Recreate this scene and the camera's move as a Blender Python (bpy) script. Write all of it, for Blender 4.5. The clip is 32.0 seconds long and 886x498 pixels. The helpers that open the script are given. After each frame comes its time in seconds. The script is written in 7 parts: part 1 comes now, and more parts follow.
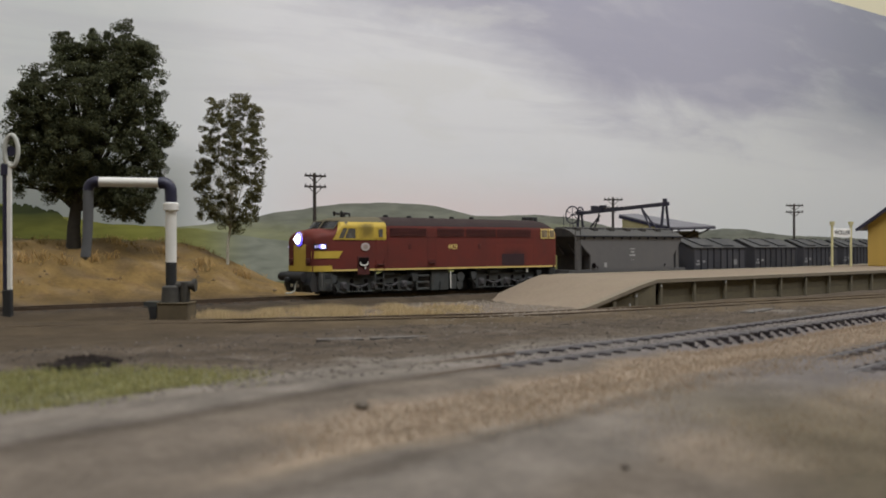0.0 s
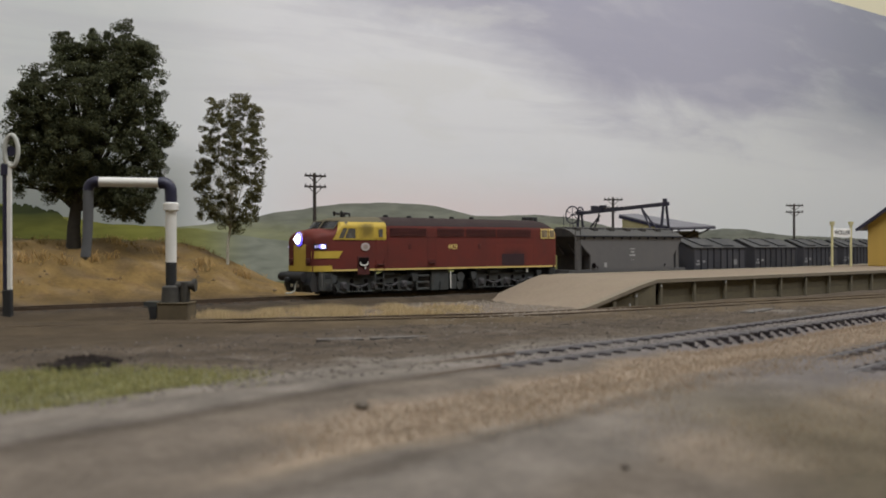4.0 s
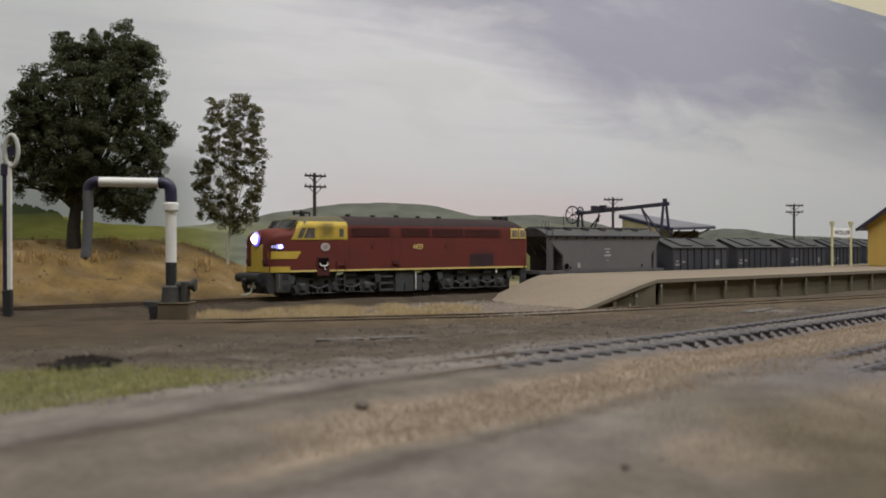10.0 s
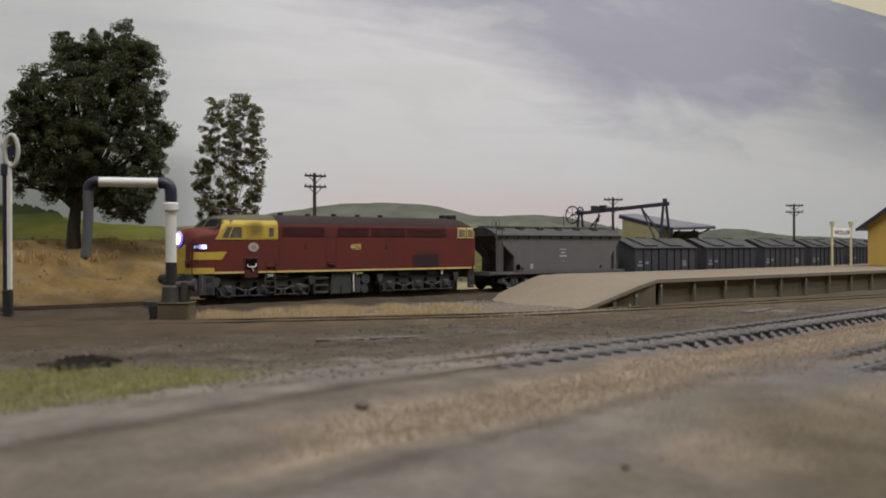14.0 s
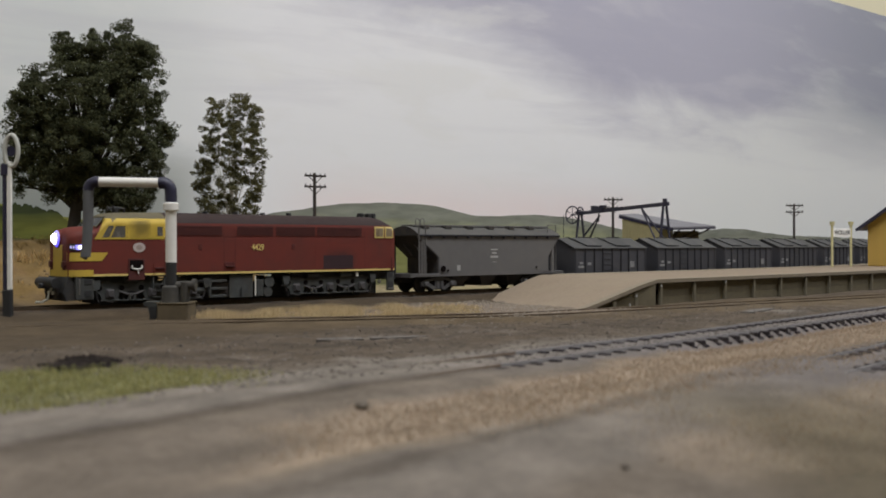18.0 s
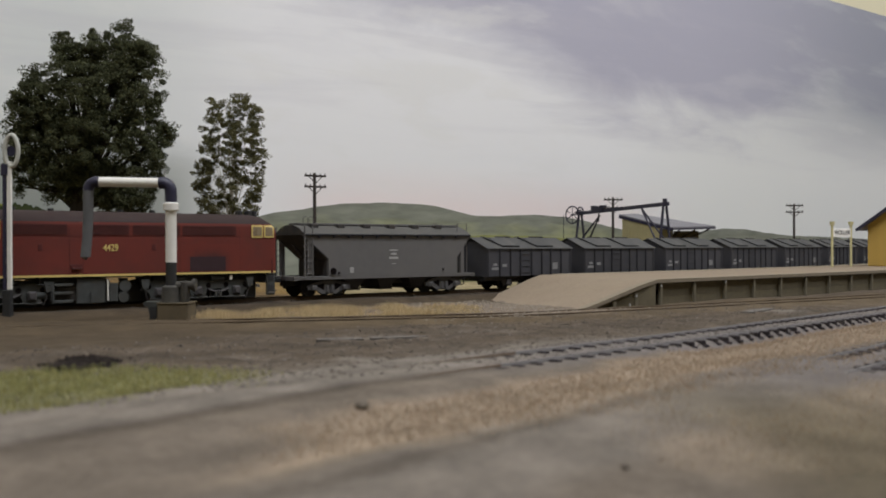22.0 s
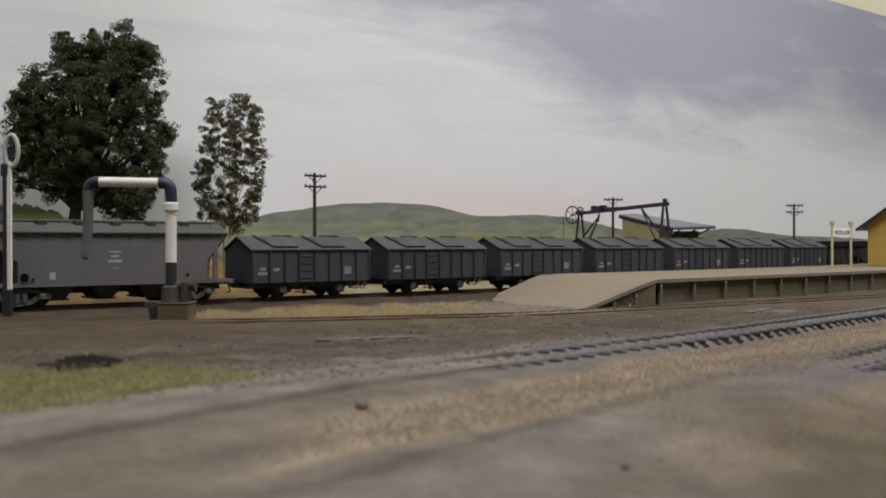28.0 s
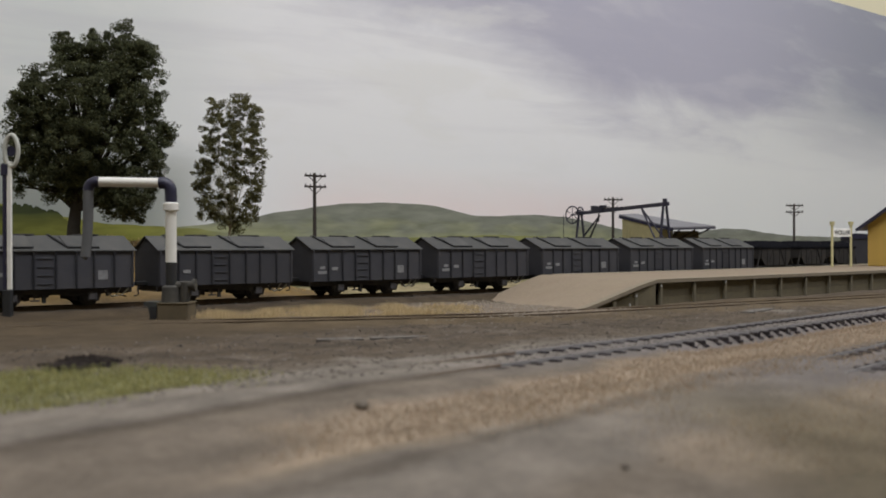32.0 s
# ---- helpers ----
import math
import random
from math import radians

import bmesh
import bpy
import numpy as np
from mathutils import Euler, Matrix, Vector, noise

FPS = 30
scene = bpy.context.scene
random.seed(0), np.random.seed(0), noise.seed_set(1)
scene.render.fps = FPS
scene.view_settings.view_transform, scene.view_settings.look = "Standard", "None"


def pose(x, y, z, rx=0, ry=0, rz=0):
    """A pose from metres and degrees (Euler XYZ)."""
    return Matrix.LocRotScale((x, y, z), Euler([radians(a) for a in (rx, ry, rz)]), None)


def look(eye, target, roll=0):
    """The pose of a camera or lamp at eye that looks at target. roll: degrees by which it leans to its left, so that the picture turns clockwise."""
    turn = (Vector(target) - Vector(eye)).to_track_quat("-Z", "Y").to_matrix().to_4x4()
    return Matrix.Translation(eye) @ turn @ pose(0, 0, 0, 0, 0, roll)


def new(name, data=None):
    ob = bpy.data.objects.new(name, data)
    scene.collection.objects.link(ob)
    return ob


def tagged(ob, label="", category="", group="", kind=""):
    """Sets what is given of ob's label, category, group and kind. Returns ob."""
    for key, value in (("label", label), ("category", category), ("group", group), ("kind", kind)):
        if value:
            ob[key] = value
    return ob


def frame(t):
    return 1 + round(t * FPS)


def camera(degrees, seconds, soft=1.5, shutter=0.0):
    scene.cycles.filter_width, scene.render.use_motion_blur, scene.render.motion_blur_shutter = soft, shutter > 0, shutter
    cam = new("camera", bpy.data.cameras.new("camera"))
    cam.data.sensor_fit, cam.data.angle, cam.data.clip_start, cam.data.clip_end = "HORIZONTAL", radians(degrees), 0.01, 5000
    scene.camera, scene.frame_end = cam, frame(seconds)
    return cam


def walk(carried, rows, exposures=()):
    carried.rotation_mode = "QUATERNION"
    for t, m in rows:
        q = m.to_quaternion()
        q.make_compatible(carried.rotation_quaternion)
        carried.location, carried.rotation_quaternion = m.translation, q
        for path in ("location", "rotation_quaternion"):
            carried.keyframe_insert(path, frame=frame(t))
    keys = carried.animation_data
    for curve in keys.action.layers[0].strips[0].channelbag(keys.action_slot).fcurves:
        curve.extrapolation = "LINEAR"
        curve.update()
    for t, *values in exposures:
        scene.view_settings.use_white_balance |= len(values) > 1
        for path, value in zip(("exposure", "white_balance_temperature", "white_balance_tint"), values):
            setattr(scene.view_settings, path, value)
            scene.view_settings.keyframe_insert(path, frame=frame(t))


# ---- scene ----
S = 1 / 87.0            # model railway scale: all sizes below are in full-size metres, built at 1:87
TURN = 39.0             # the running line's bearing
CT, ST = math.cos(radians(TURN)), math.sin(radians(TURN))
OX, OY = 1.37, 58.91    # a point of the running line
EYE = 2.53              # eye height over the rail top


def at_line(s, w, z=0.0):
    """Full-size place: s along the running line, w across it (away from the viewer), z over the rail top."""
    return (OX + CT * s - ST * w, OY + ST * s + CT * w, z)


def bend(s):
    """How far the running line swings away past the platform end."""
    return 0.0 if s < 8 else 0.0021 * (min(s, 70) - 8) ** 2 + (0.26 * (s - 70) if s > 70 else 0)


def on_rails(s, z=0.0):
    return at_line(s, bend(s), z)


def heading(s):
    return TURN + math.degrees(math.atan2(bend(s + 1) - bend(s - 1), 2.0))


def put(p, turn=0.0):
    return pose(p[0] * S, p[1] * S, p[2] * S, 0, 0, turn)


cam = camera(47.76, 32.0, 1.8)
PATH = [(0.0, look((0, 0, EYE * S), (0, 50 * S, (EYE - 0.096) * S), -0.19)),
        (32.0, look((0, 0, EYE * S), (0, 50 * S, (EYE - 0.096) * S), -0.19))]
cam.data.dof.use_dof, cam.data.dof.focus_distance, cam.data.dof.aperture_fstop = True, 0.70, 28.0
walk(cam, PATH, [(0.0, 0.0), (32.0, 0.0)])

# ---- light: two unseen area lamps, assumed under the room's ceiling ----
world = bpy.data.worlds.new("room_world")
world.use_nodes = True
world.node_tree.nodes["Background"].inputs[0].default_value = (0.8, 0.85, 1.0, 1)
world.node_tree.nodes["Background"].inputs[1].default_value = 0.02
scene.world = world


def ceiling_lamp(x, y, z, sx, sy, watts, turn):
    data = bpy.data.lights.new("room_light", "AREA")
    data.shape, data.size, data.size_y, data.energy = "RECTANGLE", sx, sy, watts
    data.color = (0.967, 0.99, 1.035)
    ob = new("room_light", data)
    ob.matrix_world = pose(x, y, z, 0, 0, turn)
    return ob


ceiling_lamp(0.10, 0.05, 1.36, 1.5, 0.30, 25.5, TURN)
ceiling_lamp(1.75, 1.0, 1.36, 1.5, 0.30, 25.5, TURN)


# ---- mesh building ----
class Geo:
    def __init__(self):
        self.v, self.f = [], []

    def add(self, verts, faces):
        n = len(self.v)
        self.v += [tuple(p) for p in verts]
        self.f += [tuple(i + n for i in q) for q in faces]
        return self

    def box(self, x0, x1, y0, y1, z0, z1, b=0.0):
        if b <= 0:
            return self.add([(x, y, z) for x in (x0, x1) for y in (y0, y1) for z in (z0, z1)],
                            [(0, 1, 3, 2), (4, 6, 7, 5), (0, 4, 5, 1), (2, 3, 7, 6), (0, 2, 6, 4), (1, 5, 7, 3)])
        bm = bmesh.new()
        bmesh.ops.create_cube(bm, size=1)
        for q in bm.verts:
            q.co = Vector(((x0 + x1) / 2 + q.co.x * (x1 - x0), (y0 + y1) / 2 + q.co.y * (y1 - y0), (z0 + z1) / 2 + q.co.z * (z1 - z0)))
        bmesh.ops.bevel(bm, geom=bm.edges[:], offset=min(b, (x1 - x0) * .45, (y1 - y0) * .45, (z1 - z0) * .45), segments=1, affect="EDGES")
        bm.verts.index_update()
        self.add([q.co for q in bm.verts], [[q.index for q in f.verts] for f in bm.faces])
        bm.free()
        return self

    def beam(self, p, q, w, h):
        """A square bar from p to q."""
        p, q = Vector(p), Vector(q)
        d = (q - p).normalized()
        a = d.cross(Vector((0, 0, 1)))
        a = a.normalized() if a.length > 1e-4 else Vector((1, 0, 0))
        c = a.cross(d).normalized()
        ring = [a * w / 2 + c * h / 2, -a * w / 2 + c * h / 2, -a * w / 2 - c * h / 2, a * w / 2 - c * h / 2]
        return self.add([p + r for r in ring] + [q + r for r in ring],
                        [(3, 2, 1, 0), (4, 5, 6, 7), (0, 1, 5, 4), (1, 2, 6, 5), (2, 3, 7, 6), (3, 0, 4, 7)])

    def tube(self, pts, r, n=10, cap=True):
        """A round bar along points; r is one radius or one for each point."""
        pts = [Vector(p) for p in pts]
        rs = r if isinstance(r, (list, tuple)) else [r] * len(pts)
        base = len(self.v)
        side = None
        for i, p in enumerate(pts):
            d = (pts[min(i + 1, len(pts) - 1)] - pts[max(i - 1, 0)]).normalized()
            if side is None:
                side = d.cross(Vector((0, 0, 1)))
                if side.length < 1e-3:
                    side = d.cross(Vector((0, 1, 0)))
            side = (side - d * side.dot(d)).normalized()
            up = d.cross(side)
            for k in range(n):
                a = 2 * math.pi * k / n
                self.v.append(tuple(p + (side * math.cos(a) + up * math.sin(a)) * rs[i]))
        for i in range(len(pts) - 1):
            for k in range(n):
                k2 = (k + 1) % n
                self.f.append((base + i * n + k, base + i * n + k2, base + (i + 1) * n + k2, base + (i + 1) * n + k))
        if cap:
            self.f.append(tuple(base + k for k in reversed(range(n))))
            self.f.append(tuple(base + (len(pts) - 1) * n + k for k in range(n)))
        return self

    def prism(self, outline, y0, y1, axis="y"):
        """An outline of (x, z) pulled from y0 to y1 (or of (y, z) along x)."""
        n = len(outline)
        mk = (lambda a, b, t: (a, t, b)) if axis == "y" else (lambda a, b, t: (t, a, b))
        if axis == "z":
            mk = lambda a, b, t: (a, b, t)
        return self.add([mk(a, b, y0) for a, b in outline] + [mk(a, b, y1) for a, b in outline],
                        [tuple(range(n)), tuple(range(2 * n - 1, n - 1, -1))] + [(i, i + n, (i + 1) % n + n, (i + 1) % n) for i in range(n)])

    def grid(self, nu, nv, fn):
        return self.add([fn(i / nu, j / nv) for i in range(nu + 1) for j in range(nv + 1)],
                        [(i * (nv + 1) + j, (i + 1) * (nv + 1) + j, (i + 1) * (nv + 1) + j + 1, i * (nv + 1) + j + 1) for i in range(nu) for j in range(nv)])

    def moved(self, m):
        self.v = [tuple(m @ Vector(p)) for p in self.v]
        return self


def mesh_of(name, geo, material, smooth=None, fix=True):
    me = bpy.data.meshes.new(name)
    me.from_pydata([(x * S, y * S, z * S) for x, y, z in geo.v], [], geo.f)
    if fix:
        bm = bmesh.new()
        bm.from_mesh(me)
        bmesh.ops.recalc_face_normals(bm, faces=bm.faces)
        bm.to_mesh(me)
        bm.free()
    for m in material if isinstance(material, (list, tuple)) else [material]:
        me.materials.append(m)
    if smooth:
        me.shade_smooth()
        me.set_sharp_from_angle(angle=radians(smooth))
    me.update()
    return me


def part(name, geo, material, parent=None, label="", smooth=None, at=None, turn=0.0, fix=True):
    """Links one mesh under a thing or a part."""
    ob = new(name, geo if isinstance(geo, bpy.types.Mesh) else mesh_of(name, geo, material, smooth, fix))
    ob.parent = parent
    if at is not None:
        ob.matrix_basis = put(at, turn)
    if label:
        tagged(ob, label)
    return ob


def thing(name, m, label, category, group="", kind=""):
    ob = new(name)
    ob.empty_display_size = 0.01
    ob.matrix_basis = m
    return tagged(ob, label, category, group, kind)


def single(name, geo, material, m, label, category, group="", kind="", smooth=None, fix=True):
    ob = new(name, mesh_of(name, geo, material, smooth, fix))
    ob.matrix_basis = m
    return tagged(ob, label, category, group, kind)


# ---- materials ----
def material(name, colour, rough=0.7, metal=0.0, vary=0.25, grain=3.0, bump=0.2, dirt=None, dirt_amount=0.4, dirt_grain=0.6, each=0.0, streak=1.0, spec=0.25):
    """A painted or natural surface: two scales of mottling in full-size metres, a second colour in patches, fine relief."""
    m = bpy.data.materials.new(name)
    m.use_nodes = True
    t = m.node_tree
    n, ln = t.nodes, t.links
    bsdf = n["Principled BSDF"]
    co = n.new("ShaderNodeTexCoord")
    mp = n.new("ShaderNodeMapping")
    mp.inputs["Scale"].default_value = (1, 1, streak)
    ln.new(co.outputs["Object"], mp.inputs[0])
    fine = n.new("ShaderNodeTexNoise")
    fine.inputs["Scale"].default_value = grain * 87
    fine.inputs["Detail"].default_value = 6
    ln.new(mp.outputs[0], fine.inputs["Vector"])
    big = n.new("ShaderNodeTexNoise")
    big.inputs["Scale"].default_value = dirt_grain * 87
    big.inputs["Detail"].default_value = 5
    big.inputs["Roughness"].default_value = 0.65
    ln.new(mp.outputs[0], big.inputs["Vector"])
    dark = [c * (1 - vary) for c in colour]
    lite = [min(1, c * (1 + vary)) for c in colour]
    r = n.new("ShaderNodeMix")
    r.data_type = "RGBA"
    r.inputs["A"].default_value, r.inputs["B"].default_value = (*dark, 1), (*lite, 1)
    ln.new(fine.outputs["Fac"], r.inputs["Factor"])
    out = r.outputs["Result"]
    if dirt:
        ramp = n.new("ShaderNodeMapRange")
        ramp.inputs["From Min"].default_value, ramp.inputs["From Max"].default_value = 0.42, 0.68
        ramp.inputs["To Max"].default_value = dirt_amount
        ln.new(big.outputs["Fac"], ramp.inputs["Value"])
        d = n.new("ShaderNodeMix")
        d.data_type = "RGBA"
        d.inputs["B"].default_value = (*dirt, 1)
        ln.new(out, d.inputs["A"])
        ln.new(ramp.outputs[0], d.inputs["Factor"])
        out = d.outputs["Result"]
    if each:
        info = n.new("ShaderNodeObjectInfo")
        mr = n.new("ShaderNodeMapRange")
        mr.inputs["To Min"].default_value, mr.inputs["To Max"].default_value = 1 - each, 1 + each
        ln.new(info.outputs["Random"], mr.inputs["Value"])
        hs = n.new("ShaderNodeHueSaturation")
        ln.new(mr.outputs[0], hs.inputs["Value"])
        ln.new(out, hs.inputs["Color"])
        out = hs.outputs["Color"]
    ln.new(out, bsdf.inputs["Base Color"])
    bsdf.inputs["Metallic"].default_value = metal
    bsdf.inputs["Specular IOR Level"].default_value = spec if rough > 0.5 else 0.5
    rr = n.new("ShaderNodeMapRange")
    rr.inputs["To Min"].default_value, rr.inputs["To Max"].default_value = max(0.02, rough - 0.12), min(1, rough + 0.12)
    ln.new(fine.outputs["Fac"], rr.inputs["Value"])
    ln.new(rr.outputs[0], bsdf.inputs["Roughness"])
    if bump:
        b = n.new("ShaderNodeBump")
        b.inputs["Strength"].default_value = bump
        b.inputs["Distance"].default_value = 0.03 * S
        ln.new(fine.outputs["Fac"], b.inputs["Height"])
        ln.new(b.outputs[0], bsdf.inputs["Normal"])
    return m


def leaf_material(name, colour, vary=0.35, lit_through=0.2):
    """Leaves and blades: each island takes its own shade."""
    m = bpy.data.materials.new(name)
    m.use_nodes = True
    t = m.node_tree
    bsdf = t.nodes["Principled BSDF"]
    geo = t.nodes.new("ShaderNodeNewGeometry")
    mix = t.nodes.new("ShaderNodeMix")
    mix.data_type = "RGBA"
    mix.inputs["A"].default_value = (*[c * (1 - vary) for c in colour], 1)
    mix.inputs["B"].default_value = (colour[0] * (1 + vary) * 1.1, colour[1] * (1 + vary), colour[2] * (1 + vary * .5), 1)
    t.links.new(geo.outputs["Random Per Island"], mix.inputs["Factor"])
    t.links.new(mix.outputs["Result"], bsdf.inputs["Base Color"])
    bsdf.inputs["Roughness"].default_value = 0.8
    bsdf.inputs["Specular IOR Level"].default_value = 0.2
    thin = t.nodes.new("ShaderNodeBsdfTranslucent")
    t.links.new(mix.outputs["Result"], thin.inputs["Color"])
    both = t.nodes.new("ShaderNodeMixShader")
    both.inputs[0].default_value = lit_through
    t.links.new(bsdf.outputs[0], both.inputs[1])
    t.links.new(thin.outputs[0], both.inputs[2])
    t.links.new(both.outputs[0], t.nodes["Material Output"].inputs["Surface"])
    return m


def stained(name, colour, soot, centre, radii, amount):
    """Paint with one soft-edged stain of soot, placed in the thing's own x and z."""
    m = bpy.data.materials.new(name)
    m.use_nodes = True
    t = m.node_tree
    n, ln = t.nodes, t.links
    bsdf = n["Principled BSDF"]
    co = n.new("ShaderNodeTexCoord")
    mp = n.new("ShaderNodeMapping")
    mp.inputs["Location"].default_value = (-centre[0] / radii[0], 0, -centre[1] / radii[1])
    mp.inputs["Scale"].default_value = (87 / radii[0], 0, 87 / radii[1])
    ln.new(co.outputs["Object"], mp.inputs[0])
    far = n.new("ShaderNodeVectorMath")
    far.operation = "LENGTH"
    ln.new(mp.outputs[0], far.inputs[0])
    q = n.new("ShaderNodeTexNoise")
    q.inputs["Scale"].default_value, q.inputs["Detail"].default_value = 2.5 * 87, 5
    ln.new(co.outputs["Object"], q.inputs["Vector"])
    ad = n.new("ShaderNodeMath")
    ad.operation = "MULTIPLY_ADD"
    ln.new(q.outputs["Fac"], ad.inputs[0])
    ad.inputs[1].default_value = .6
    ln.new(far.outputs["Value"], ad.inputs[2])
    r = n.new("ShaderNodeMapRange")
    r.interpolation_type = "SMOOTHSTEP"
    r.inputs["From Min"].default_value, r.inputs["From Max"].default_value, r.inputs["To Min"].default_value, r.inputs["To Max"].default_value = 1.25, .45, 0, amount
    ln.new(ad.outputs[0], r.inputs["Value"])
    mx = n.new("ShaderNodeMix")
    mx.data_type = "RGBA"
    mx.inputs["A"].default_value, mx.inputs["B"].default_value = (*colour, 1), (*soot, 1)
    ln.new(r.outputs[0], mx.inputs["Factor"])
    ln.new(mx.outputs["Result"], bsdf.inputs["Base Color"])
    bsdf.inputs["Roughness"].default_value = .6
    bsdf.inputs["Specular IOR Level"].default_value = .25
    return m


def glow(name, colour, strength):
    m = bpy.data.materials.new(name)
    m.use_nodes = True
    b = m.node_tree.nodes["Principled BSDF"]
    b.inputs["Base Color"].default_value = (0.6, 0.6, 0.6, 1)
    b.inputs["Emission Color"].default_value = (*colour, 1)
    b.inputs["Emission Strength"].default_value = strength
    return m


RED_JOINT = material("loco_red_joint", (0.074, 0.0155, 0.0135), 0.6, vary=0.15)
RED = material("loco_red", (0.122, 0.0235, 0.0170), 0.68, vary=0.15, dirt=(0.066, 0.022, 0.018), dirt_amount=0.5, bump=0.08)
YELLOW = material("loco_yellow", (0.47, 0.330, 0.050), 0.55, vary=0.12, dirt=(0.36, 0.26, 0.06), dirt_amount=0.4, bump=0.08)
LINING = material("pale_yellow_lining", (0.56, 0.43, 0.15), 0.55, vary=0.12, bump=0.05)
# tan stands for the light that the rear panes reflect
TANPANE = material("tan_reflection_pane", (0.20, 0.155, 0.10), 0.3, vary=0.25, bump=0)
CABSOOT = stained("cab_panel_soot", (0.47, 0.330, 0.050), (0.075, 0.058, 0.020), (-5.3, 3.46), (.80, .85), .72)
SIDESOOT = stained("side_panel_soot", (0.122, 0.0235, 0.0170), (0.040, 0.0165, 0.017), (5.35, 1.85), (1.5, .95), .75)
ROOF = material("loco_roof", (0.028, 0.0165, 0.0160), 0.8, vary=0.2, dirt=(0.039, 0.027, 0.026), dirt_amount=0.5)
FRAME = material("underframe_grey", (0.050, 0.053, 0.052), 0.8, vary=0.45, dirt=(0.04, 0.036, 0.03), dirt_amount=0.7, dirt_grain=1.2)
BLACK = material("black_paint", (0.026, 0.026, 0.027), 0.6, vary=0.3)
GRILLE = material("louvre_dark", (0.07, 0.02, 0.018), 0.7, vary=0.3)
WHITE = material("white_paint", (0.72, 0.70, 0.66), 0.55, vary=0.06, dirt=(0.5, 0.47, 0.42), dirt_amount=0.35)
HOPPER = material("hopper_grey", (0.110, 0.105, 0.105), 0.7, vary=0.12, dirt=(0.132, 0.123, 0.117), dirt_amount=0.5, dirt_grain=0.4, bump=0.1)
HOPPER_ROOF = material("hopper_roof_grey", (0.066, 0.064, 0.061), 0.75, vary=0.2, dirt=(0.095, 0.088, 0.08), dirt_amount=0.5, dirt_grain=0.6)
WAGON = material("wagon_grey", (0.041, 0.041, 0.048), 0.75, vary=0.2, dirt=(0.060, 0.056, 0.060), dirt_amount=0.6, dirt_grain=0.5, each=0.12)
WAGON_ROOF = material("wagon_roof_grey", (0.058, 0.058, 0.058), 0.8, vary=0.25, dirt=(0.084, 0.080, 0.075), dirt_amount=0.6, dirt_grain=0.7, each=0.12)
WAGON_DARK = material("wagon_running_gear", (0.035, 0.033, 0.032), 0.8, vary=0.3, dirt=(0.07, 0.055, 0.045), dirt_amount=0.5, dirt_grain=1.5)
# near-black; on wagon ribs it stands for their shadow lines
WAGON_RIB = material("wagon_rib_dark", (0.019, 0.019, 0.023), 0.85, vary=0.3)
GEAR = material("dusty_axle_gear", (0.062, 0.057, 0.058), 0.85, vary=0.4, dirt=(0.035, 0.032, 0.032), dirt_amount=0.7, dirt_grain=1.6)
COAL_TUB = material("coal_hopper_brown_black", (0.019, 0.017, 0.016), 0.85, vary=0.35, dirt=(0.034, 0.029, 0.025), dirt_amount=0.6, dirt_grain=0.8)
BOGIE = material("dusty_bogie_grey", (0.085, 0.082, 0.083), 0.8, vary=0.3, dirt=(0.05, 0.046, 0.045), dirt_amount=0.6, dirt_grain=1.5)
STEEL = material("worn_steel", (0.16, 0.15, 0.14), 0.5, 0.6, vary=0.2)
COAL_EARTH = material("coal_mixed_with_earth", (0.026, 0.0215, 0.0195), 0.95, vary=0.55, grain=5, bump=1.0, spec=0.0)
COAL = material("coal", (0.010, 0.010, 0.012), 0.95, vary=0.5, grain=5, bump=1.0, spec=0.0)
DECAL = material("faded_white_lettering", (0.20, 0.20, 0.205), 0.7, vary=0.2)
DECAL_WHITE = material("white_wagon_lettering", (0.32, 0.315, 0.31), 0.7, vary=0.2)
RUST = material("rusty_rail", (0.105, 0.075, 0.052), 0.8, 0.2, vary=0.3, grain=6)
SLEEPER = material("weathered_sleeper", (0.075, 0.062, 0.052), 0.9, vary=0.35, grain=8, bump=0.5, each=0.3)
RAIL_GREY = material("dusty_grey_rail", (0.142, 0.133, 0.132), 0.75, 0.0, vary=0.2, grain=6)
SLEEPER_GREY = material("grey_plastic_sleeper", (0.036, 0.031, 0.033), 0.95, vary=0.3, grain=8, bump=0.4, each=0.25, spec=0.0)
PLATFORM = material("platform_sand", (0.213, 0.165, 0.121), 0.95, vary=0.3, grain=5, bump=0.6, dirt=(0.23, 0.188, 0.133), dirt_amount=0.6, dirt_grain=0.35)
CONCRETE = material("platform_concrete", (0.128, 0.108, 0.070), 0.9, vary=0.2, grain=6, bump=0.3, dirt=(0.085, 0.072, 0.047), dirt_amount=0.6, dirt_grain=0.9)
CONCRETE_POST = material("platform_post_concrete", (0.145, 0.126, 0.09), 0.9, vary=0.2, grain=6, bump=0.3, dirt=(0.10, 0.09, 0.06), dirt_amount=0.5, dirt_grain=1.5)
COPING = material("platform_coping", (0.195, 0.162, 0.12), 0.9, vary=0.15, grain=6, bump=0.3, dirt=(0.2, 0.17, 0.12), dirt_amount=0.6)
STATION = material("station_ochre_boards", (0.50, 0.33, 0.085), 0.8, vary=0.1, dirt=(0.38, 0.25, 0.07), dirt_amount=0.4)
SHEDWALL = material("shed_cream_boards", (0.34, 0.30, 0.165), 0.85, vary=0.12, dirt=(0.25, 0.22, 0.125), dirt_amount=0.4)
IRON = material("galvanised_roof", (0.20, 0.195, 0.21), 0.6, 0.1, vary=0.15, dirt=(0.14, 0.13, 0.14), dirt_amount=0.5)
CRANE = material("crane_blue_black", (0.030, 0.028, 0.045), 0.6, vary=0.25)
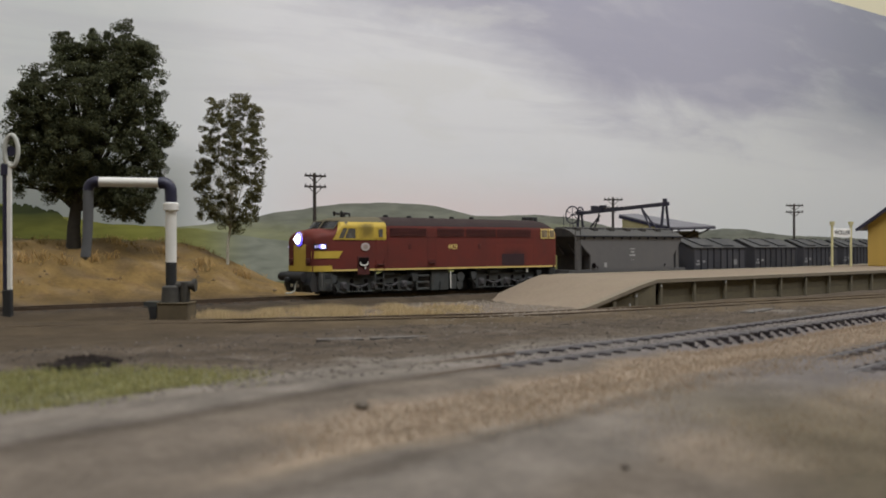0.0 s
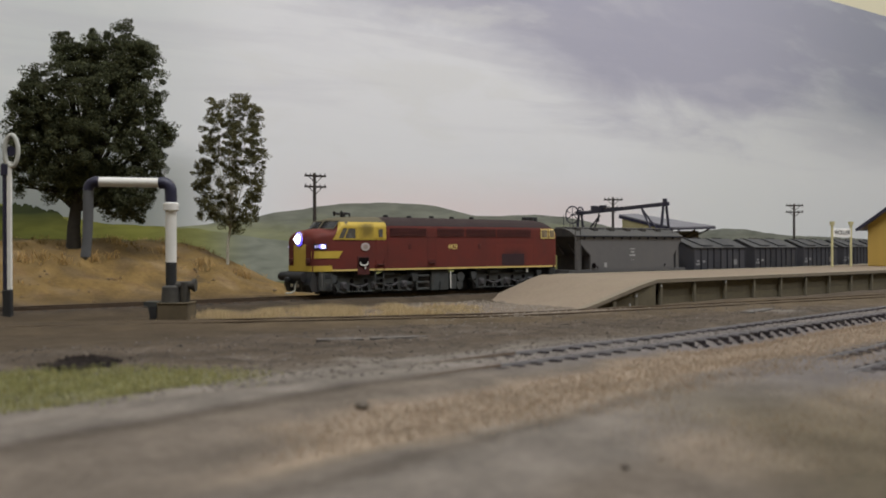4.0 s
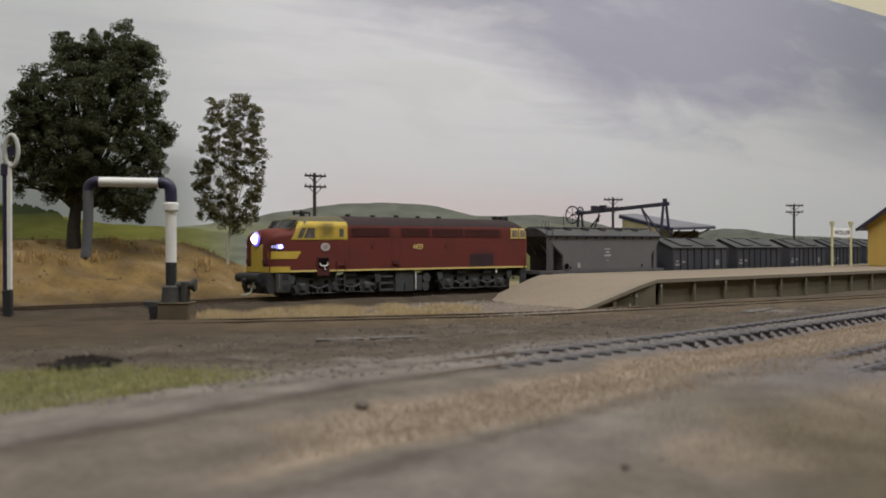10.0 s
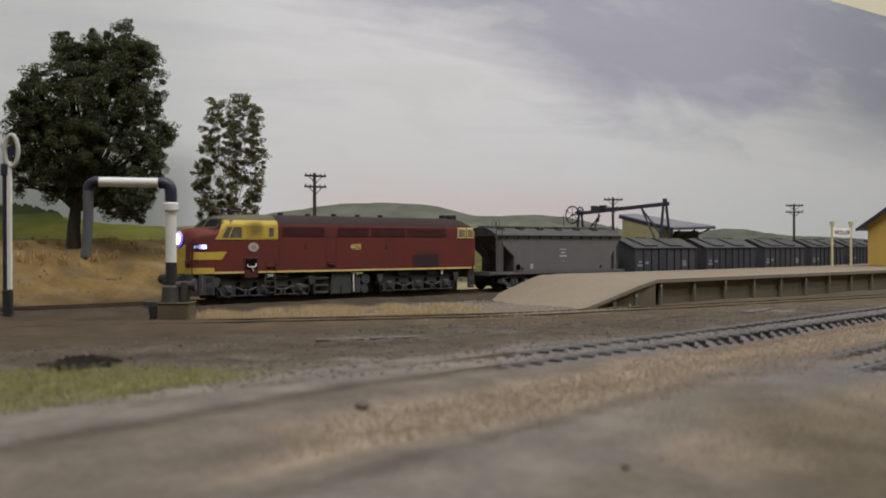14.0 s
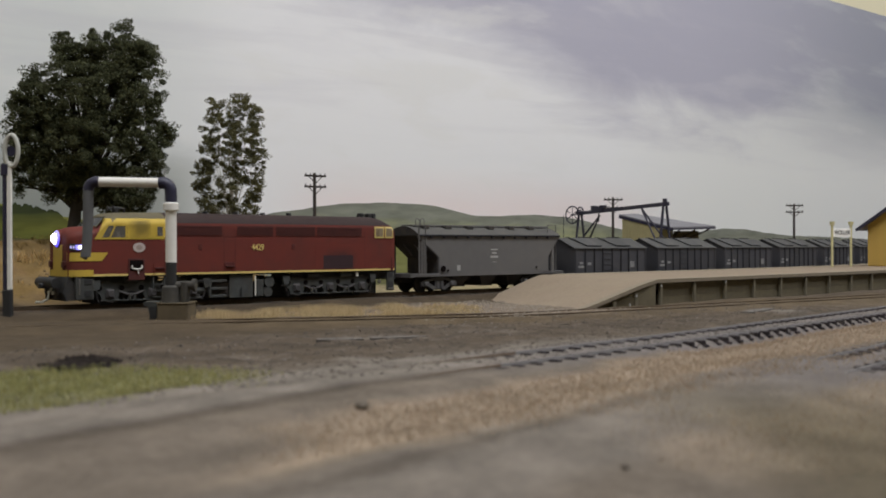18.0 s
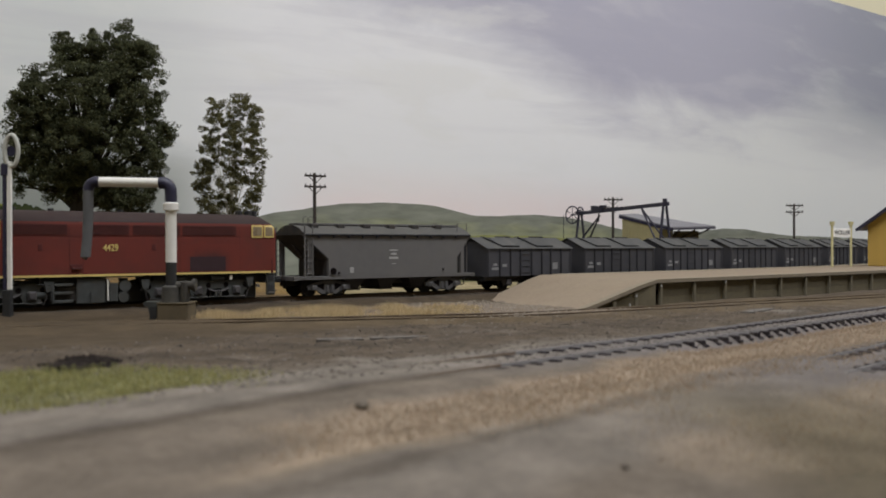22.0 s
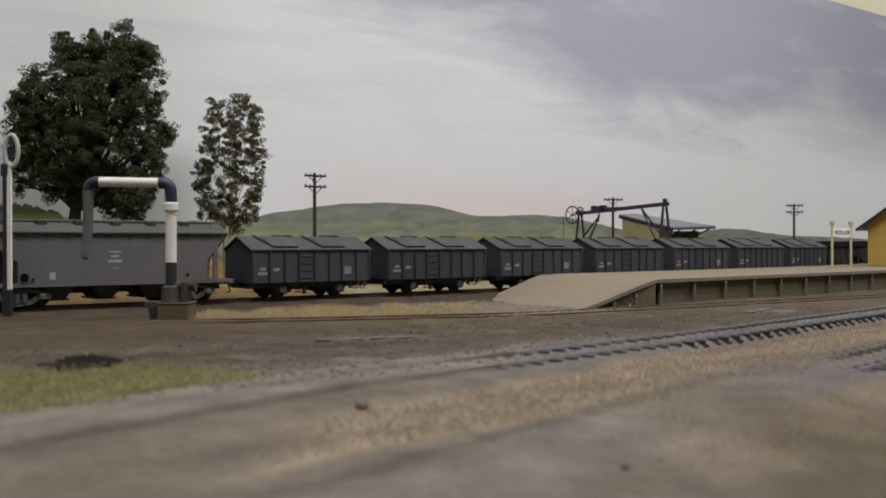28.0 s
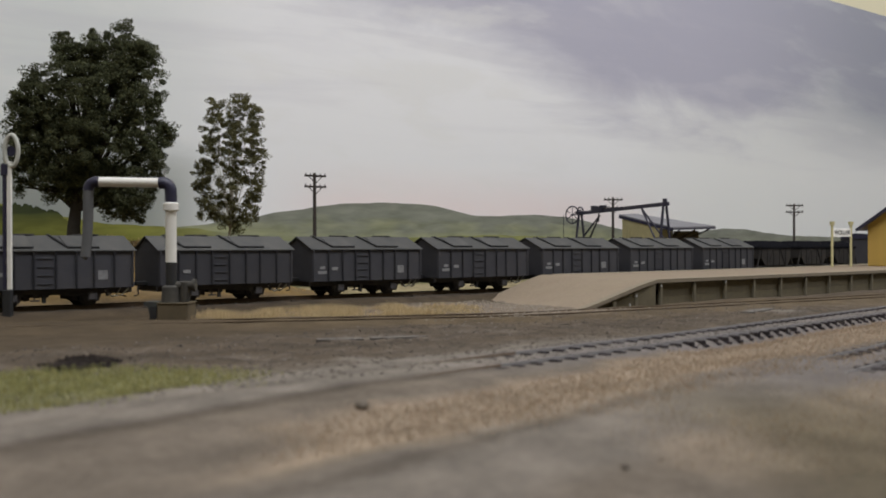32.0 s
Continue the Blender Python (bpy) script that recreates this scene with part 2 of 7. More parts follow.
POLE = material("pole_timber", (0.045, 0.036, 0.032), 0.9, vary=0.3, grain=8)
POSTCREAM = material("sign_post_cream", (0.55, 0.50, 0.28), 0.7, vary=0.1, dirt=(0.4, 0.36, 0.2), dirt_amount=0.4)
BARK = material("bark", (0.036, 0.031, 0.025), 0.95, vary=0.4, grain=4, bump=0.8)
BARK_PALE = material("pale_bark", (0.40, 0.37, 0.30), 0.9, vary=0.35, grain=4, bump=0.6)
LEAF_DARK = leaf_material("dark_foliage", (0.064, 0.074, 0.040), .36)
LEAF_OLIVE = leaf_material("olive_foliage", (0.108, 0.108, 0.055), .45)
DRY = leaf_material("dry_grass", (0.348, 0.290, 0.222), .08, .5)
STRAW = leaf_material("straw_grass", (0.48, 0.40, 0.245), .14, .45)
GREEN = leaf_material("green_grass", (0.285, 0.290, 0.130), .10, .5)
BASEBLOCK = material("column_base_concrete", (0.125, 0.098, 0.062), 0.9, vary=0.25, dirt=(0.075, 0.06, 0.04), dirt_amount=0.6)
CAST = material("column_cast_iron", (0.050, 0.047, 0.042), 0.8, vary=0.35, dirt=(0.09, 0.08, 0.065), dirt_amount=0.5, dirt_grain=2)
PIPE_GREY = material("column_grey_hose", (0.108, 0.108, 0.112), 0.8, vary=0.2)
RINGGREY = material("ring_dull_white", (0.42, 0.42, 0.38), 0.6, vary=0.1)
BLUEBLACK = material("plain_blue_black", (0.014, 0.013, 0.035), 0.5, vary=0.2)
WALLPAINT = material("room_wall_cream", (0.72, 0.66, 0.48), 0.9, vary=0.03, bump=0.05)
CEILPAINT = material("room_ceiling_white", (0.8, 0.79, 0.76), 0.9, vary=0.03, bump=0.05)
CARPET = material("room_floor_carpet", (0.16, 0.14, 0.12), 0.95, vary=0.2)
TIMBER = material("baseboard_timber", (0.30, 0.20, 0.11), 0.7, vary=0.2)
GLASS = material("dark_cab_glass", (0.02, 0.02, 0.022), 0.12, vary=0.2, bump=0)
LAMPGLOW = glow("headlight_white", (0.86, 0.88, 1.0), 6.0)
# emission that stands for the blue glare round the lit lamps
LAMPHALO = glow("lamp_blue_halo", (0.09, 0.05, 0.95), 1.4)
LAMPFAINT = glow("number_glass_faint", (0.35, 0.30, 0.9), .7)
RECESS = material("deep_black_recess", (0.009, 0.007, 0.007), 0.9, vary=0.3, spec=0.0)
BROW = material("cab_brow_dull", (0.105, 0.090, 0.055), 0.7, vary=0.2)
SHEDJOINT = material("shed_board_joint", (0.285, 0.25, 0.138), 0.85, vary=0.15)
PANE = material("dusty_window_pane", (0.085, 0.078, 0.070), 0.25, vary=0.25, bump=0)


# ---- the room round the layout ----
def room():
    m = put((OX, OY, 0), TURN)
    lo, hi = -1.15 / S, 1.45 / S
    s0, s1, w0, w1 = -190, 330, -270, 27.5
    for name, g, label in (("wall_south", Geo().box(s0, s1, w0 - 8, w0, lo, hi), "plain cream plaster wall of the layout room"),
                           ("wall_west", Geo().box(s0 - 8, s0, w0 - 8, w1 + 8, lo, hi), "plain cream plaster wall of the layout room"),
                           ("wall_east", Geo().box(s1, s1 + 8, w0 - 8, w1 + 8, lo, hi), "plain cream plaster wall of the layout room"),
                           ("wall_north", Geo().box(s0, s1, w1, w1 + 8, lo, hi), "plain cream plaster wall behind the painted backdrop")):
        single(name, g, WALLPAINT, m, label, "wall", kind="structure")
    single("ceiling", Geo().box(s0 - 8, s1 + 8, w0 - 8, w1 + 8, hi, hi + 4), CEILPAINT, m, "white painted ceiling of the layout room", "ceiling", kind="structure")
    single("floor", Geo().box(s0 - 8, s1 + 8, w0 - 8, w1 + 8, lo - 4, lo), CARPET, m, "brown carpet floor of the layout room", "floor", kind="structure")


room()


# ---- ground: one sheet in the line's own axes ----
def smooth01(a, b, x):
    t = max(0.0, min(1.0, (x - a) / (b - a)))
    return t * t * (3 - 2 * t)


def near_line(px, py, pts):
    """Distance of a full-size place from a polyline."""
    best = 1e9
    for (ax, ay), (bx, by) in zip(pts, pts[1:]):
        dx, dy = bx - ax, by - ay
        t = max(0, min(1, ((px - ax) * dx + (py - ay) * dy) / (dx * dx + dy * dy)))
        best = min(best, math.hypot(px - ax - t * dx, py - ay - t * dy))
    return best


LOOP = [(-60, 27), (-32, 31.5), (-15.9, 36.6), (-9.6, 38.4), (1.5, 41.4), (7.2, 44.6), (13.4, 48.6), (30, 60.5), (62, 86), (120, 132)]
SIDING = [(-14, 5.5), (-6.7, 14.6), (-2.95, 20.0), (0.9, 24.5), (7.5, 31.4), (18.3, 43), (40, 66), (70, 97)]
SIDING_NEAR = [(-6, 4), (1.5, 14.0), (6.6, 20.6), (11.6, 26.4), (24, 40.5), (60, 80)]


def signed_line(px, py, pts):
    """Distance from a polyline, positive on its far side."""
    best, sign = 1e9, 1
    for (ax, ay), (bx, by) in zip(pts, pts[1:]):
        dx, dy = bx - ax, by - ay
        t = max(0, min(1, ((px - ax) * dx + (py - ay) * dy) / (dx * dx + dy * dy)))
        d = math.hypot(px - ax - t * dx, py - ay - t * dy)
        if d < best:
            best, sign = d, (1 if dx * (py - ay) - dy * (px - ax) > 0 else -1)
    return best * sign


def line_sw(x, y):
    return (x - OX) * CT + (y - OY) * ST, -(x - OX) * ST + (y - OY) * CT


def ground_z(s, w):
    x, y, _ = at_line(s, w)
    z = -0.40
    z += 0.25 * smooth01(3.2, 1.9, abs(w - bend(s)))                       # running line's bed
    if w > 3.0:                                                  # earth bank behind the line
        run = smooth01(-4.9, -12.2, s + 0.10 * (w - 4))
        z += (3.15 * smooth01(3.2, 13.0, w) ** 0.8 + 0.25) * run + 0.25 * smooth01(3, 7, w) * (1 - run)
        z += 0.22 * run * noise.noise(Vector((s * .5, w * .5, 3)))
    z += 0.10 * noise.noise(Vector((x * .16, y * .16, 0))) + 0.035 * noise.noise(Vector((x * .9, y * .9, 5)))
    lump = smooth01(-27, -22, w) * smooth01(-14, -17, w)
    if lump > 0:
        z += lump * (0.10 * noise.noise(Vector((x * 1.1, y * 1.1, 15))) + 0.07 * noise.noise(Vector((x * 2.3, y * 2.3, 25))))
    if w > 4:
        z += 0.10 * noise.noise(Vector((x * 1.3, y * 1.3, 9)))
    d = near_line(x, y, SIDING)                                  # open on sleepers far off, sunk in dirt nearer
    if d < 3:
        bed = -0.262 - 0.098 * smooth01(-1.5, 3.0, x) + 0.02 * noise.noise(Vector((x * .5, y * .5, 13))) - 0.22 * smooth01(.95, 1.25, d) * smooth01(5, 9, x)
        z = z * smooth01(1.5, 3.0, d) + bed * (1 - smooth01(1.5, 3.0, d))
    d = near_line(x, y, SIDING_NEAR)
    if d < 3:
        bed = -0.23 - 0.13 * smooth01(7.5, 10.5, x) + 0.03 * noise.noise(Vector((x * .5, y * .5, 17)))
        z = z * smooth01(1.2, 3.0, d) + bed * (1 - smooth01(1.2, 3.0, d))
    d = near_line(x, y, LOOP)
    if d < 2.6:
        bed = -0.325 + 0.05 * smooth01(-8, -11, x) + 0.03 * noise.noise(Vector((x * .7, y * .7, 19)))
        z = z * smooth01(1.3, 2.6, d) + bed * (1 - smooth01(1.3, 2.6, d))
    return z


SOILS = {"dirt": (0.127, 0.108, 0.088), "brown": (0.071, 0.056, 0.041), "tan": (0.160, 0.107, 0.040), "hay": (0.235, 0.205, 0.122), "rust": (0.125, 0.080, 0.042), "pale": (0.158, 0.142, 0.124),
         "green": (0.085, 0.085, 0.035), "lawn": (0.145, 0.145, 0.066), "gravel": (0.142, 0.113, 0.084), "straw": (0.225, 0.180, 0.133), "grey": (0.128, 0.116, 0.110), "deep_brown": (0.045, 0.036, 0.027), "loam": (0.092, 0.070, 0.043), "olive": (0.095, 0.080, 0.052), "dark": (0.058, 0.044, 0.028)}


def soil(s, w):
    x, y, _ = at_line(s, w)
    c = Vector(SOILS["dirt"])
    n1 = noise.noise(Vector((x * .25, y * .25, 7)))
    n2 = noise.noise(Vector((x * .8, y * .8, 2)))

    def blend(key, a):
        return c.lerp(Vector(SOILS[key]), max(0, min(1, a)))
    c = blend("brown", smooth01(-26, -21, w + 2 * n1) * (.9 + .3 * n2))
    n3 = noise.noise(Vector((x * .30, y * 1.3, 51))) + .5 * noise.noise(Vector((x * 1.1, y * 2.6, 53)))
    yard = smooth01(-27, -23, w) * smooth01(-12, -15, w)
    c = blend("deep_brown", smooth01(.05, .5, n3) * .6 * yard)
    c = blend("pale", smooth01(.15, .6, -n3) * .35 * yard)
    if w > 2.2:
        c = blend("tan", smooth01(2.4, 4.0, w + n2 * .6))
        n4 = noise.noise(Vector((x * .55, y * .8, 71)))
        c = blend("straw", smooth01(.05, .45, n4) * .22)
        c = blend("loam", smooth01(.10, .5, -n4) * .6)
        c = blend("rust", smooth01(.25, .55, noise.noise(Vector((x * .9, y * 1.2, 75)))) * .6)
        c = blend("hay", smooth01(-7.5, -3.5, s + n1) * .85)
        c = blend("green", smooth01(11, 15, w + 1.5 * n1))
        # browner bank foot, darkened further for shade under passing wagons
        c = blend("dark", smooth01(6.0, 3.2, w + n2) * smooth01(-9, -14, s) * .55)
    c = blend("dark", smooth01(-17, -13.5, w + n1) * smooth01(2.6, 1.6, w) * smooth01(-5, -13, s + n1) * .8)
    c = blend("dark", smooth01(-6.2, -4.2, w + n2) * smooth01(-1.2, -2.5, w) * .75 * smooth01(4, 0, s))
    c = blend("deep_brown", smooth01(3.0, 1.4, abs(w - bend(s)) + n2 * .5) * .85)
    c = blend("loam", smooth01(4.2, 1.6, near_line(x, y, LOOP) + n2 * .8) * .85 * (1 - .75 * smooth01(-6, -12, x)))
    c = blend("deep_brown", smooth01(.40, .15, abs(w + 20.5 + 1.2 * n1 + .03 * s)) * .5)
    c = blend("straw", verge_strip(x, y) * .55)
    c = blend("straw", grass_strip(x, y) * .95)
    c = blend("lawn", green_patch(x, y) * .85)
    d = signed_line(x, y, SIDING)
    c = blend("pale", smooth01(-1.1, -.5, d + n2 * .2) * smooth01(3.6, 1.6, d + n2 * .9) * .9 * smooth01(6, 1, x))
    # darker lines over the buried siding rails
    c = blend("deep_brown", smooth01(.55, .12, abs(d + .80 + .12 * n2)) * .62 * smooth01(3.0, 1.5, x))
    c = blend("deep_brown", smooth01(.30, .14, abs(d - .74 + .12 * n2)) * .25 * smooth01(3.0, 1.5, x))
    c = blend("grey", smooth01(2.0, 1.3, abs(d) + n2 * .3) * smooth01(-1, 5, x))
    d = signed_line(x, y, SIDING_NEAR)
    c = blend("pale", smooth01(1.8, .9, abs(d) + n2 * .5) * .75 * smooth01(9, 5, x))
    c = blend("deep_brown", smooth01(.34, .15, abs(d - .95 + .15 * n2)) * .5 * smooth01(10, 6, x))
    c = blend("grey", smooth01(1.9, 1.3, abs(d) + n2 * .3) * smooth01(4, 8, x))
    c = blend("pale", smooth01(1.0, .4, math.hypot((x + 1.9) / 1.9, (y - 32.3) / .45) + n2 * .3))
    c = blend("pale", smooth01(1.0, .4, math.hypot((x - 15.2) / 2.0, (y - 45.3) / .9) + n2 * .3))
    c = blend("pale", smooth01(1.0, .4, math.hypot((x + 2.0) / 1.4, (y - 26.2) / .6) + n2 * .4) * .8)
    c = blend("olive", smooth01(3.0, 5.4, x + .6 * n1) * smooth01(22, 15, y) * .85)
    c = blend("gravel", smooth01(4.5, 1.5, math.hypot((s + 6.5) / 1.5, (w + 10) / 1.6) + n2))
    c = c * (1 + .18 * n2 + .12 * n1)
    return Vector((c.x * 1.0, c.y * .962, c.z * .945))


def grass_strip(x, y):
    """Dry grass between and before the sidings: 0 to 1."""
    n1 = noise.noise(Vector((x * .45, y * .45, 11))) * 1.1
    d1 = near_line(x, y, [(-3.5, 13.6), (0.5, 17.2), (4.4, 21.8), (9.5, 28.2), (14, 33.6), (30, 50)])
    d2 = near_line(x, y, [(4.6, 14.2), (7.4, 17.4), (10.6, 21.0), (13, 23)])
    h = 1.75 + .07 * max(0, min(10, x))
    a = smooth01(h + .5, h - .5, d1 + n1 * .6) * smooth01(-3.6, -1.6, x + n1) * smooth01(1.25, 1.55, near_line(x, y, SIDING))
    return max(a, .5 * smooth01(2.4, 1.0, d2 + n1))


def verge_strip(x, y):
    """Straw verge on the far side of the loop: 0 to 1."""
    s, w = line_sw(x, y)
    d = near_line(x, y, LOOP) * (1 if y > near_y(x) else -1)
    n = noise.noise(Vector((x * .6, y * .6, 31)))
    return smooth01(.9, 1.3, d) * smooth01(8.8, 6.8, d + n) * smooth01(-3.0, -4.4, w) * smooth01(-11.2, -10.3, x) * smooth01(2.6, 0.0, x)


def near_y(x):
    for (ax, ay), (bx, by) in zip(LOOP, LOOP[1:]):
        if ax <= x <= bx:
            return ay + (by - ay) * (x - ax) / (bx - ax)
    return 0


def green_patch(x, y):
    n1 = noise.noise(Vector((x * .5, y * .5, 21))) * 1.2
    return smooth01(1.0, .6, math.hypot((x + 9.7) / 6.6, (y - 20.5 - .30 * (x + 9)) / 4.5) + n1 * .12)


def ground():
    ss = np.concatenate([np.arange(-80, -50, 3.0), np.arange(-50, 10, .32), np.arange(10, 60, 1.2), np.arange(60, 200, 5)])
    ws = np.concatenate([np.arange(-90, -40, 3.0), np.arange(-40, 14, .32), np.arange(14, 25.5, 1.5)])
    verts, cols = [], []
    for s in ss:
        for w in ws:
            s, w = float(s), float(w)
            verts.append(at_line(s, w, ground_z(s, w)))
            cols.append((*soil(s, w), 1.0))
    n = len(ws)
    g = Geo()
    g.v = verts
    g.f = [(i * n + j, (i + 1) * n + j, (i + 1) * n + j + 1, i * n + j + 1) for i in range(len(ss) - 1) for j in range(n - 1)]
    m = bpy.data.materials.new("modelled_earth")
    m.use_nodes = True
    t = m.node_tree
    nd, ln = t.nodes, t.links
    b = nd["Principled BSDF"]
    b.inputs["Roughness"].default_value = 0.95
    b.inputs["Specular IOR Level"].default_value = 0.15
    at = nd.new("ShaderNodeAttribute")
    at.attribute_name = "soil"
    co = nd.new("ShaderNodeTexCoord")
    n1 = nd.new("ShaderNodeTexNoise")
    n1.inputs["Scale"].default_value, n1.inputs["Detail"].default_value, n1.inputs["Roughness"].default_value = 5 * 87, 8, 0.75
    n2 = nd.new("ShaderNodeTexNoise")
    n2.inputs["Scale"].default_value, n2.inputs["Detail"].default_value = 0.9 * 87, 6
    for q in (n1, n2):
        ln.new(co.outputs["Object"], q.inputs["Vector"])
    r1 = nd.new("ShaderNodeMapRange")
    r1.inputs["From Min"].default_value, r1.inputs["From Max"].default_value = .3, .7
    r1.inputs["To Min"].default_value, r1.inputs["To Max"].default_value = .76, 1.24
    ln.new(n1.outputs["Fac"], r1.inputs["Value"])
    r2 = nd.new("ShaderNodeMapRange")
    r2.inputs["From Min"].default_value, r2.inputs["From Max"].default_value = .3, .7
    r2.inputs["To Min"].default_value, r2.inputs["To Max"].default_value = .8, 1.2
    ln.new(n2.outputs["Fac"], r2.inputs["Value"])
    mu = nd.new("ShaderNodeMath")
    mu.operation = "MULTIPLY"
    ln.new(r1.outputs[0], mu.inputs[0])
    ln.new(r2.outputs[0], mu.inputs[1])
    hs = nd.new("ShaderNodeHueSaturation")
    ln.new(at.outputs["Color"], hs.inputs["Color"])
    ln.new(mu.outputs[0], hs.inputs["Value"])
    ln.new(hs.outputs["Color"], b.inputs["Base Color"])
    bp = nd.new("ShaderNodeBump")
    bp.inputs["Strength"].default_value, bp.inputs["Distance"].default_value = .8, .06 * S
    ln.new(n1.outputs["Fac"], bp.inputs["Height"])
    ln.new(bp.outputs[0], b.inputs["Normal"])
    ob = single("ground", g, m, pose(0, 0, 0), "modelled earth ground with dirt, gravel and a tan earth bank", "ground", kind="structure", smooth=60, fix=False)
    a = ob.data.color_attributes.new("soil", "FLOAT_COLOR", "POINT")
    a.data.foreach_set("color", np.array(cols, dtype=np.float32).ravel())
    # board under the scenery
    g = Geo().box(-80, 200, -90, 27, -6, -1.6)
    single("baseboard", g, TIMBER, put(at_line(0, 0), TURN), "timber baseboard under the model scenery", "baseboard", kind="structure")
    g = Geo().box(-70, -62, -85, -77, -1.15 / S, -6).box(180, 188, -85, -77, -1.15 / S, -6).box(-70, -62, 15, 23, -1.15 / S, -6).box(180, 188, 15, 23, -1.15 / S, -6)
    single("baseboard_legs", g, TIMBER, put(at_line(0, 0), TURN), "square timber legs carrying the baseboard", "trestle", kind="structure")


ground()


# ---- painted backdrop ----
BACK = 24.0


def backdrop_material():
    m = bpy.data.materials.new("painted_sky")
    m.use_nodes = True
    t = m.node_tree
    nd, ln = t.nodes, t.links
    b = nd["Principled BSDF"]
    b.inputs["Roughness"].default_value = 0.9
    b.inputs["Specular IOR Level"].default_value = 0.1
    co = nd.new("ShaderNodeTexCoord")
    sc = nd.new("ShaderNodeVectorMath")
    sc.operation = "SCALE"
    sc.inputs["Scale"].default_value = 87
    ln.new(co.outputs["Object"], sc.inputs[0])
    sep = nd.new("ShaderNodeSeparateXYZ")
    ln.new(sc.outputs[0], sep.inputs[0])

    def cloud(sx, sz, off, detail, dist=0.0, rough=.55):
        mp = nd.new("ShaderNodeMapping")
        mp.inputs["Scale"].default_value = (sx, 1, sz)
        mp.inputs["Location"].default_value = off
        mp.inputs["Rotation"].default_value = (0, -0.14, 0)
        ln.new(sc.outputs[0], mp.inputs[0])
        q = nd.new("ShaderNodeTexNoise")
        q.inputs["Scale"].default_value, q.inputs["Detail"].default_value = 1, detail
        q.inputs["Distortion"].default_value, q.inputs["Roughness"].default_value = dist, rough
        ln.new(mp.outputs[0], q.inputs["Vector"])
        return q.outputs["Fac"]

    def ramp(v, a, b2, lo=0.0, hi=1.0):
        r = nd.new("ShaderNodeMapRange")
        r.interpolation_type = "SMOOTHSTEP"
        r.inputs["From Min"].default_value, r.inputs["From Max"].default_value = a, b2
        r.inputs["To Min"].default_value, r.inputs["To Max"].default_value = lo, hi
        ln.new(v, r.inputs["Value"])
        return r.outputs[0]

    def math2(op, a, b2):
        q = nd.new("ShaderNodeMath")
        q.operation = op
        for i, v in enumerate((a, b2)):
            if isinstance(v, (int, float)):
                q.inputs[i].default_value = v
            else:
                ln.new(v, q.inputs[i])
        return q.outputs[0]

    def mix(fac, a, b2):
        q = nd.new("ShaderNodeMix")
        q.data_type = "RGBA"
        ln.new(fac, q.inputs["Factor"])
        for k, v in (("A", a), ("B", b2)):
            if isinstance(v, tuple):
                q.inputs[k].default_value = (*v, 1)
            else:
                ln.new(v, q.inputs[k])
        return q.outputs["Result"]

    # pink low sky, pale middle, mauve cloud bank above, dull haze at the near end
    z, x = sep.outputs["Z"], sep.outputs["X"]
    low = math2("MULTIPLY", ramp(z, 10.5, 5.5), math2("MULTIPLY", ramp(x, -2, 8), ramp(x, 60, 35)))
    wob = cloud(.05, .17, (3, 0, 1), 6, .4, .6)
    fine = cloud(.035, .42, (6, 0, 2), 6, .5, .62)
    sky = mix(math2("MULTIPLY", low, ramp(wob, .25, .6, .35, 1)), (0.775, 0.768, 0.785), (0.79, 0.695, 0.695))
    sky = mix(ramp(x, 2, -14, 0, .75), sky, (0.575, 0.597, 0.585))
    sky = mix(ramp(x, 28, 62, 0, .6), sky, (0.655, 0.66, 0.64))
    dip = math2("MULTIPLY", math2("SUBTRACT", x, 52), 1 / 30)
    dip = math2("MAXIMUM", math2("SUBTRACT", 1, math2("MULTIPLY", dip, dip)), 0)
    base = math2("SUBTRACT", 19.5, math2("MULTIPLY", dip, 4.5))
    over = math2("ADD", math2("SUBTRACT", z, base), math2("ADD", math2("MULTIPLY", math2("SUBTRACT", wob, .5), 14), math2("MULTIPLY", math2("SUBTRACT", fine, .5), 4)))
    bank = math2("MULTIPLY", ramp(over, -2.0, 6.0, 0, .88), ramp(x, -6, 24, .10, 1))
    sky = mix(bank, sky, (0.385, 0.375, 0.465))
    streak = cloud(.028, .34, (9, 0, 4), 6, .6)
    sky = mix(math2("MULTIPLY", ramp(streak, .46, .66), ramp(z, 9, 17, 0, .28)), sky, (0.50, 0.485, 0.54))
    sky = mix(math2("MULTIPLY", ramp(x, 50, 105, 0, .85), ramp(z, 10, 22, .15, 1)), sky, (0.255, 0.268, 0.315))
    puff = cloud(.07, .26, (1, 0, 8), 6, .3)
    sky = mix(math2("MULTIPLY", math2("MULTIPLY", ramp(puff, .50, .68), ramp(x, 18, 48, 1, .3)), ramp(z, 4, 12, .15, .55)), sky, (0.72, 0.71, 0.70))
    haze = math2("MULTIPLY", ramp(x, -.5, -11, 0, 1), ramp(math2("ADD", z, math2("MULTIPLY", wob, 5)), 14.5, 9.0))
    sky = mix(math2("MULTIPLY", haze, .95), sky, (0.25, 0.262, 0.24))
    ln.new(sky, b.inputs["Base Color"])
    return m


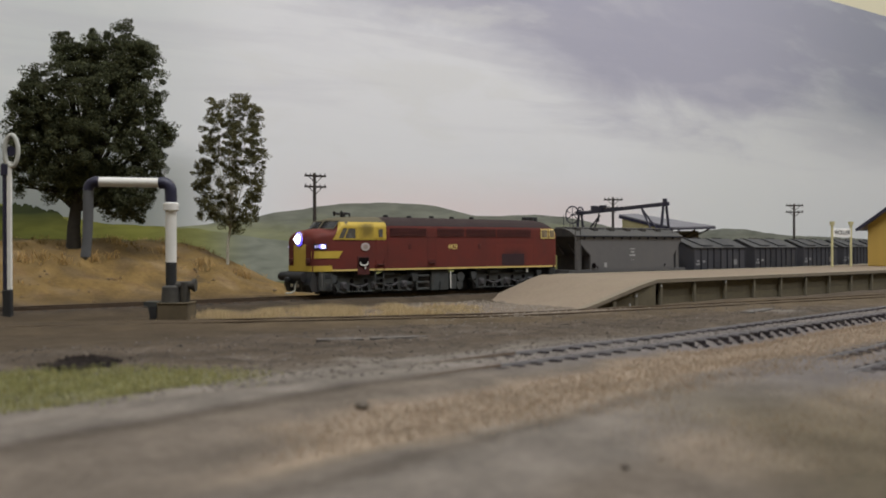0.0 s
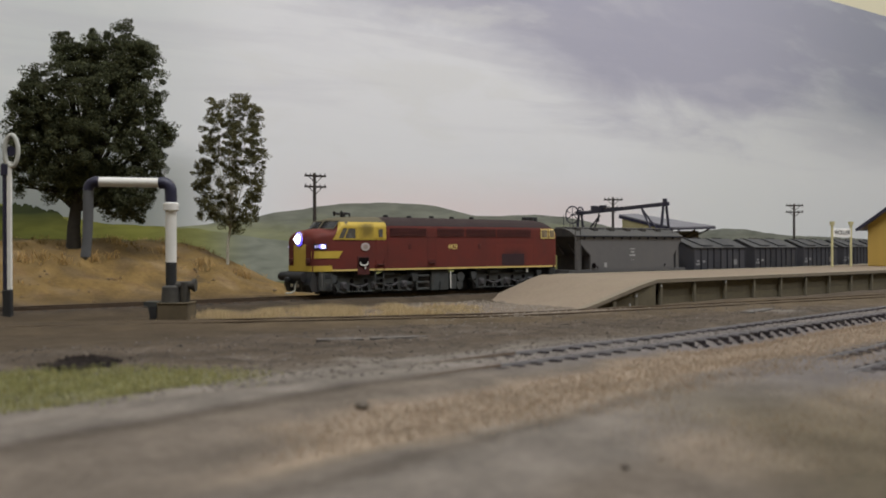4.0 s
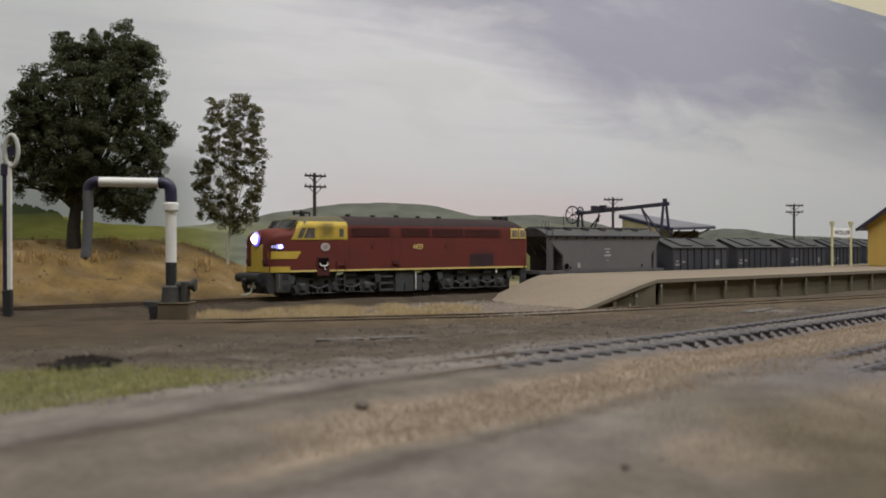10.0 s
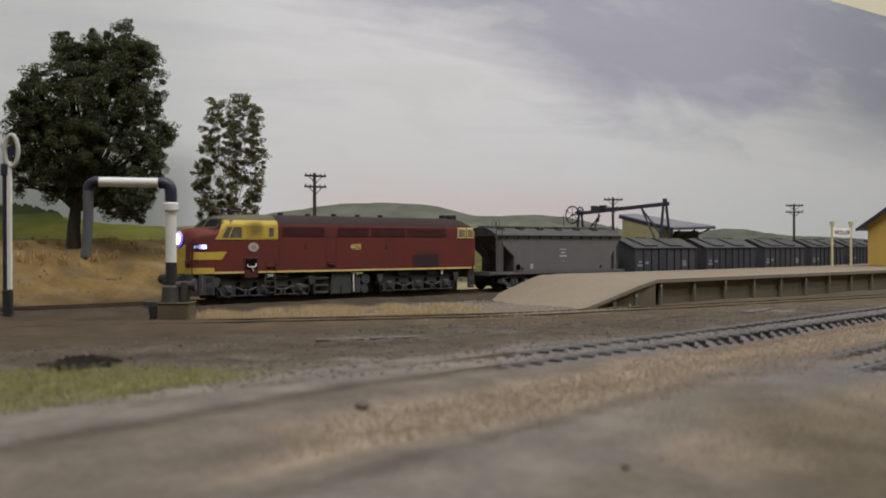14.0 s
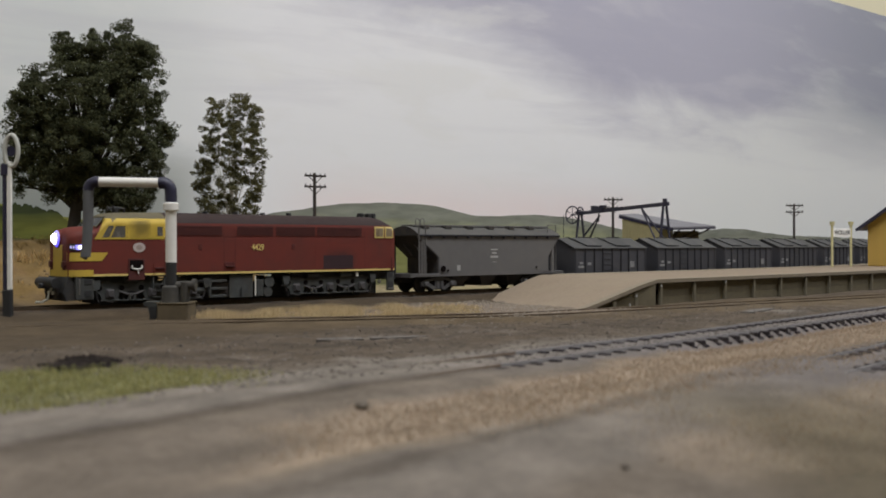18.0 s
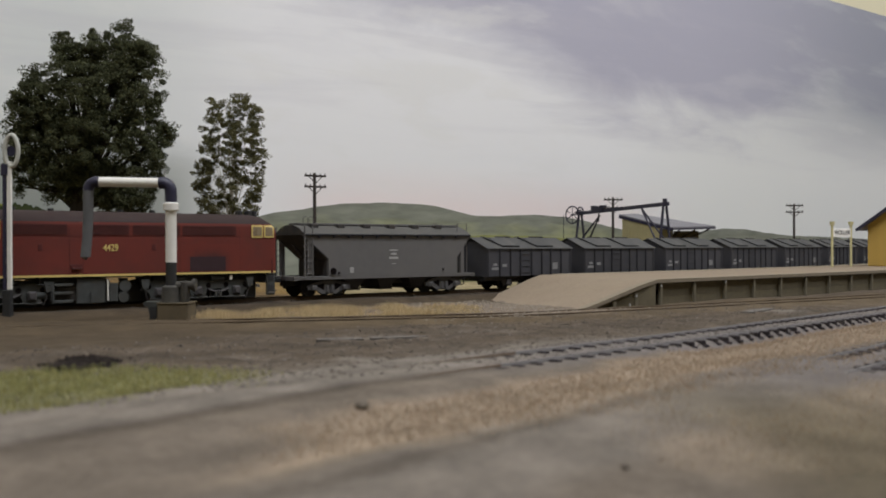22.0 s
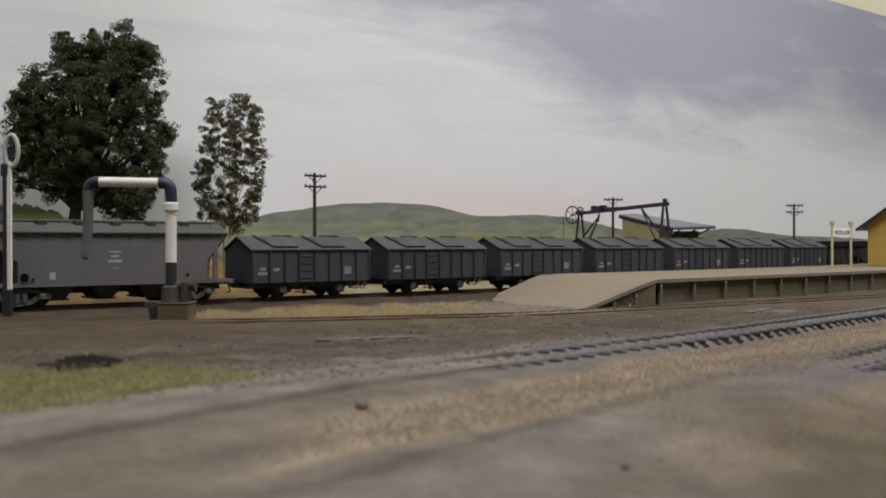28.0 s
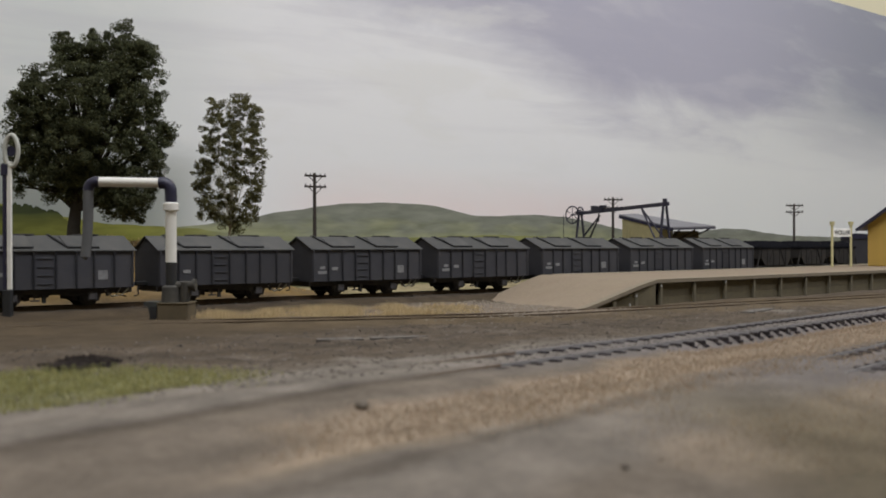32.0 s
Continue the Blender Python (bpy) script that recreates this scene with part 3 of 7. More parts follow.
def hill_material(name, top, low, z0, z1, west, east, mist=None):
    m = bpy.data.materials.new(name)
    m.use_nodes = True
    t = m.node_tree
    nd, ln = t.nodes, t.links
    b = nd["Principled BSDF"]
    b.inputs["Roughness"].default_value = 0.9
    b.inputs["Specular IOR Level"].default_value = 0.1
    co = nd.new("ShaderNodeTexCoord")
    sep = nd.new("ShaderNodeSeparateXYZ")
    ln.new(co.outputs["Object"], sep.inputs[0])
    mp = nd.new("ShaderNodeMapping")
    mp.inputs["Scale"].default_value = (.16 * 87, 1, .7 * 87)
    ln.new(co.outputs["Object"], mp.inputs[0])
    q = nd.new("ShaderNodeTexNoise")
    q.inputs["Scale"].default_value, q.inputs["Detail"].default_value = 1, 5
    ln.new(mp.outputs[0], q.inputs["Vector"])
    r = nd.new("ShaderNodeMapRange")
    r.inputs["From Min"].default_value, r.inputs["From Max"].default_value = z0 * S, z1 * S
    ln.new(sep.outputs["Z"], r.inputs["Value"])
    ad = nd.new("ShaderNodeMath")
    ad.operation = "MULTIPLY_ADD"
    ln.new(q.outputs["Fac"], ad.inputs[0])
    ad.inputs[1].default_value = 1.5
    ln.new(r.outputs[0], ad.inputs[2])
    r2 = nd.new("ShaderNodeMapRange")
    r2.inputs["From Min"].default_value, r2.inputs["From Max"].default_value = .55, 1.45
    ln.new(ad.outputs[0], r2.inputs["Value"])
    mx = nd.new("ShaderNodeMix")
    mx.data_type = "RGBA"
    mx.inputs["A"].default_value, mx.inputs["B"].default_value = (*low, 1), (*top, 1)
    ln.new(r2.outputs[0], mx.inputs["Factor"])
    out = mx.outputs["Result"]
    # brushed patches, and other tints towards the two ends
    mp2 = nd.new("ShaderNodeMapping")
    mp2.inputs["Scale"].default_value = (.35 * 87, 1, 1.6 * 87)
    ln.new(co.outputs["Object"], mp2.inputs[0])
    q2 = nd.new("ShaderNodeTexNoise")
    q2.inputs["Scale"].default_value, q2.inputs["Detail"].default_value, q2.inputs["Distortion"].default_value = 1, 6, .5
    ln.new(mp2.outputs[0], q2.inputs["Vector"])
    for a0, a1, colour, wet in ((-4, -11, west, .9), (30, 52, east, .85)):
        if colour is None:
            continue
        e = nd.new("ShaderNodeMapRange")
        e.interpolation_type = "SMOOTHSTEP"
        e.inputs["From Min"].default_value, e.inputs["From Max"].default_value, e.inputs["To Max"].default_value = a0 * S, a1 * S, wet
        ln.new(sep.outputs["X"], e.inputs["Value"])
        mx = nd.new("ShaderNodeMix")
        mx.data_type = "RGBA"
        mx.inputs["B"].default_value = (*colour, 1)
        ln.new(out, mx.inputs["A"])
        ln.new(e.outputs[0], mx.inputs["Factor"])
        out = mx.outputs["Result"]
    if mist:
        w = []
        for a0, a1 in ((-6, -1), (10, 3)):
            e = nd.new("ShaderNodeMapRange")
            e.interpolation_type = "SMOOTHSTEP"
            e.inputs["From Min"].default_value, e.inputs["From Max"].default_value = a0 * S, a1 * S
            ln.new(sep.outputs["X"], e.inputs["Value"])
            w.append(e.outputs[0])
        pr = nd.new("ShaderNodeMath")
        pr.operation = "MULTIPLY"
        ln.new(w[0], pr.inputs[0])
        ln.new(w[1], pr.inputs[1])
        mx = nd.new("ShaderNodeMix")
        mx.data_type = "RGBA"
        mx.inputs["B"].default_value = (*mist, 1)
        ln.new(out, mx.inputs["A"])
        ln.new(pr.outputs[0], mx.inputs["Factor"])
        out = mx.outputs["Result"]
    v = nd.new("ShaderNodeMapRange")
    v.inputs["From Min"].default_value, v.inputs["From Max"].default_value, v.inputs["To Min"].default_value, v.inputs["To Max"].default_value = .3, .7, .78, 1.2
    ln.new(q2.outputs["Fac"], v.inputs["Value"])
    hs = nd.new("ShaderNodeHueSaturation")
    ln.new(v.outputs[0], hs.inputs["Value"])
    ln.new(out, hs.inputs["Color"])
    ln.new(hs.outputs["Color"], b.inputs["Base Color"])
    return m


def bump1(s, c, w, h):
    return h * math.exp(-((s - c) / w) ** 2)


def ridge_far(s):
    return 3.2 + bump1(s, 11, 16, 3.05) + bump1(s, 16.5, 2.5, .12) - bump1(s, 22, 4, .4) + bump1(s, 33, 11, 1.75) + bump1(s, 60, 9, 1.25) + bump1(s, 78, 14, .5) + .10 * noise.noise(Vector((s * .5, 0, 0))) + .05 * noise.noise(Vector((s * 1.7, 0, 4)))


def ridge_near(s):
    return 2.7 + bump1(s, -22, 9, 2.9) + bump1(s, -7, 7, 1.1) + bump1(s, 24, 16, .9) + .10 * noise.noise(Vector((s * .6, 7, 0)))


def backdrop():
    base = at_line(0, BACK)
    g = Geo().box(-75, 205, 0, .5, -1.5, 34.2)
    single("backdrop", g, backdrop_material(), put(base, TURN), "painted backdrop board with pale cloudy sky", "backdrop", kind="structure")

    def sheet(name, ridge, off, mat, label):
        g = Geo()
        xs = [(-75 + i * .7) for i in range(401)]
        g.prism([(x, ridge(x)) for x in xs] + [(205, -1.2), (-75, -1.2)], -off - .10, -off)
        single(name, g, mat, put(base, TURN), label, "painted hills", kind="structure")
    sheet("backdrop_far_hills", ridge_far, .05, hill_material("painted_far_hills", (0.212, 0.218, 0.18), (0.33, 0.338, 0.15), 2.5, 6, (0.205, 0.21, 0.115), (0.185, 0.19, 0.165)),
          "grey-green distant hills painted on the backdrop")
    sheet("backdrop_near_hills", ridge_near, .2, hill_material("painted_near_hills", (0.22, 0.222, 0.088), (0.19, 0.19, 0.070), 2.0, 4, (0.18, 0.18, 0.040), (0.18, 0.185, 0.14), (0.25, 0.26, 0.215)),
          "yellow-green grassy hills painted on the backdrop")


    bush = hill_material("painted_bushes", (0.036, 0.044, 0.019), (0.150, 0.152, 0.036), 3.9, 5.3, None, None)
    n = 220
    xs = [-32 + 20 * i / n for i in range(n + 1)]
    top = [(x, 2.6 + (2.3 + .5 * smooth01(-15, -18, x)) * smooth01(-13.4, -16.4, x) ** .7 + .30 * noise.noise(Vector((x * .8, 0, 2))) + .20 * noise.noise(Vector((x * 2.6, 0, 5))) + .18 * noise.noise(Vector((x * 7, 0, 8)))) for x in xs]
    low = [(-12, 1.0), (-32, 1.0)]
    single("backdrop_bushes", Geo().prism(top + low, -.325, -.305), bush, put(base, TURN), "dark green line of bushes painted on the backdrop", "painted bushes", kind="structure")


backdrop()


# ---- tracks ----
def spline(pts, step):
    """Even places along a smooth line through pts: (x, y, heading)."""
    pts = [Vector((*p, 0)) for p in pts]
    fine = []
    for i in range(len(pts) - 1):
        p0, p1, p2, p3 = pts[max(i - 1, 0)], pts[i], pts[i + 1], pts[min(i + 2, len(pts) - 1)]
        for k in range(24):
            t = k / 24
            fine.append(.5 * (2 * p1 + (p2 - p0) * t + (2 * p0 - 5 * p1 + 4 * p2 - p3) * t * t + (3 * p1 - p0 - 3 * p2 + p3) * t ** 3))
    fine.append(pts[-1])
    out, left = [], 0.0
    for a, b in zip(fine, fine[1:]):
        d = (b - a).length
        pos = left
        while pos < d:
            p = a + (b - a) * (pos / d)
            out.append((p.x, p.y, math.atan2(b.y - a.y, b.x - a.x)))
            pos += step
        left = pos - d
    return out


SLEEPER_MESH = {}


def lay_track(name, pts, label, top, sleeper_mat, seen, step=0.64, steel=None):
    """Two rails and their sleepers. seen: which sleepers are laid open as single pieces."""
    ob = thing(name, pose(0, 0, 0), label, "railway track", kind="structure")
    way = spline(pts, 1.2)
    for side in (-1, 1):
        g = Geo()
        prof = [(-.07, -.17), (.07, -.17), (.07, -.145), (.02, -.13), (.02, -.05), (.038, -.035), (.038, 0), (-.038, 0), (-.038, -.035), (-.02, -.05), (-.02, -.13), (-.07, -.145)]
        if steel:
            prof = [(-.085, -.17), (.085, -.17), (.034, 0), (-.034, 0)]
        n = len(prof)
        for x, y, a in way:
            nx, ny = -math.sin(a), math.cos(a)
            for o, z in prof:
                k = side * .755 + o
                g.v.append((x + nx * k, y + ny * k, top + z))
        for i in range(len(way) - 1):
            for j in range(n):
                g.f.append((i * n + j, i * n + (j + 1) % n, (i + 1) * n + (j + 1) % n, (i + 1) * n + j))
        rail = part("rail", g, steel or [RUST, RUST], ob, fix=False)
        for p in rail.data.polygons:
            if p.center.x < 1.6 * S:
                p.material_index = 1
    key = sleeper_mat.name
    if key not in SLEEPER_MESH:
        g = Geo().box(-.12, .12, -1.22, 1.22, -.13, 0, .02)
        chair, reach = (.122, .36) if sleeper_mat is SLEEPER_GREY else (.05, .30)
        for k in (-.755, .755):
            g.box(-.10, .10, k - reach, k - .04, 0, chair, .01).box(-.10, .10, k + .04, k + reach, 0, chair, .01)
        SLEEPER_MESH[key] = mesh_of("sleeper", g, sleeper_mat)
    rest = Geo()
    rng = random.Random(len(pts))
    for x, y, a in spline(pts, step):
        j = rng.uniform(-.03, .03)
        if seen(x, y):
            o = part("sleeper", SLEEPER_MESH[key], None, ob)
            o.matrix_basis = pose(x * S, y * S, (top - .172) * S, 0, 0, math.degrees(a + j))
        else:
            rest.add([Matrix.Translation((x, y, top - .172)) @ Matrix.Rotation(a + j, 4, "Z") @ Vector((px, py, pz)) for px in (-.12, .12) for py in (-1.22, 1.22) for pz in (-.13, 0)],
                     [(0, 1, 3, 2), (4, 6, 7, 5), (0, 4, 5, 1), (2, 3, 7, 6), (0, 2, 6, 4), (1, 5, 7, 3)])
    if rest.v:
        tagged(part("sleepers", rest, sleeper_mat, ob), kind="stuff")
    return ob


MAIN = [on_rails(s)[:2] for s in (-75, -40, -10, 8, 16, 24, 32, 40, 48, 56, 64, 72, 90, 130, 190)]
lay_track("track_running_line", MAIN, "running line with rusty rails on brown weathered sleepers", 0.0, SLEEPER, lambda x, y: -22 < x < 6)
lay_track("track_loop", LOOP, "loop line with rusty rails half sunk in brown earth", -0.27, SLEEPER, lambda x, y: -20 < x < 22)
lay_track("track_siding", SIDING, "siding with dark grey sleepers, sunk in dirt towards its end", -0.27, SLEEPER_GREY, lambda x, y: .2 < x < 34, .72, [RAIL_GREY, RUST])
lay_track("track_siding_near", SIDING_NEAR, "siding with grey sleepers in grey ballast beside dry grass", -0.27, SLEEPER_GREY, lambda x, y: 8.0 < x < 22, .72, [RAIL_GREY, RUST])


# ---- island platform ----
def front_edge(s):
    return -12.9 + .062 * (s - 1.3)


def platform():
    ob = thing("platform", put(at_line(0, 0), TURN), "wide island platform with sandy top, concrete posts and an end ramp", "platform", kind="structure")
    rear = -1.95
    top = .85
    ss = [-7 + .35 * i for i in range(44)] + [8.4 + 2.4 * i for i in range(36)]

    def z_at(s, v):
        foot, crest = -4.9 + 4.6 * v, 1.35 + 2.9 * v
        t = max(0, min(1, (s - foot) / (crest - foot)))
        return -.42 + (top + .42) * (t * .75 + .25 * t * t * (3 - 2 * t)) - .35 * smooth01(foot, foot - 1.5, s)
    g = Geo()
    nv = 22
    for s in ss:
        for j in range(nv + 1):
            v = j / nv
            w = front_edge(s) + (rear + bend(s) - front_edge(s)) * v
            g.v.append((s, w, z_at(s, v) + .03 * noise.noise(Vector((s * .7, w * .7, 1)))))
    for i in range(len(ss) - 1):
        for j in range(nv):
            k = i * (nv + 1) + j
            g.f.append((k, k + nv + 1, k + nv + 2, k + 1))
    part("platform_top", g, PLATFORM, ob, "sandy gravel platform surface with a ramp", smooth=50)
    g = Geo()
    for s0, s1 in zip(ss, ss[1:]):
        za, zb = z_at(s0, 1), z_at(s1, 1)
        g.add([(s0, rear + bend(s0), -.6), (s1, rear + bend(s1), -.6), (s1, rear + bend(s1), zb), (s0, rear + bend(s0), za)], [(0, 1, 2, 3)])
    part("rear_wall", g, CONCRETE, ob)
    g = Geo()
    for s0, s1 in zip(ss, ss[1:]):
        if s0 < 5:
            continue
        y0, y1, z = rear + bend(s0), rear + bend(s1), top
        g.add([(s0, y0 - .35, z + .03), (s1, y1 - .35, z + .03), (s1, y1 + .06, z + .03), (s0, y0 + .06, z + .03), (s0, y0 - .35, z - .1), (s1, y1 - .35, z - .1), (s1, y1 + .06, z - .1), (s0, y0 + .06, z - .1)],
              [(0, 1, 2, 3), (0, 4, 5, 1), (2, 6, 7, 3)])
    part("rear_coping", g, material("pale_rear_coping", (.33, .29, .215), .9, vary=.2, grain=6), ob, "pale edge along the platform's far side")
    # coping along the front
    g = Geo()
    for s0, s1 in zip(ss, ss[1:]):
        if s1 <= -4.6:
            continue
        a, b = (s0, front_edge(s0), z_at(s0, 0)), (s1, front_edge(s1), z_at(s1, 0))
        g.add([(a[0], a[1] - .16, a[2] - .14), (b[0], b[1] - .16, b[2] - .14), (b[0], b[1] - .16, b[2] + .04), (a[0], a[1] - .16, a[2] + .04),
               (a[0], a[1] + .25, a[2] - .14), (b[0], b[1] + .25, b[2] - .14), (b[0], b[1] + .25, b[2] + .04), (a[0], a[1] + .25, a[2] + .04)],
              [(0, 1, 2, 3), (3, 2, 6, 7), (0, 4, 5, 1), (4, 7, 6, 5)])
    part("coping", g, COPING, ob, "pale concrete edge of the platform")
    # front wall: posts with recessed planks between
    pitch = 2.94
    posts = [1.75 + pitch * i for i in range(27)]
    pm = mesh_of("post", Geo().box(-.08, .08, -.1, .12, -.75, .70, .015), CONCRETE_POST)
    plank = mesh_of("panel_plank", Geo().box(-pitch / 2 + .085, pitch / 2 - .085, -.04, .04, 0, .342, .004), CONCRETE)
    for i, s in enumerate(posts):
        o = part("post", pm, None, ob)
        o.matrix_basis = put((s, front_edge(s) - .02, 0), math.degrees(math.atan(.062)))
        for k in range(4):
            o = part("panel_plank", plank, None, ob)
            sm = s + pitch / 2
            o.matrix_basis = put((sm, front_edge(sm) + .10 + .003 * ((i * 7 + k * 3) % 4), -.64 + .345 * k), math.degrees(math.atan(.062)))
    part("marker_peg", Geo().tube([(-.95, front_edge(-.95) - .2, -.45), (-.95, front_edge(-.95) - .2, -.2)], .04, 8), DECAL_WHITE, ob)
    for s, z in ((1.68, .62), (-.36, .20), (7.55, .66)):
        part("bracket", Geo().box(s - .04, s + .04, front_edge(s) - .18, front_edge(s) - .12, z - .12, z, .01), DECAL_WHITE, ob, "small pale bracket")
    # wedge under the ramp's edge
    g = Geo()
    n = 12
    out = [(-4.4, -.7)] + [(-4.4 + 5.6 * i / n, z_at(-4.4 + 5.6 * i / n, 0) - .12) for i in range(n + 1)] + [(1.2, -.7)]
    g.prism(out, front_edge(-1.5) + .02, front_edge(-1.5) + .25)
    part("ramp_wall", g, CONCRETE, ob)
    for s, h in ((-2.0, .12), (-.3, .4)):
        part("post", Geo().box(s - .12, s + .12, front_edge(s) - .12, front_edge(s) + .1, -.7, h - .12, .02), CONCRETE_POST, ob)
    return ob


platform()


# ---- the train ----
P_ROWS = [(0, 0), (7.2, 0), (7.6, .035), (8, .139), (8.5, .26), (9, .358), (9.5, .475), (10, .589), (10.5, .70), (11, .821), (11.5, .93), (12, 1.046), (12.5, 1.16), (13, 1.28), (13.5, 1.41), (14, 1.563), (14.5, 1.723),
          (15.5, 2.065), (16.5, 2.41), (17, 2.577), (17.5, 2.75), (18, 2.925), (18.5, 3.095), (19, 3.29), (19.5, 3.51), (20, 3.738), (20.5, 3.96), (21, 4.185), (21.5, 4.415), (22, 4.652), (22.5, 4.90), (23, 5.166), (23.5, 5.445), (24, 5.745), (24.5, 6.03),
          (25, 6.32), (25.5, 6.61), (26.5, 7.235), (27.5, 7.92), (28, 8.28), (28.5, 8.655), (29, 9.03), (29.5, 9.41), (30, 9.79), (30.5, 10.175), (31, 10.56), (31.5, 10.945), (32, 11.334)]


def run(t):
    """How far the train has rolled at t seconds, in full-size metres (smooth through the rows)."""
    r = P_ROWS
    i = max(k for k in range(len(r) - 1) if r[k][0] <= t)
    (t0, p0), (t1, p1) = r[i], r[i + 1]
    m = []
    for k in (i, i + 1):
        a, b = r[max(k - 1, 0)], r[min(k + 1, len(r) - 1)]
        m.append((b[1] - a[1]) / (b[0] - a[0]) if k > 1 else 0.0)
    h = t1 - t0
    u = (t - t0) / h
    return 4.2 * ((2 * u ** 3 - 3 * u * u + 1) * p0 + (u ** 3 - 2 * u * u + u) * h * m[0] + (3 * u * u - 2 * u ** 3) * p1 + (u ** 3 - u * u) * h * m[1])


TRAIN, WHEELS = [], []
WHEEL_GEO = {}


def wheelset(x, r, parent, mat):
    key = (r, mat.name)
    if key not in WHEEL_GEO:
        g = Geo()
        for sgn in (-1, 1):
            y = sgn * .72
            g.tube([(0, y - .065, 0), (0, y + .065, 0)], r, 20)
            g.tube([(0, y - sgn * .075, 0), (0, y - sgn * .045, 0)], r + .03, 20)
            g.tube([(0, y + sgn * .06, 0), (0, y + sgn * .10, 0)], r * .34, 8)
            for k in range(4):
                a = k * math.pi / 2
                g.beam((math.cos(a) * r * .3, y + sgn * .07, math.sin(a) * r * .3), (math.cos(a) * r * .85, y + sgn * .07, math.sin(a) * r * .85), .09, .04)
        g.tube([(0, -.9, 0), (0, .9, 0)], .08, 8)
        WHEEL_GEO[key] = mesh_of("wheelset", g, mat, 40)
    o = part("wheelset", WHEEL_GEO[key], None, parent)
    o.matrix_basis = put((x, 0, r))
    WHEELS.append((o, x, r))
    return o


def vehicle(name, s, label, category, group=""):
    ob = thing(name, put(on_rails(s), heading(s)), label, category, group)
    TRAIN.append((ob, s))
    return ob


# ---- diesel locomotive ----
LS = -2.85      # its middle along the line at the start
SILL = 1.30


def loco_shape(x):
    """Half width, top height and shoulder drop of the body at x (from its middle, nose at -8.44)."""
    rows = [(-8.44, 1.04, 3.02, .26), (-8.41, 1.18, 3.18, .34), (-8.33, 1.29, 3.31, .40), (-8.18, 1.37, 3.41, .42), (-7.95, 1.41, 3.47, .42), (-7.62, 1.43, 3.50, .42),
            (-7.25, 1.44, 3.54, .44), (-6.80, 1.45, 3.97, .44), (-6.45, 1.45, 4.09, .5), (-6.0, 1.45, 4.14, .62), (-4.0, 1.45, 4.18, .66), (7.9, 1.45, 4.15, .64), (8.4, 1.45, 4.06, .62), (8.7, 1.45, 3.92, .55), (8.86, 1.42, 3.7, .45)]
    for a, b in zip(rows, rows[1:]):
        if x <= b[0]:
            t = max(0, (x - a[0]) / (b[0] - a[0]))
            return [p + (q - p) * t for p, q in zip(a[1:], b[1:])]
    return rows[-1][1:]


def loco_half(x, z):
    hw, zt, dr = loco_shape(x)
    if z <= zt - dr:
        return hw * (1 if z > 1.5 else 1)
    t = min(1, (z - zt + dr) / dr)
    return hw * (1 - t ** 2.4) ** (1 / 1.9)


def loco_patch(x0, x1, z0, z1, out=.018, nx=10, nz=3, side=-1):
    """A thin plate that lies on the body's side."""
    return Geo().grid(nx, nz, lambda u, v: (x0 + (x1 - x0) * u, side * (loco_half(x0 + (x1 - x0) * u, z0 + (z1 - z0) * v) + out), z0 + (z1 - z0) * v))


def text_geo(name, words, size, material, parent, m, label="", narrow=1.0, bold=0.0):
    """Raised lettering with the built-in font, facing -y of its place."""
    cu = bpy.data.curves.new(name, "FONT")
    cu.body, cu.size, cu.align_x, cu.align_y, cu.extrude = words, size * S, "CENTER", "CENTER", .008 * S
    cu.offset = bold * S
    tmp = new(name, cu)
    me = bpy.data.meshes.new_from_object(tmp.evaluated_get(bpy.context.evaluated_depsgraph_get()))
    bpy.data.objects.remove(tmp)
    for v in me.vertices:
        v.co.x *= narrow
    me.materials.clear()
    me.materials.append(material)
    ob = new(name, me)
    ob.parent = parent
    ob.matrix_basis = m
    if label:
        tagged(ob, label)
    return ob


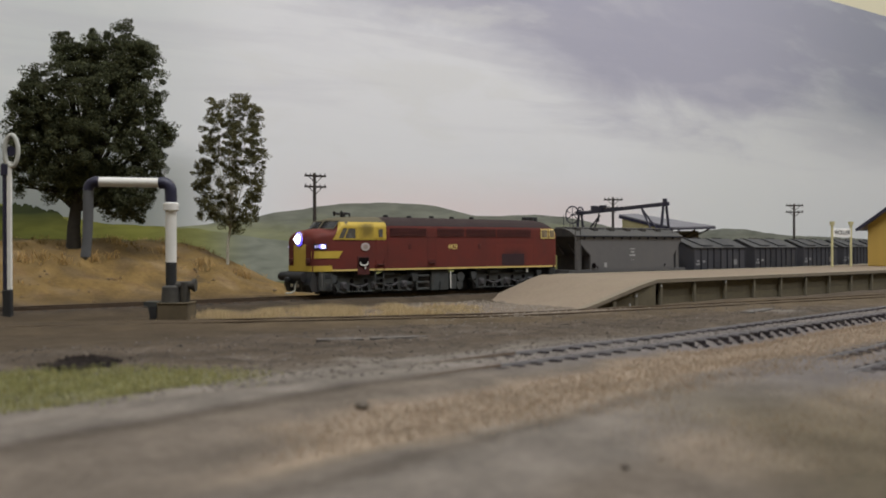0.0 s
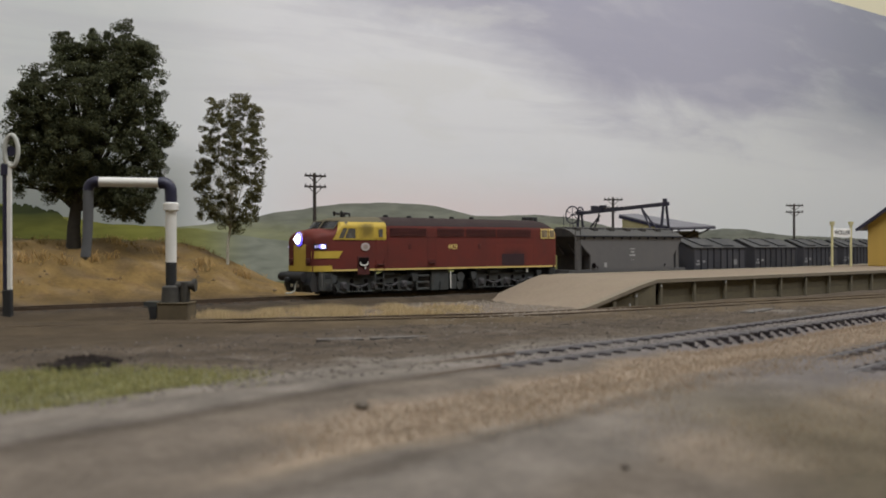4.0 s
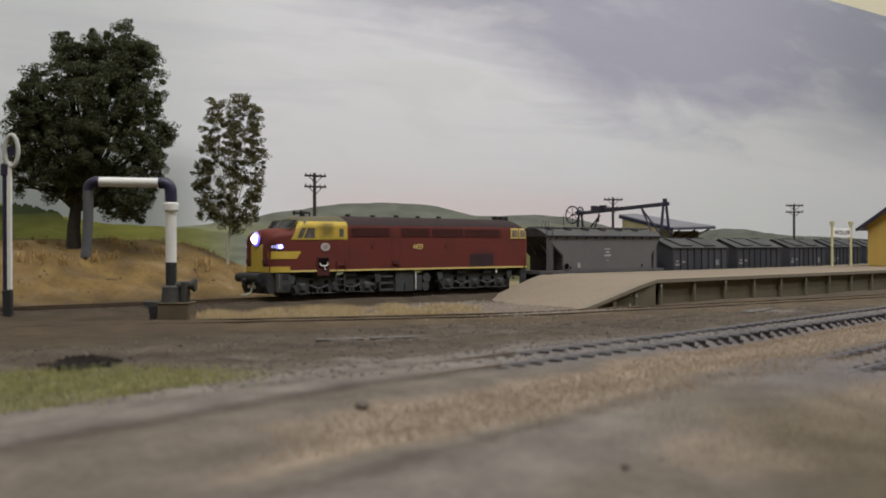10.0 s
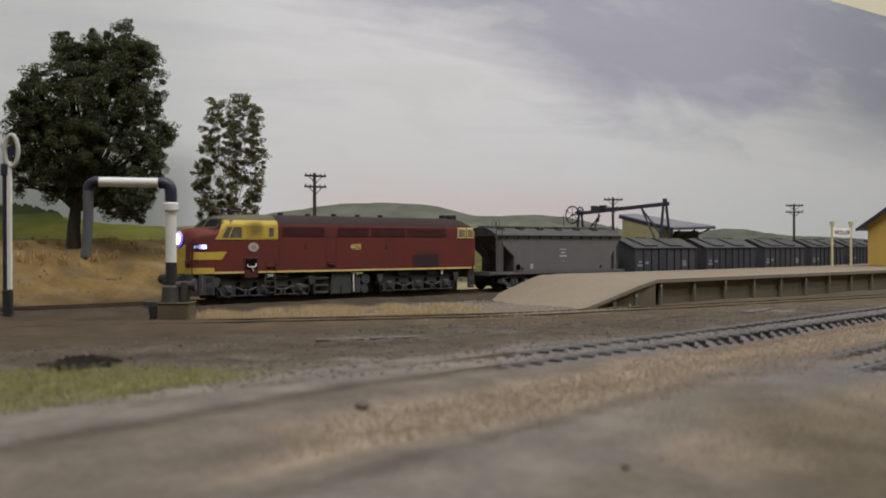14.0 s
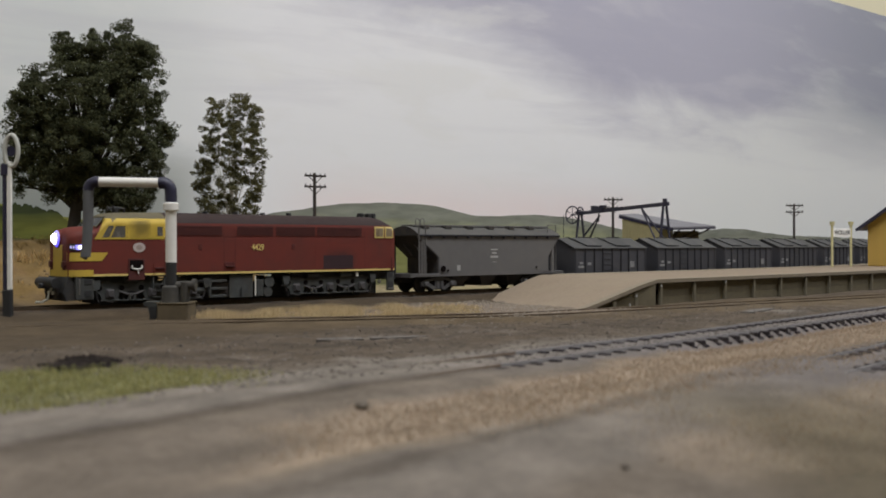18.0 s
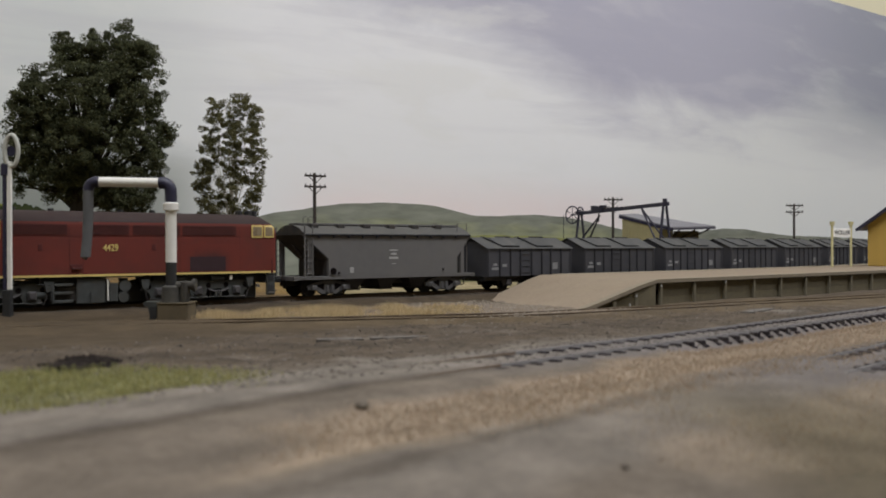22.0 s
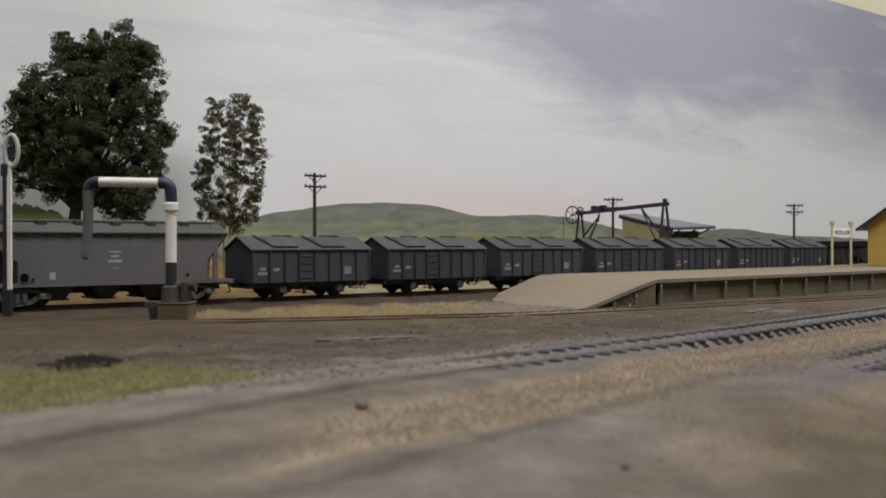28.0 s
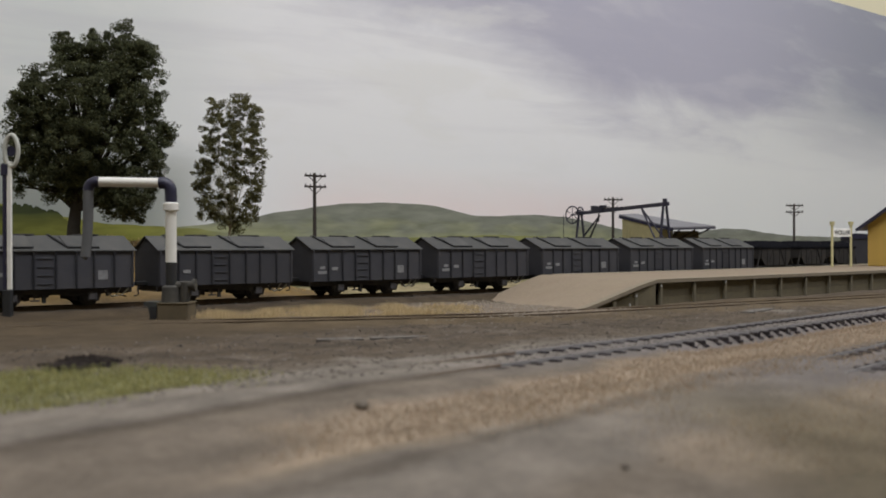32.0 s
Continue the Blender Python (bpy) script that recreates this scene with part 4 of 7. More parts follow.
def loco():
    ob = vehicle("diesel_locomotive", LS, "maroon and yellow streamlined model diesel locomotive with lit headlights", "locomotive")
    xs = [-8.44, -8.43, -8.41, -8.37, -8.33, -8.26, -8.18, -8.05, -7.95, -7.62, -7.25, -7.1, -6.95, -6.8, -6.6, -6.45, -6.25, -6, -5, -4, -2, 0, 2, 4, 6, 7.5, 7.9, 8.2, 8.4, 8.55, 8.7, 8.8, 8.86]

    def ring(x, lo, hi, n):
        return [lo + (hi - lo) * (1 - (1 - i / n) ** 1.6) for i in range(n + 1)]
    nz = 22
    body = Geo()
    roof = Geo()
    for x in xs:
        hw, zt, dr = loco_shape(x)
        zc = min(zt, 3.70)
        for sgn in (-1, 1):
            for z in ring(x, SILL, zc, nz):
                body.v.append((x, sgn * loco_half(x, z), z))
    n = nz + 1
    for i in range(len(xs) - 1):
        for sd in (0, 1):
            for j in range(nz):
                a = i * 2 * n + sd * n + j
                b = a + 2 * n
                body.f.append((a, b, b + 1, a + 1) if sd == 0 else (a, a + 1, b + 1, b))
        # bottom, and the top where the body is low (nose)
        a, b = i * 2 * n, (i + 1) * 2 * n
        body.f.append((a, a + n, b + n, b))
        body.f.append((a + nz, b + nz, b + n + nz, a + n + nz))
    body.f.append(tuple(range(0, n)) + tuple(range(2 * n - 1, n - 1, -1)))
    e = (len(xs) - 1) * 2 * n
    body.f.append(tuple(e + k for k in range(n - 1, -1, -1)) + tuple(e + k for k in range(n, 2 * n)))
    hull = part("body", body, RED, ob, "maroon painted body shell", smooth=38)
    rx = [x for x in xs if x >= -6.81]
    m = 16
    for x in rx:
        hw, zt, dr = loco_shape(x)
        for k in range(m + 1):
            a = -1 + 2 * k / m
            z = 3.68 + (zt + .01 - 3.68) * (1 - abs(a) ** 3.2)
            y = math.copysign(loco_half(x, min(z, zt - .0005)) + .012, a) if abs(a) > .02 else 0
            if abs(a) <= .7:
                y = a / .7 * (loco_half(x, 3.68 + (zt - 3.68) * (1 - .7 ** 3.2)) + .012)
            roof.v.append((x, y, z))
    cut = rx.index(-4)
    for name, i0, i1, mat, lab in (("cab_roof", 0, cut, BROW, "dull yellow-brown cab roof"), ("roof", cut, len(rx) - 1, ROOF, "sooty dark grey roof")):
        g = Geo()
        g.v = roof.v[i0 * (m + 1):(i1 + 1) * (m + 1)]
        for i in range(i1 - i0):
            for k in range(m):
                a = i * (m + 1) + k
                g.f.append((a, a + 1, a + m + 2, a + m + 1))
        e = (i1 - i0) * (m + 1)
        if name == "roof":
            g.f.append(tuple(e + k for k in range(m + 1)))
        else:
            g.f.append(tuple(range(m, -1, -1)))
        part(name, g, mat, ob, lab, smooth=40)
    # yellow trim
    for sd in (-1, 1):
        part("sill_stripe", loco_patch(-8.1, 8.84, SILL, SILL + .095, nx=20, side=sd), LINING, ob, "yellow line along the sill")
        part("nose_sill_stripe", loco_patch(-8.435, -7.4, SILL, SILL + .29, .02, 18, 2, sd), YELLOW, ob)
        wing = Geo().grid(16, 4, lambda u, v: (lambda x, z: (x, sd * (loco_half(x, z) + .02), z))(-8.43 + (1.60 - .20 * (1 - v) + .07 * v) * u, 1.97 + .37 * v))
        part("nose_wing", wing, YELLOW, ob, "yellow wing stripe on the nose")
        # cab side: yellow surround, with window and door
        cabp = Geo()
        for x0, x1, z0, z1 in ((-7.34, -4.0, 2.92, 3.0), (-4.66, -4.12, 2.92, 3.62), (-5.9, -4.75, 2.94, 3.62), (-4.12, -4.0, 2.94, 3.62), (-6.80, -4.0, 3.56, 3.86), (-4.75, -4.66, 2.94, 3.6)):
            q = loco_patch(x0, x1, z0, z1, .022, 6, 4, sd)
            cabp.add(q.v, q.f)
        def post(u, v):
            z = 2.98 + .87 * v
            x = -7.33 + .56 * (z - 2.95) + .28 * u
            return (x, sd * (loco_half(x, min(z, loco_shape(x)[1] - .04)) + .022), min(z, loco_shape(x)[1] - .04))
        corner = Geo().grid(6, 10, post)
        part("cab_corner", corner, YELLOW, ob, "yellow raked post beside the windscreen", smooth=50)
        part("cab_side_panel", cabp, YELLOW, ob, "yellow cab side panel")
        wf = part("cab_window", loco_patch(-7.06, -5.92, 2.96, 3.56, .012, 6, 3, sd), PANE, ob)
        g = Geo()
        for x0, x1, z0, z1 in ((-6.62, -6.55, 2.97, 3.56), (-5.98, -5.92, 2.97, 3.56), (-7.0, -5.98, 2.95, 3.0), (-6.9, -5.98, 3.52, 3.58)):
            q = loco_patch(x0, x1, z0, z1, .03, 2, 2, sd)
            if x0 == -6.62:
                q.v = [(x + (z - 3.2) * .45, y, z) for x, y, z in q.v]
            g.add(q.v, q.f)
        part("window_frame", g, YELLOW, wf)
        part("cab_vent", loco_patch(-5.86, -4.80, 2.98, 3.82, .027, 8, 8, sd), CABSOOT, ob, "sooty yellow air intake panel behind the cab window")
        dr = part("cab_door", loco_patch(-4.66, -4.08, 1.4, 3.5, .014, 3, 6, sd), RED, ob)
        part("door_window", loco_patch(-4.50, -4.24, 3.08, 3.50, .034, 2, 2, sd), PANE, dr)
        lad = part("cab_ladder", Geo().box(-4.7, -4.63, sd * 1.38 - .03, sd * 1.38 + .03, .28, 1.32).box(-4.17, -4.1, sd * 1.38 - .03, sd * 1.38 + .03, .28, 1.32), FRAME, ob)
        for k in range(3):
            part("rung", Geo().box(-4.66, -4.14, sd * 1.38 - .07, sd * 1.38 + .05, .30 + .28 * k, .35 + .28 * k), FRAME, lad)
        stp = part("door_step", Geo().box(-4.68, -4.62, sd * 1.47 - .03, sd * 1.47 + .03, 1.36, 1.82).box(-4.16, -4.1, sd * 1.47 - .03, sd * 1.47 + .03, 1.36, 1.82), RED, ob)
        part("tread", Geo().box(-4.62, -4.16, sd * 1.48 - .05, sd * 1.48 + .05, 1.58, 1.66, .01), GRILLE, stp)
        # emblem
        g = Geo()
        oval = Matrix.Translation((-5.35, 0, 2.56)) @ Matrix.Diagonal((1.3, 1, 1, 1)) @ Matrix.Translation((5.3, 0, -2.58))
        g.tube([(-5.3, sd * 1.462, 2.58), (-5.3, sd * 1.478, 2.58)], .215, 24).moved(oval)
        em = part("emblem", g, material("emblem_grey%d" % (sd + 1), (.42, .36, .34), .6, vary=.15), ob, "oval pale crest on the cab side")
        part("emblem_centre", Geo().tube([(-5.3, sd * 1.478, 2.58), (-5.3, sd * 1.486, 2.58)], .11, 20).moved(oval), material("emblem_red%d" % (sd + 1), (.30, .24, .215), .6), em)
        # staff exchanger box below the crest
        bx = part("exchanger_box", Geo().box(-5.85, -5.1, sd * 1.47 - .02, sd * 1.47 + .02, 1.10, 2.06, .01), GRILLE, ob, "dark recessed exchanger box")
        # black plate on the box paints the recess's shade
        part("exchanger_recess", Geo().box(-5.78, -5.17, sd * 1.49 - .012, sd * 1.49 + .012, 1.52, 1.99, .006), RECESS, bx, "black plate for the exchanger's shaded recess")
        fork = Matrix.Translation((0, 0, .10))
        g = Geo().tube([(-5.70, sd * 1.53, 1.66), (-5.70, sd * 1.53, 1.53), (-5.60, sd * 1.53, 1.50), (-5.32, sd * 1.53, 1.50), (-5.24, sd * 1.53, 1.56), (-5.24, sd * 1.53, 1.68)], .03, 6).tube([(-5.45, sd * 1.53, 1.50), (-5.40, sd * 1.54, 1.28)], .026, 6)
        part("exchanger_fork", g.moved(fork), WHITE, bx, "white metal fork")
        # louvre bands under the roof
        for x0, x1 in ((-3.75, -1.28), (-.5, 1.45), (1.62, 3.85), (3.97, 6.7)):
            lv = part("louvre", loco_patch(x0, x1, 3.12, 3.57, .012, 5, 3, sd), GRILLE, ob, "dark louvred air intake")
            g = Geo()
            for k in range(6):
                z = 3.13 + k * .075
                q = loco_patch(x0, x1, z, z + .03, .028, 3, 1, sd)
                g.add(q.v, q.f)
            part("slats", g, GRILLE, lv)
        # panel joints, side door and grille patch
        g = Geo()
        for x in (-3.9, -1.18, -.60, 6.9):
            q = loco_patch(x - .012, x + .012, 1.42, 3.72, .008, 1, 6, sd)
            g.add(q.v, q.f)
        q = loco_patch(-3.9, 6.9, 3.06, 3.075, .01, 8, 1, sd)
        g.add(q.v, q.f)
        part("panel_joints", g, RED_JOINT, ob)
        part("soot_stain", loco_patch(3.9, 6.9, 1.40, 2.7, .008, 8, 8, sd), SIDESOOT, ob)
        part("lower_grille", loco_patch(4.35, 6.15, 1.45, 2.12, .012, 4, 4, sd), material("sooty_grille%d" % (sd + 1), (.034, .017, .020), .8, vary=.4, grain=2), ob, "sooty dark lower grille")
        for hx in (-2.4, 2.6):
            part("hatch", Geo().box(hx - .09, hx + .09, sd * 1.455 - .012, sd * 1.455 + .012, 2.44, 2.70, .01), RED_JOINT, ob)
        dg = part("step_recess", Geo().box(-1.14, -.64, sd * 1.455 - .012, sd * 1.455 + .012, 1.62, 1.84, .01), RED_JOINT, ob)
        part("step", Geo().box(-1.1, -.66, sd * 1.49 - .04, sd * 1.49 + .04, 1.62, 1.70, .01), GRILLE, dg)
        # rear window pair
        for x0, x1 in ((7.52, 8.14), (8.20, 8.74)):
            rw = part("rear_window", loco_patch(x0, x1, 3.02, 3.62, .026, 14, 8, sd), LINING, ob, "pale yellow framed rear window")
            part("window_pane", loco_patch(x0 + .07, x1 - .07, 3.10, 3.54, .038, 12, 7, sd), TANPANE, rw)
        # grab rails
        part("handrail", Geo().tube([(8.6, sd * 1.5, 1.3), (8.6, sd * 1.53, 1.35), (8.6, sd * 1.53, 1.95), (8.6, sd * 1.5, 2.0)], .02, 6), GRILLE, ob)
        text_geo("number", "4429", .42, LINING, ob, pose(.62 * S, sd * 1.462 * S, 2.54 * S, 90, 0, 0 if sd < 0 else 180), "yellow painted road number", .80, .006)
    # windscreen panes and pillars
    def screen(y0, y1):
        def fn(u, v):
            y = y0 + (y1 - y0) * u
            x = -7.20 + .30 * v + .14 * (abs(y) / 1.25) ** 2
            return (x - .10, y, 3.53 + .37 * v)
        return Geo().grid(6, 3, fn)
    part("windscreen", screen(-1.24, -.09), GLASS, ob)
    part("windscreen", screen(.09, 1.24), GLASS, ob)

    def brow(y0, y1, v0, v1, out):
        def fn(u, v):
            y = y0 + (y1 - y0) * u
            t = v0 + (v1 - v0) * v
            return (-7.20 + .30 * t + .14 * (abs(y) / 1.25) ** 2 - out, y, 3.53 + .37 * t)
        return Geo().grid(12, 2, fn)
    sc = brow(-1.28, 1.28, -.13, 0, .12)
    for q in (brow(-1.24, 1.24, 1, 1.12, .12), brow(-.09, .09, -.1, 1.1, .12), brow(-1.30, -1.24, -.1, 1.05, .12), brow(1.24, 1.30, -.1, 1.05, .12)):
        sc.add(q.v, q.f)
    part("windscreen_surround", sc, BROW, ob, "dull brown windscreen frame")
    back = brow(-1.22, 1.22, -.1, 1.1, .06)
    part("windscreen_backing", back, BLACK, ob)
    # nose front: yellow band, headlight, number lamps, jumpers
    g = Geo().grid(8, 10, lambda u, v: (lambda z, y: (-8.462 + .35 * max(0, (z - 2.45)) ** 2, y, z))(SILL + 1.45 * v, -.60 + 1.20 * u))
    part("nose_band", g, YELLOW, ob, "yellow centre band on the nose")
    def base(u, v):
        y = -1.17 + 2.34 * u
        return (-8.472 + .04 * max(0, abs(y) - .98) / .2, y, SILL + .28 * v)
    part("nose_base_stripe", Geo().grid(16, 2, base), YELLOW, ob, "yellow stripe across the foot of the nose")
    hz = 2.96
    hl = part("headlight", Geo().tube([(-7.9, 0, hz), (-8.46, 0, hz), (-8.50, 0, hz)], [.40, .40, .37], 28), RED, ob, smooth=40)
    # lens bulges so the lamp's bloom reads round from the side
    dome = [(-8.48 - .27 * math.sin(radians(a)), .27 * math.cos(radians(a))) for a in (0, 15, 30, 45, 60, 75, 86)]
    part("lens", Geo().tube([(x, 0, hz) for x, r in dome], [r for x, r in dome], 24), LAMPGLOW, hl, "glowing white headlight lens", smooth=60)
    # glowing ring models the blue glare; the headlight has no such rim
    part("lens_halo", Geo().tube([(-8.49, 0, hz), (-8.52, 0, hz), (-8.58, 0, hz)], [.365, .365, .29], 28), LAMPHALO, hl, "blue glare halo built as a glowing ring round the headlight", smooth=60)
    for sd in (-1, 1):
        nl = part("number_lamp", loco_patch(-8.43, -7.74, 2.42, 2.72, .03, 8, 3, sd), BLACK, ob)
        # blue glow round the marker lamp, laid on its glass
        part("lens_halo", loco_patch(-8.16, -7.80, 2.47, 2.68, .04, 8, 2, sd), LAMPHALO, nl, "blue glowing number glass")
        part("lens", loco_patch(-8.02, -7.84, 2.51, 2.64, .05, 5, 2, sd), LAMPGLOW, nl, "glowing blue-white marker lamp")
        for k in range(2):
            part("lens_figure", loco_patch(-8.36 + .10 * k, -8.30 + .10 * k, 2.51, 2.64, .05, 2, 2, sd), LAMPFAINT, nl, "faint lit figure")
        part("nose_jumper", Geo().box(-8.56, -8.38, sd * .84 - .15, sd * .84 + .15, 1.68, 1.98, .04), GRILLE, ob)
        part("horn", Geo().tube([(-5.6, sd * .35, 4.1), (-5.6, sd * .35, 4.32), (-6.0, sd * .35, 4.34), (-6.12, sd * .35, 4.34)], [.05, .06, .07, .13], 10), BLACK, ob)
    for x, h in ((-3.2, .10), (-1.6, .07), (.0, .09), (1.5, .07), (3.0, .08), (-6.0, .16)):
        part("roof_vent", Geo().tube([(x, -.3, 4.15), (x, -.3, 4.2 + h)], .14, 10), BLACK, ob)
    for x, hx in ((7.62, .11), (8.12, .12), (8.40, .10)):
        part("exhaust", Geo().box(x - hx, x + hx, -.22, .22, 3.98, 4.37, .04), BLACK, ob)
    # frame, pilot, couplers
    # added black block stands for the shadow under the locomotive
    part("underframe_shade_block", Geo().box(-7.2, 8.2, -.63, .63, .07, .85, .03), BLACK, ob)
    part("underframe", Geo().box(-8.4, -4.35, -1.0, 1.0, .84, SILL, .03).box(-2.3, .45, -1.0, 1.0, .84, SILL, .03).box(2.7, 8.7, -1.0, 1.0, .84, SILL, .03).box(-8.4, 8.7, -.16, .16, 1.2, SILL), BLACK, ob)
    g = Geo().prism([(-8.42, SILL), (-8.62, .62), (-8.45, .26), (-7.35, .26), (-7.3, SILL)], -1.26, 1.26)
    part("pilot", g, WAGON_DARK, ob, "dark grey pilot apron under the nose", smooth=None)
    part("pilot_front", Geo().prism([(-8.45, SILL), (-8.66, .62), (-8.50, .24), (-8.44, .24), (-8.58, .62), (-8.40, SILL)], -1.28, 1.28), BLACK, ob)
    part("pilot_beam", Geo().tube([(-8.88, -1.10, 1.03), (-8.92, -.9, 1.05), (-8.92, .9, 1.05), (-8.88, 1.10, 1.03)], .235, 12), BLACK, ob, smooth=40)
    for sd in (-1, 1):
        part("buffer_bracket", Geo().box(-8.78, -8.52, sd * .62 - .12, sd * .62 + .12, .30, .86, .03), WAGON_DARK, ob)
        part("lamp_iron", Geo().box(-8.80, -8.72, sd * .28 - .09, sd * .28 + .09, .50, .66, .01), WHITE, ob)
        st = part("cab_steps", Geo().box(-8.16, -7.36, sd * 1.34 - .06, sd * 1.34 + .06, .30, SILL - .02, .02), FRAME, ob, "grey step plate with two foot holes")
        # step holes are black plates that stand for shaded gaps
        part("step_hole", Geo().box(-7.78, -7.46, sd * 1.37 - .05, sd * 1.37 + .05, .40, .70, .01).box(-7.78, -7.46, sd * 1.37 - .05, sd * 1.37 + .05, .94, 1.18, .01), BLACK, st)
        part("step_edge", Geo().box(-8.02, -7.96, sd * 1.37 - .05, sd * 1.37 + .05, .5, 1.2, .01), STEEL, st)
        st = part("rear_steps", Geo().box(8.38, 8.84, sd * 1.34 - .06, sd * 1.34 + .06, .22, SILL - .02, .02), FRAME, ob)
        part("step_hole", Geo().box(8.46, 8.74, sd * 1.37 - .05, sd * 1.37 + .05, .38, .72, .01).box(8.46, 8.74, sd * 1.37 - .05, sd * 1.37 + .05, .92, 1.16, .01), BLACK, st)
        part("step_edge", Geo().box(8.44, 8.78, sd * 1.39 - .05, sd * 1.39 + .05, .30, .37, .01), STEEL, st)
        part("drain_cock", Geo().box(7.88, 8.05, sd * 1.25 - .05, sd * 1.25 + .05, .62, .78, .01), STEEL, ob)
    part("brake_hose", Geo().tube([(-8.86, -.45, .85), (-8.98, -.45, .6), (-9.04, -.45, .32), (-9.3, -.45, .2), (-9.55, -.45, .22)], .05, 6), RINGGREY, ob, "thin pale brake hose")
    for x in (-9.02, 8.95):
        part("coupler", Geo().box(x - .28, x + .28, -.16, .16, .78, 1.02, .05), BLACK, ob)
    # tanks and battery boxes amidships
    part("fuel_tank", Geo().box(-2.0, .45, -1.22, 1.22, .14, .95, .12), WAGON_DARK, ob)
    for sd in (-1, 1):
        part("tank_panel", Geo().box(-.85, .42, sd * 1.30 - .06, sd * 1.30 + .06, .12, 1.24, .03), FRAME, ob, "flat grey tank end panel")
        rk = part("step_rack", Geo().box(-1.88, -1.78, sd * 1.30 - .06, sd * 1.30 + .06, .16, 1.12, .02), FRAME, ob)
        for k in range(3):
            part("step_bar", Geo().box(-1.80, -1.0, sd * 1.32 - .06, sd * 1.32 + .06, .18 + .36 * k, .30 + .36 * k, .02), FRAME, rk)
        part("air_reservoir", Geo().tube([(-2.9, sd * 1.1, .55), (-1.9, sd * 1.1, .55)], .2, 12), FRAME, ob, smooth=40)
        part("battery_box", Geo().box(.60, .98, sd * 1.28 - .08, sd * 1.28 + .08, .16, 1.0, .03), FRAME, ob)
        part("sand_pipe", Geo().tube([(.50, sd * 1.40, 1.15), (.51, sd * 1.40, .22)], .035, 6), WHITE, ob)
        part("sand_filler", Geo().box(6.40, 6.54, sd * 1.36 - .03, sd * 1.36 + .03, 1.02, 1.24, .01), WHITE, ob)
        part("pipe_run", Geo().tube([(-2.5, sd * 1.36, 1.0), (-1.95, sd * 1.36, .98), (-1.92, sd * 1.36, .3)], .03, 6).tube([(-.25, sd * 1.40, .6), (-.25, sd * 1.40, .14)], .03, 6), BLACK, ob)
        part("air_filter", Geo().tube([(1.30, sd * 1.1, .86), (1.30, sd * 1.36, .86)], .27, 14), FRAME, ob, smooth=40)
        part("air_filter", Geo().tube([(1.22, sd * 1.1, .36), (1.22, sd * 1.36, .36)], .24, 14), FRAME, ob, smooth=40)
    # two three-axle bogies
    side = [(-2.80, .62), (-2.62, .94), (-2.1, 1.06), (-1.4, .96), (-.9, 1.02), (.9, 1.02), (1.4, .96), (2.1, 1.06), (2.62, .94), (2.80, .62), (2.42, .50), (2.26, .17), (1.66, .17), (1.5, .50), (1.0, .62), (.45, .50),
            (.30, .17), (-.30, .17), (-.45, .50), (-1.0, .62), (-1.5, .50), (-1.66, .17), (-2.26, .17), (-2.42, .50)]
    for c in (-4.65, 4.85):
        bg = part("bogie", Geo().box(-2.5, 2.5, -.98, -.86, .55, .95, .04).box(-2.5, 2.5, .86, .98, .55, .95, .04).box(-.5, .5, -.9, .9, .45, 1.0, .04), BLACK, ob, at=(c, 0, 0))
        for x in (-1.96, 0, 1.96):
            wheelset(x, .56, bg, BLACK)
        for sd in (-1, 1):
            part("bogie_side", Geo().prism(side, sd * 1.18 - .06, sd * 1.18 + .06), FRAME, bg, "cast grey bogie side frame")
            for x in (-1.96, 0, 1.96):
                part("axlebox", Geo().box(x - .19, x + .19, sd * 1.27 - .10, sd * 1.27 + .10, .30, .72, .06).tube([(x, sd * 1.26, .52), (x, sd * 1.42, .52)], [.18, .13], 12), GEAR, bg, smooth=35)
                part("pedestal_tie", Geo().tube([(x - .42, sd * 1.27, .22), (x, sd * 1.28, .15), (x + .42, sd * 1.27, .22)], .045, 6), GEAR, bg)
            # black discs on the solid side paint the shade of its openings
            for x in (-2.42, -1.42, -.52, .52, 1.42, 2.42):
                part("frame_opening", Geo().tube([(x, sd * 1.235, .76), (x, sd * 1.245, .76)], [.13, .13], 12).moved(Matrix.Translation((x, 0, .76)) @ Matrix.Diagonal((1.0, 1, .95, 1)) @ Matrix.Translation((-x, 0, -.76))), RECESS, bg, "black patch for a shaded opening in the cast frame")
            for x in (-.98, .98):
                part("leaf_spring", Geo().tube([(x - .55, sd * 1.28, .60), (x - .25, sd * 1.29, .48), (x + .25, sd * 1.29, .48), (x + .55, sd * 1.28, .60)], .055, 6).tube([(x - .40, sd * 1.28, .56), (x, sd * 1.29, .40), (x + .40, sd * 1.28, .56)], .05, 6), GEAR, bg)
                part("coil_spring", Geo().tube([(x - .1, sd * 1.28, .22), (x - .1, sd * 1.28, .50)], .08, 8).tube([(x + .12, sd * 1.28, .22), (x + .12, sd * 1.28, .50)], .08, 8), FRAME, bg)
                part("brake_cylinder", Geo().tube([(x - .36, sd * 1.22, 1.10), (x + .30, sd * 1.22, 1.10)], .14, 10).tube([(x + .30, sd * 1.22, 1.10), (x + .62, sd * 1.24, 1.04)], .035, 6), FRAME, bg, smooth=40)
                part("brake_shoe", Geo().box(x - .34, x - .24, sd * 1.02 - .08, sd * 1.02 + .08, .16, .70, .02).box(x + .24, x + .34, sd * 1.02 - .08, sd * 1.02 + .08, .16, .70, .02), WAGON_DARK, bg)
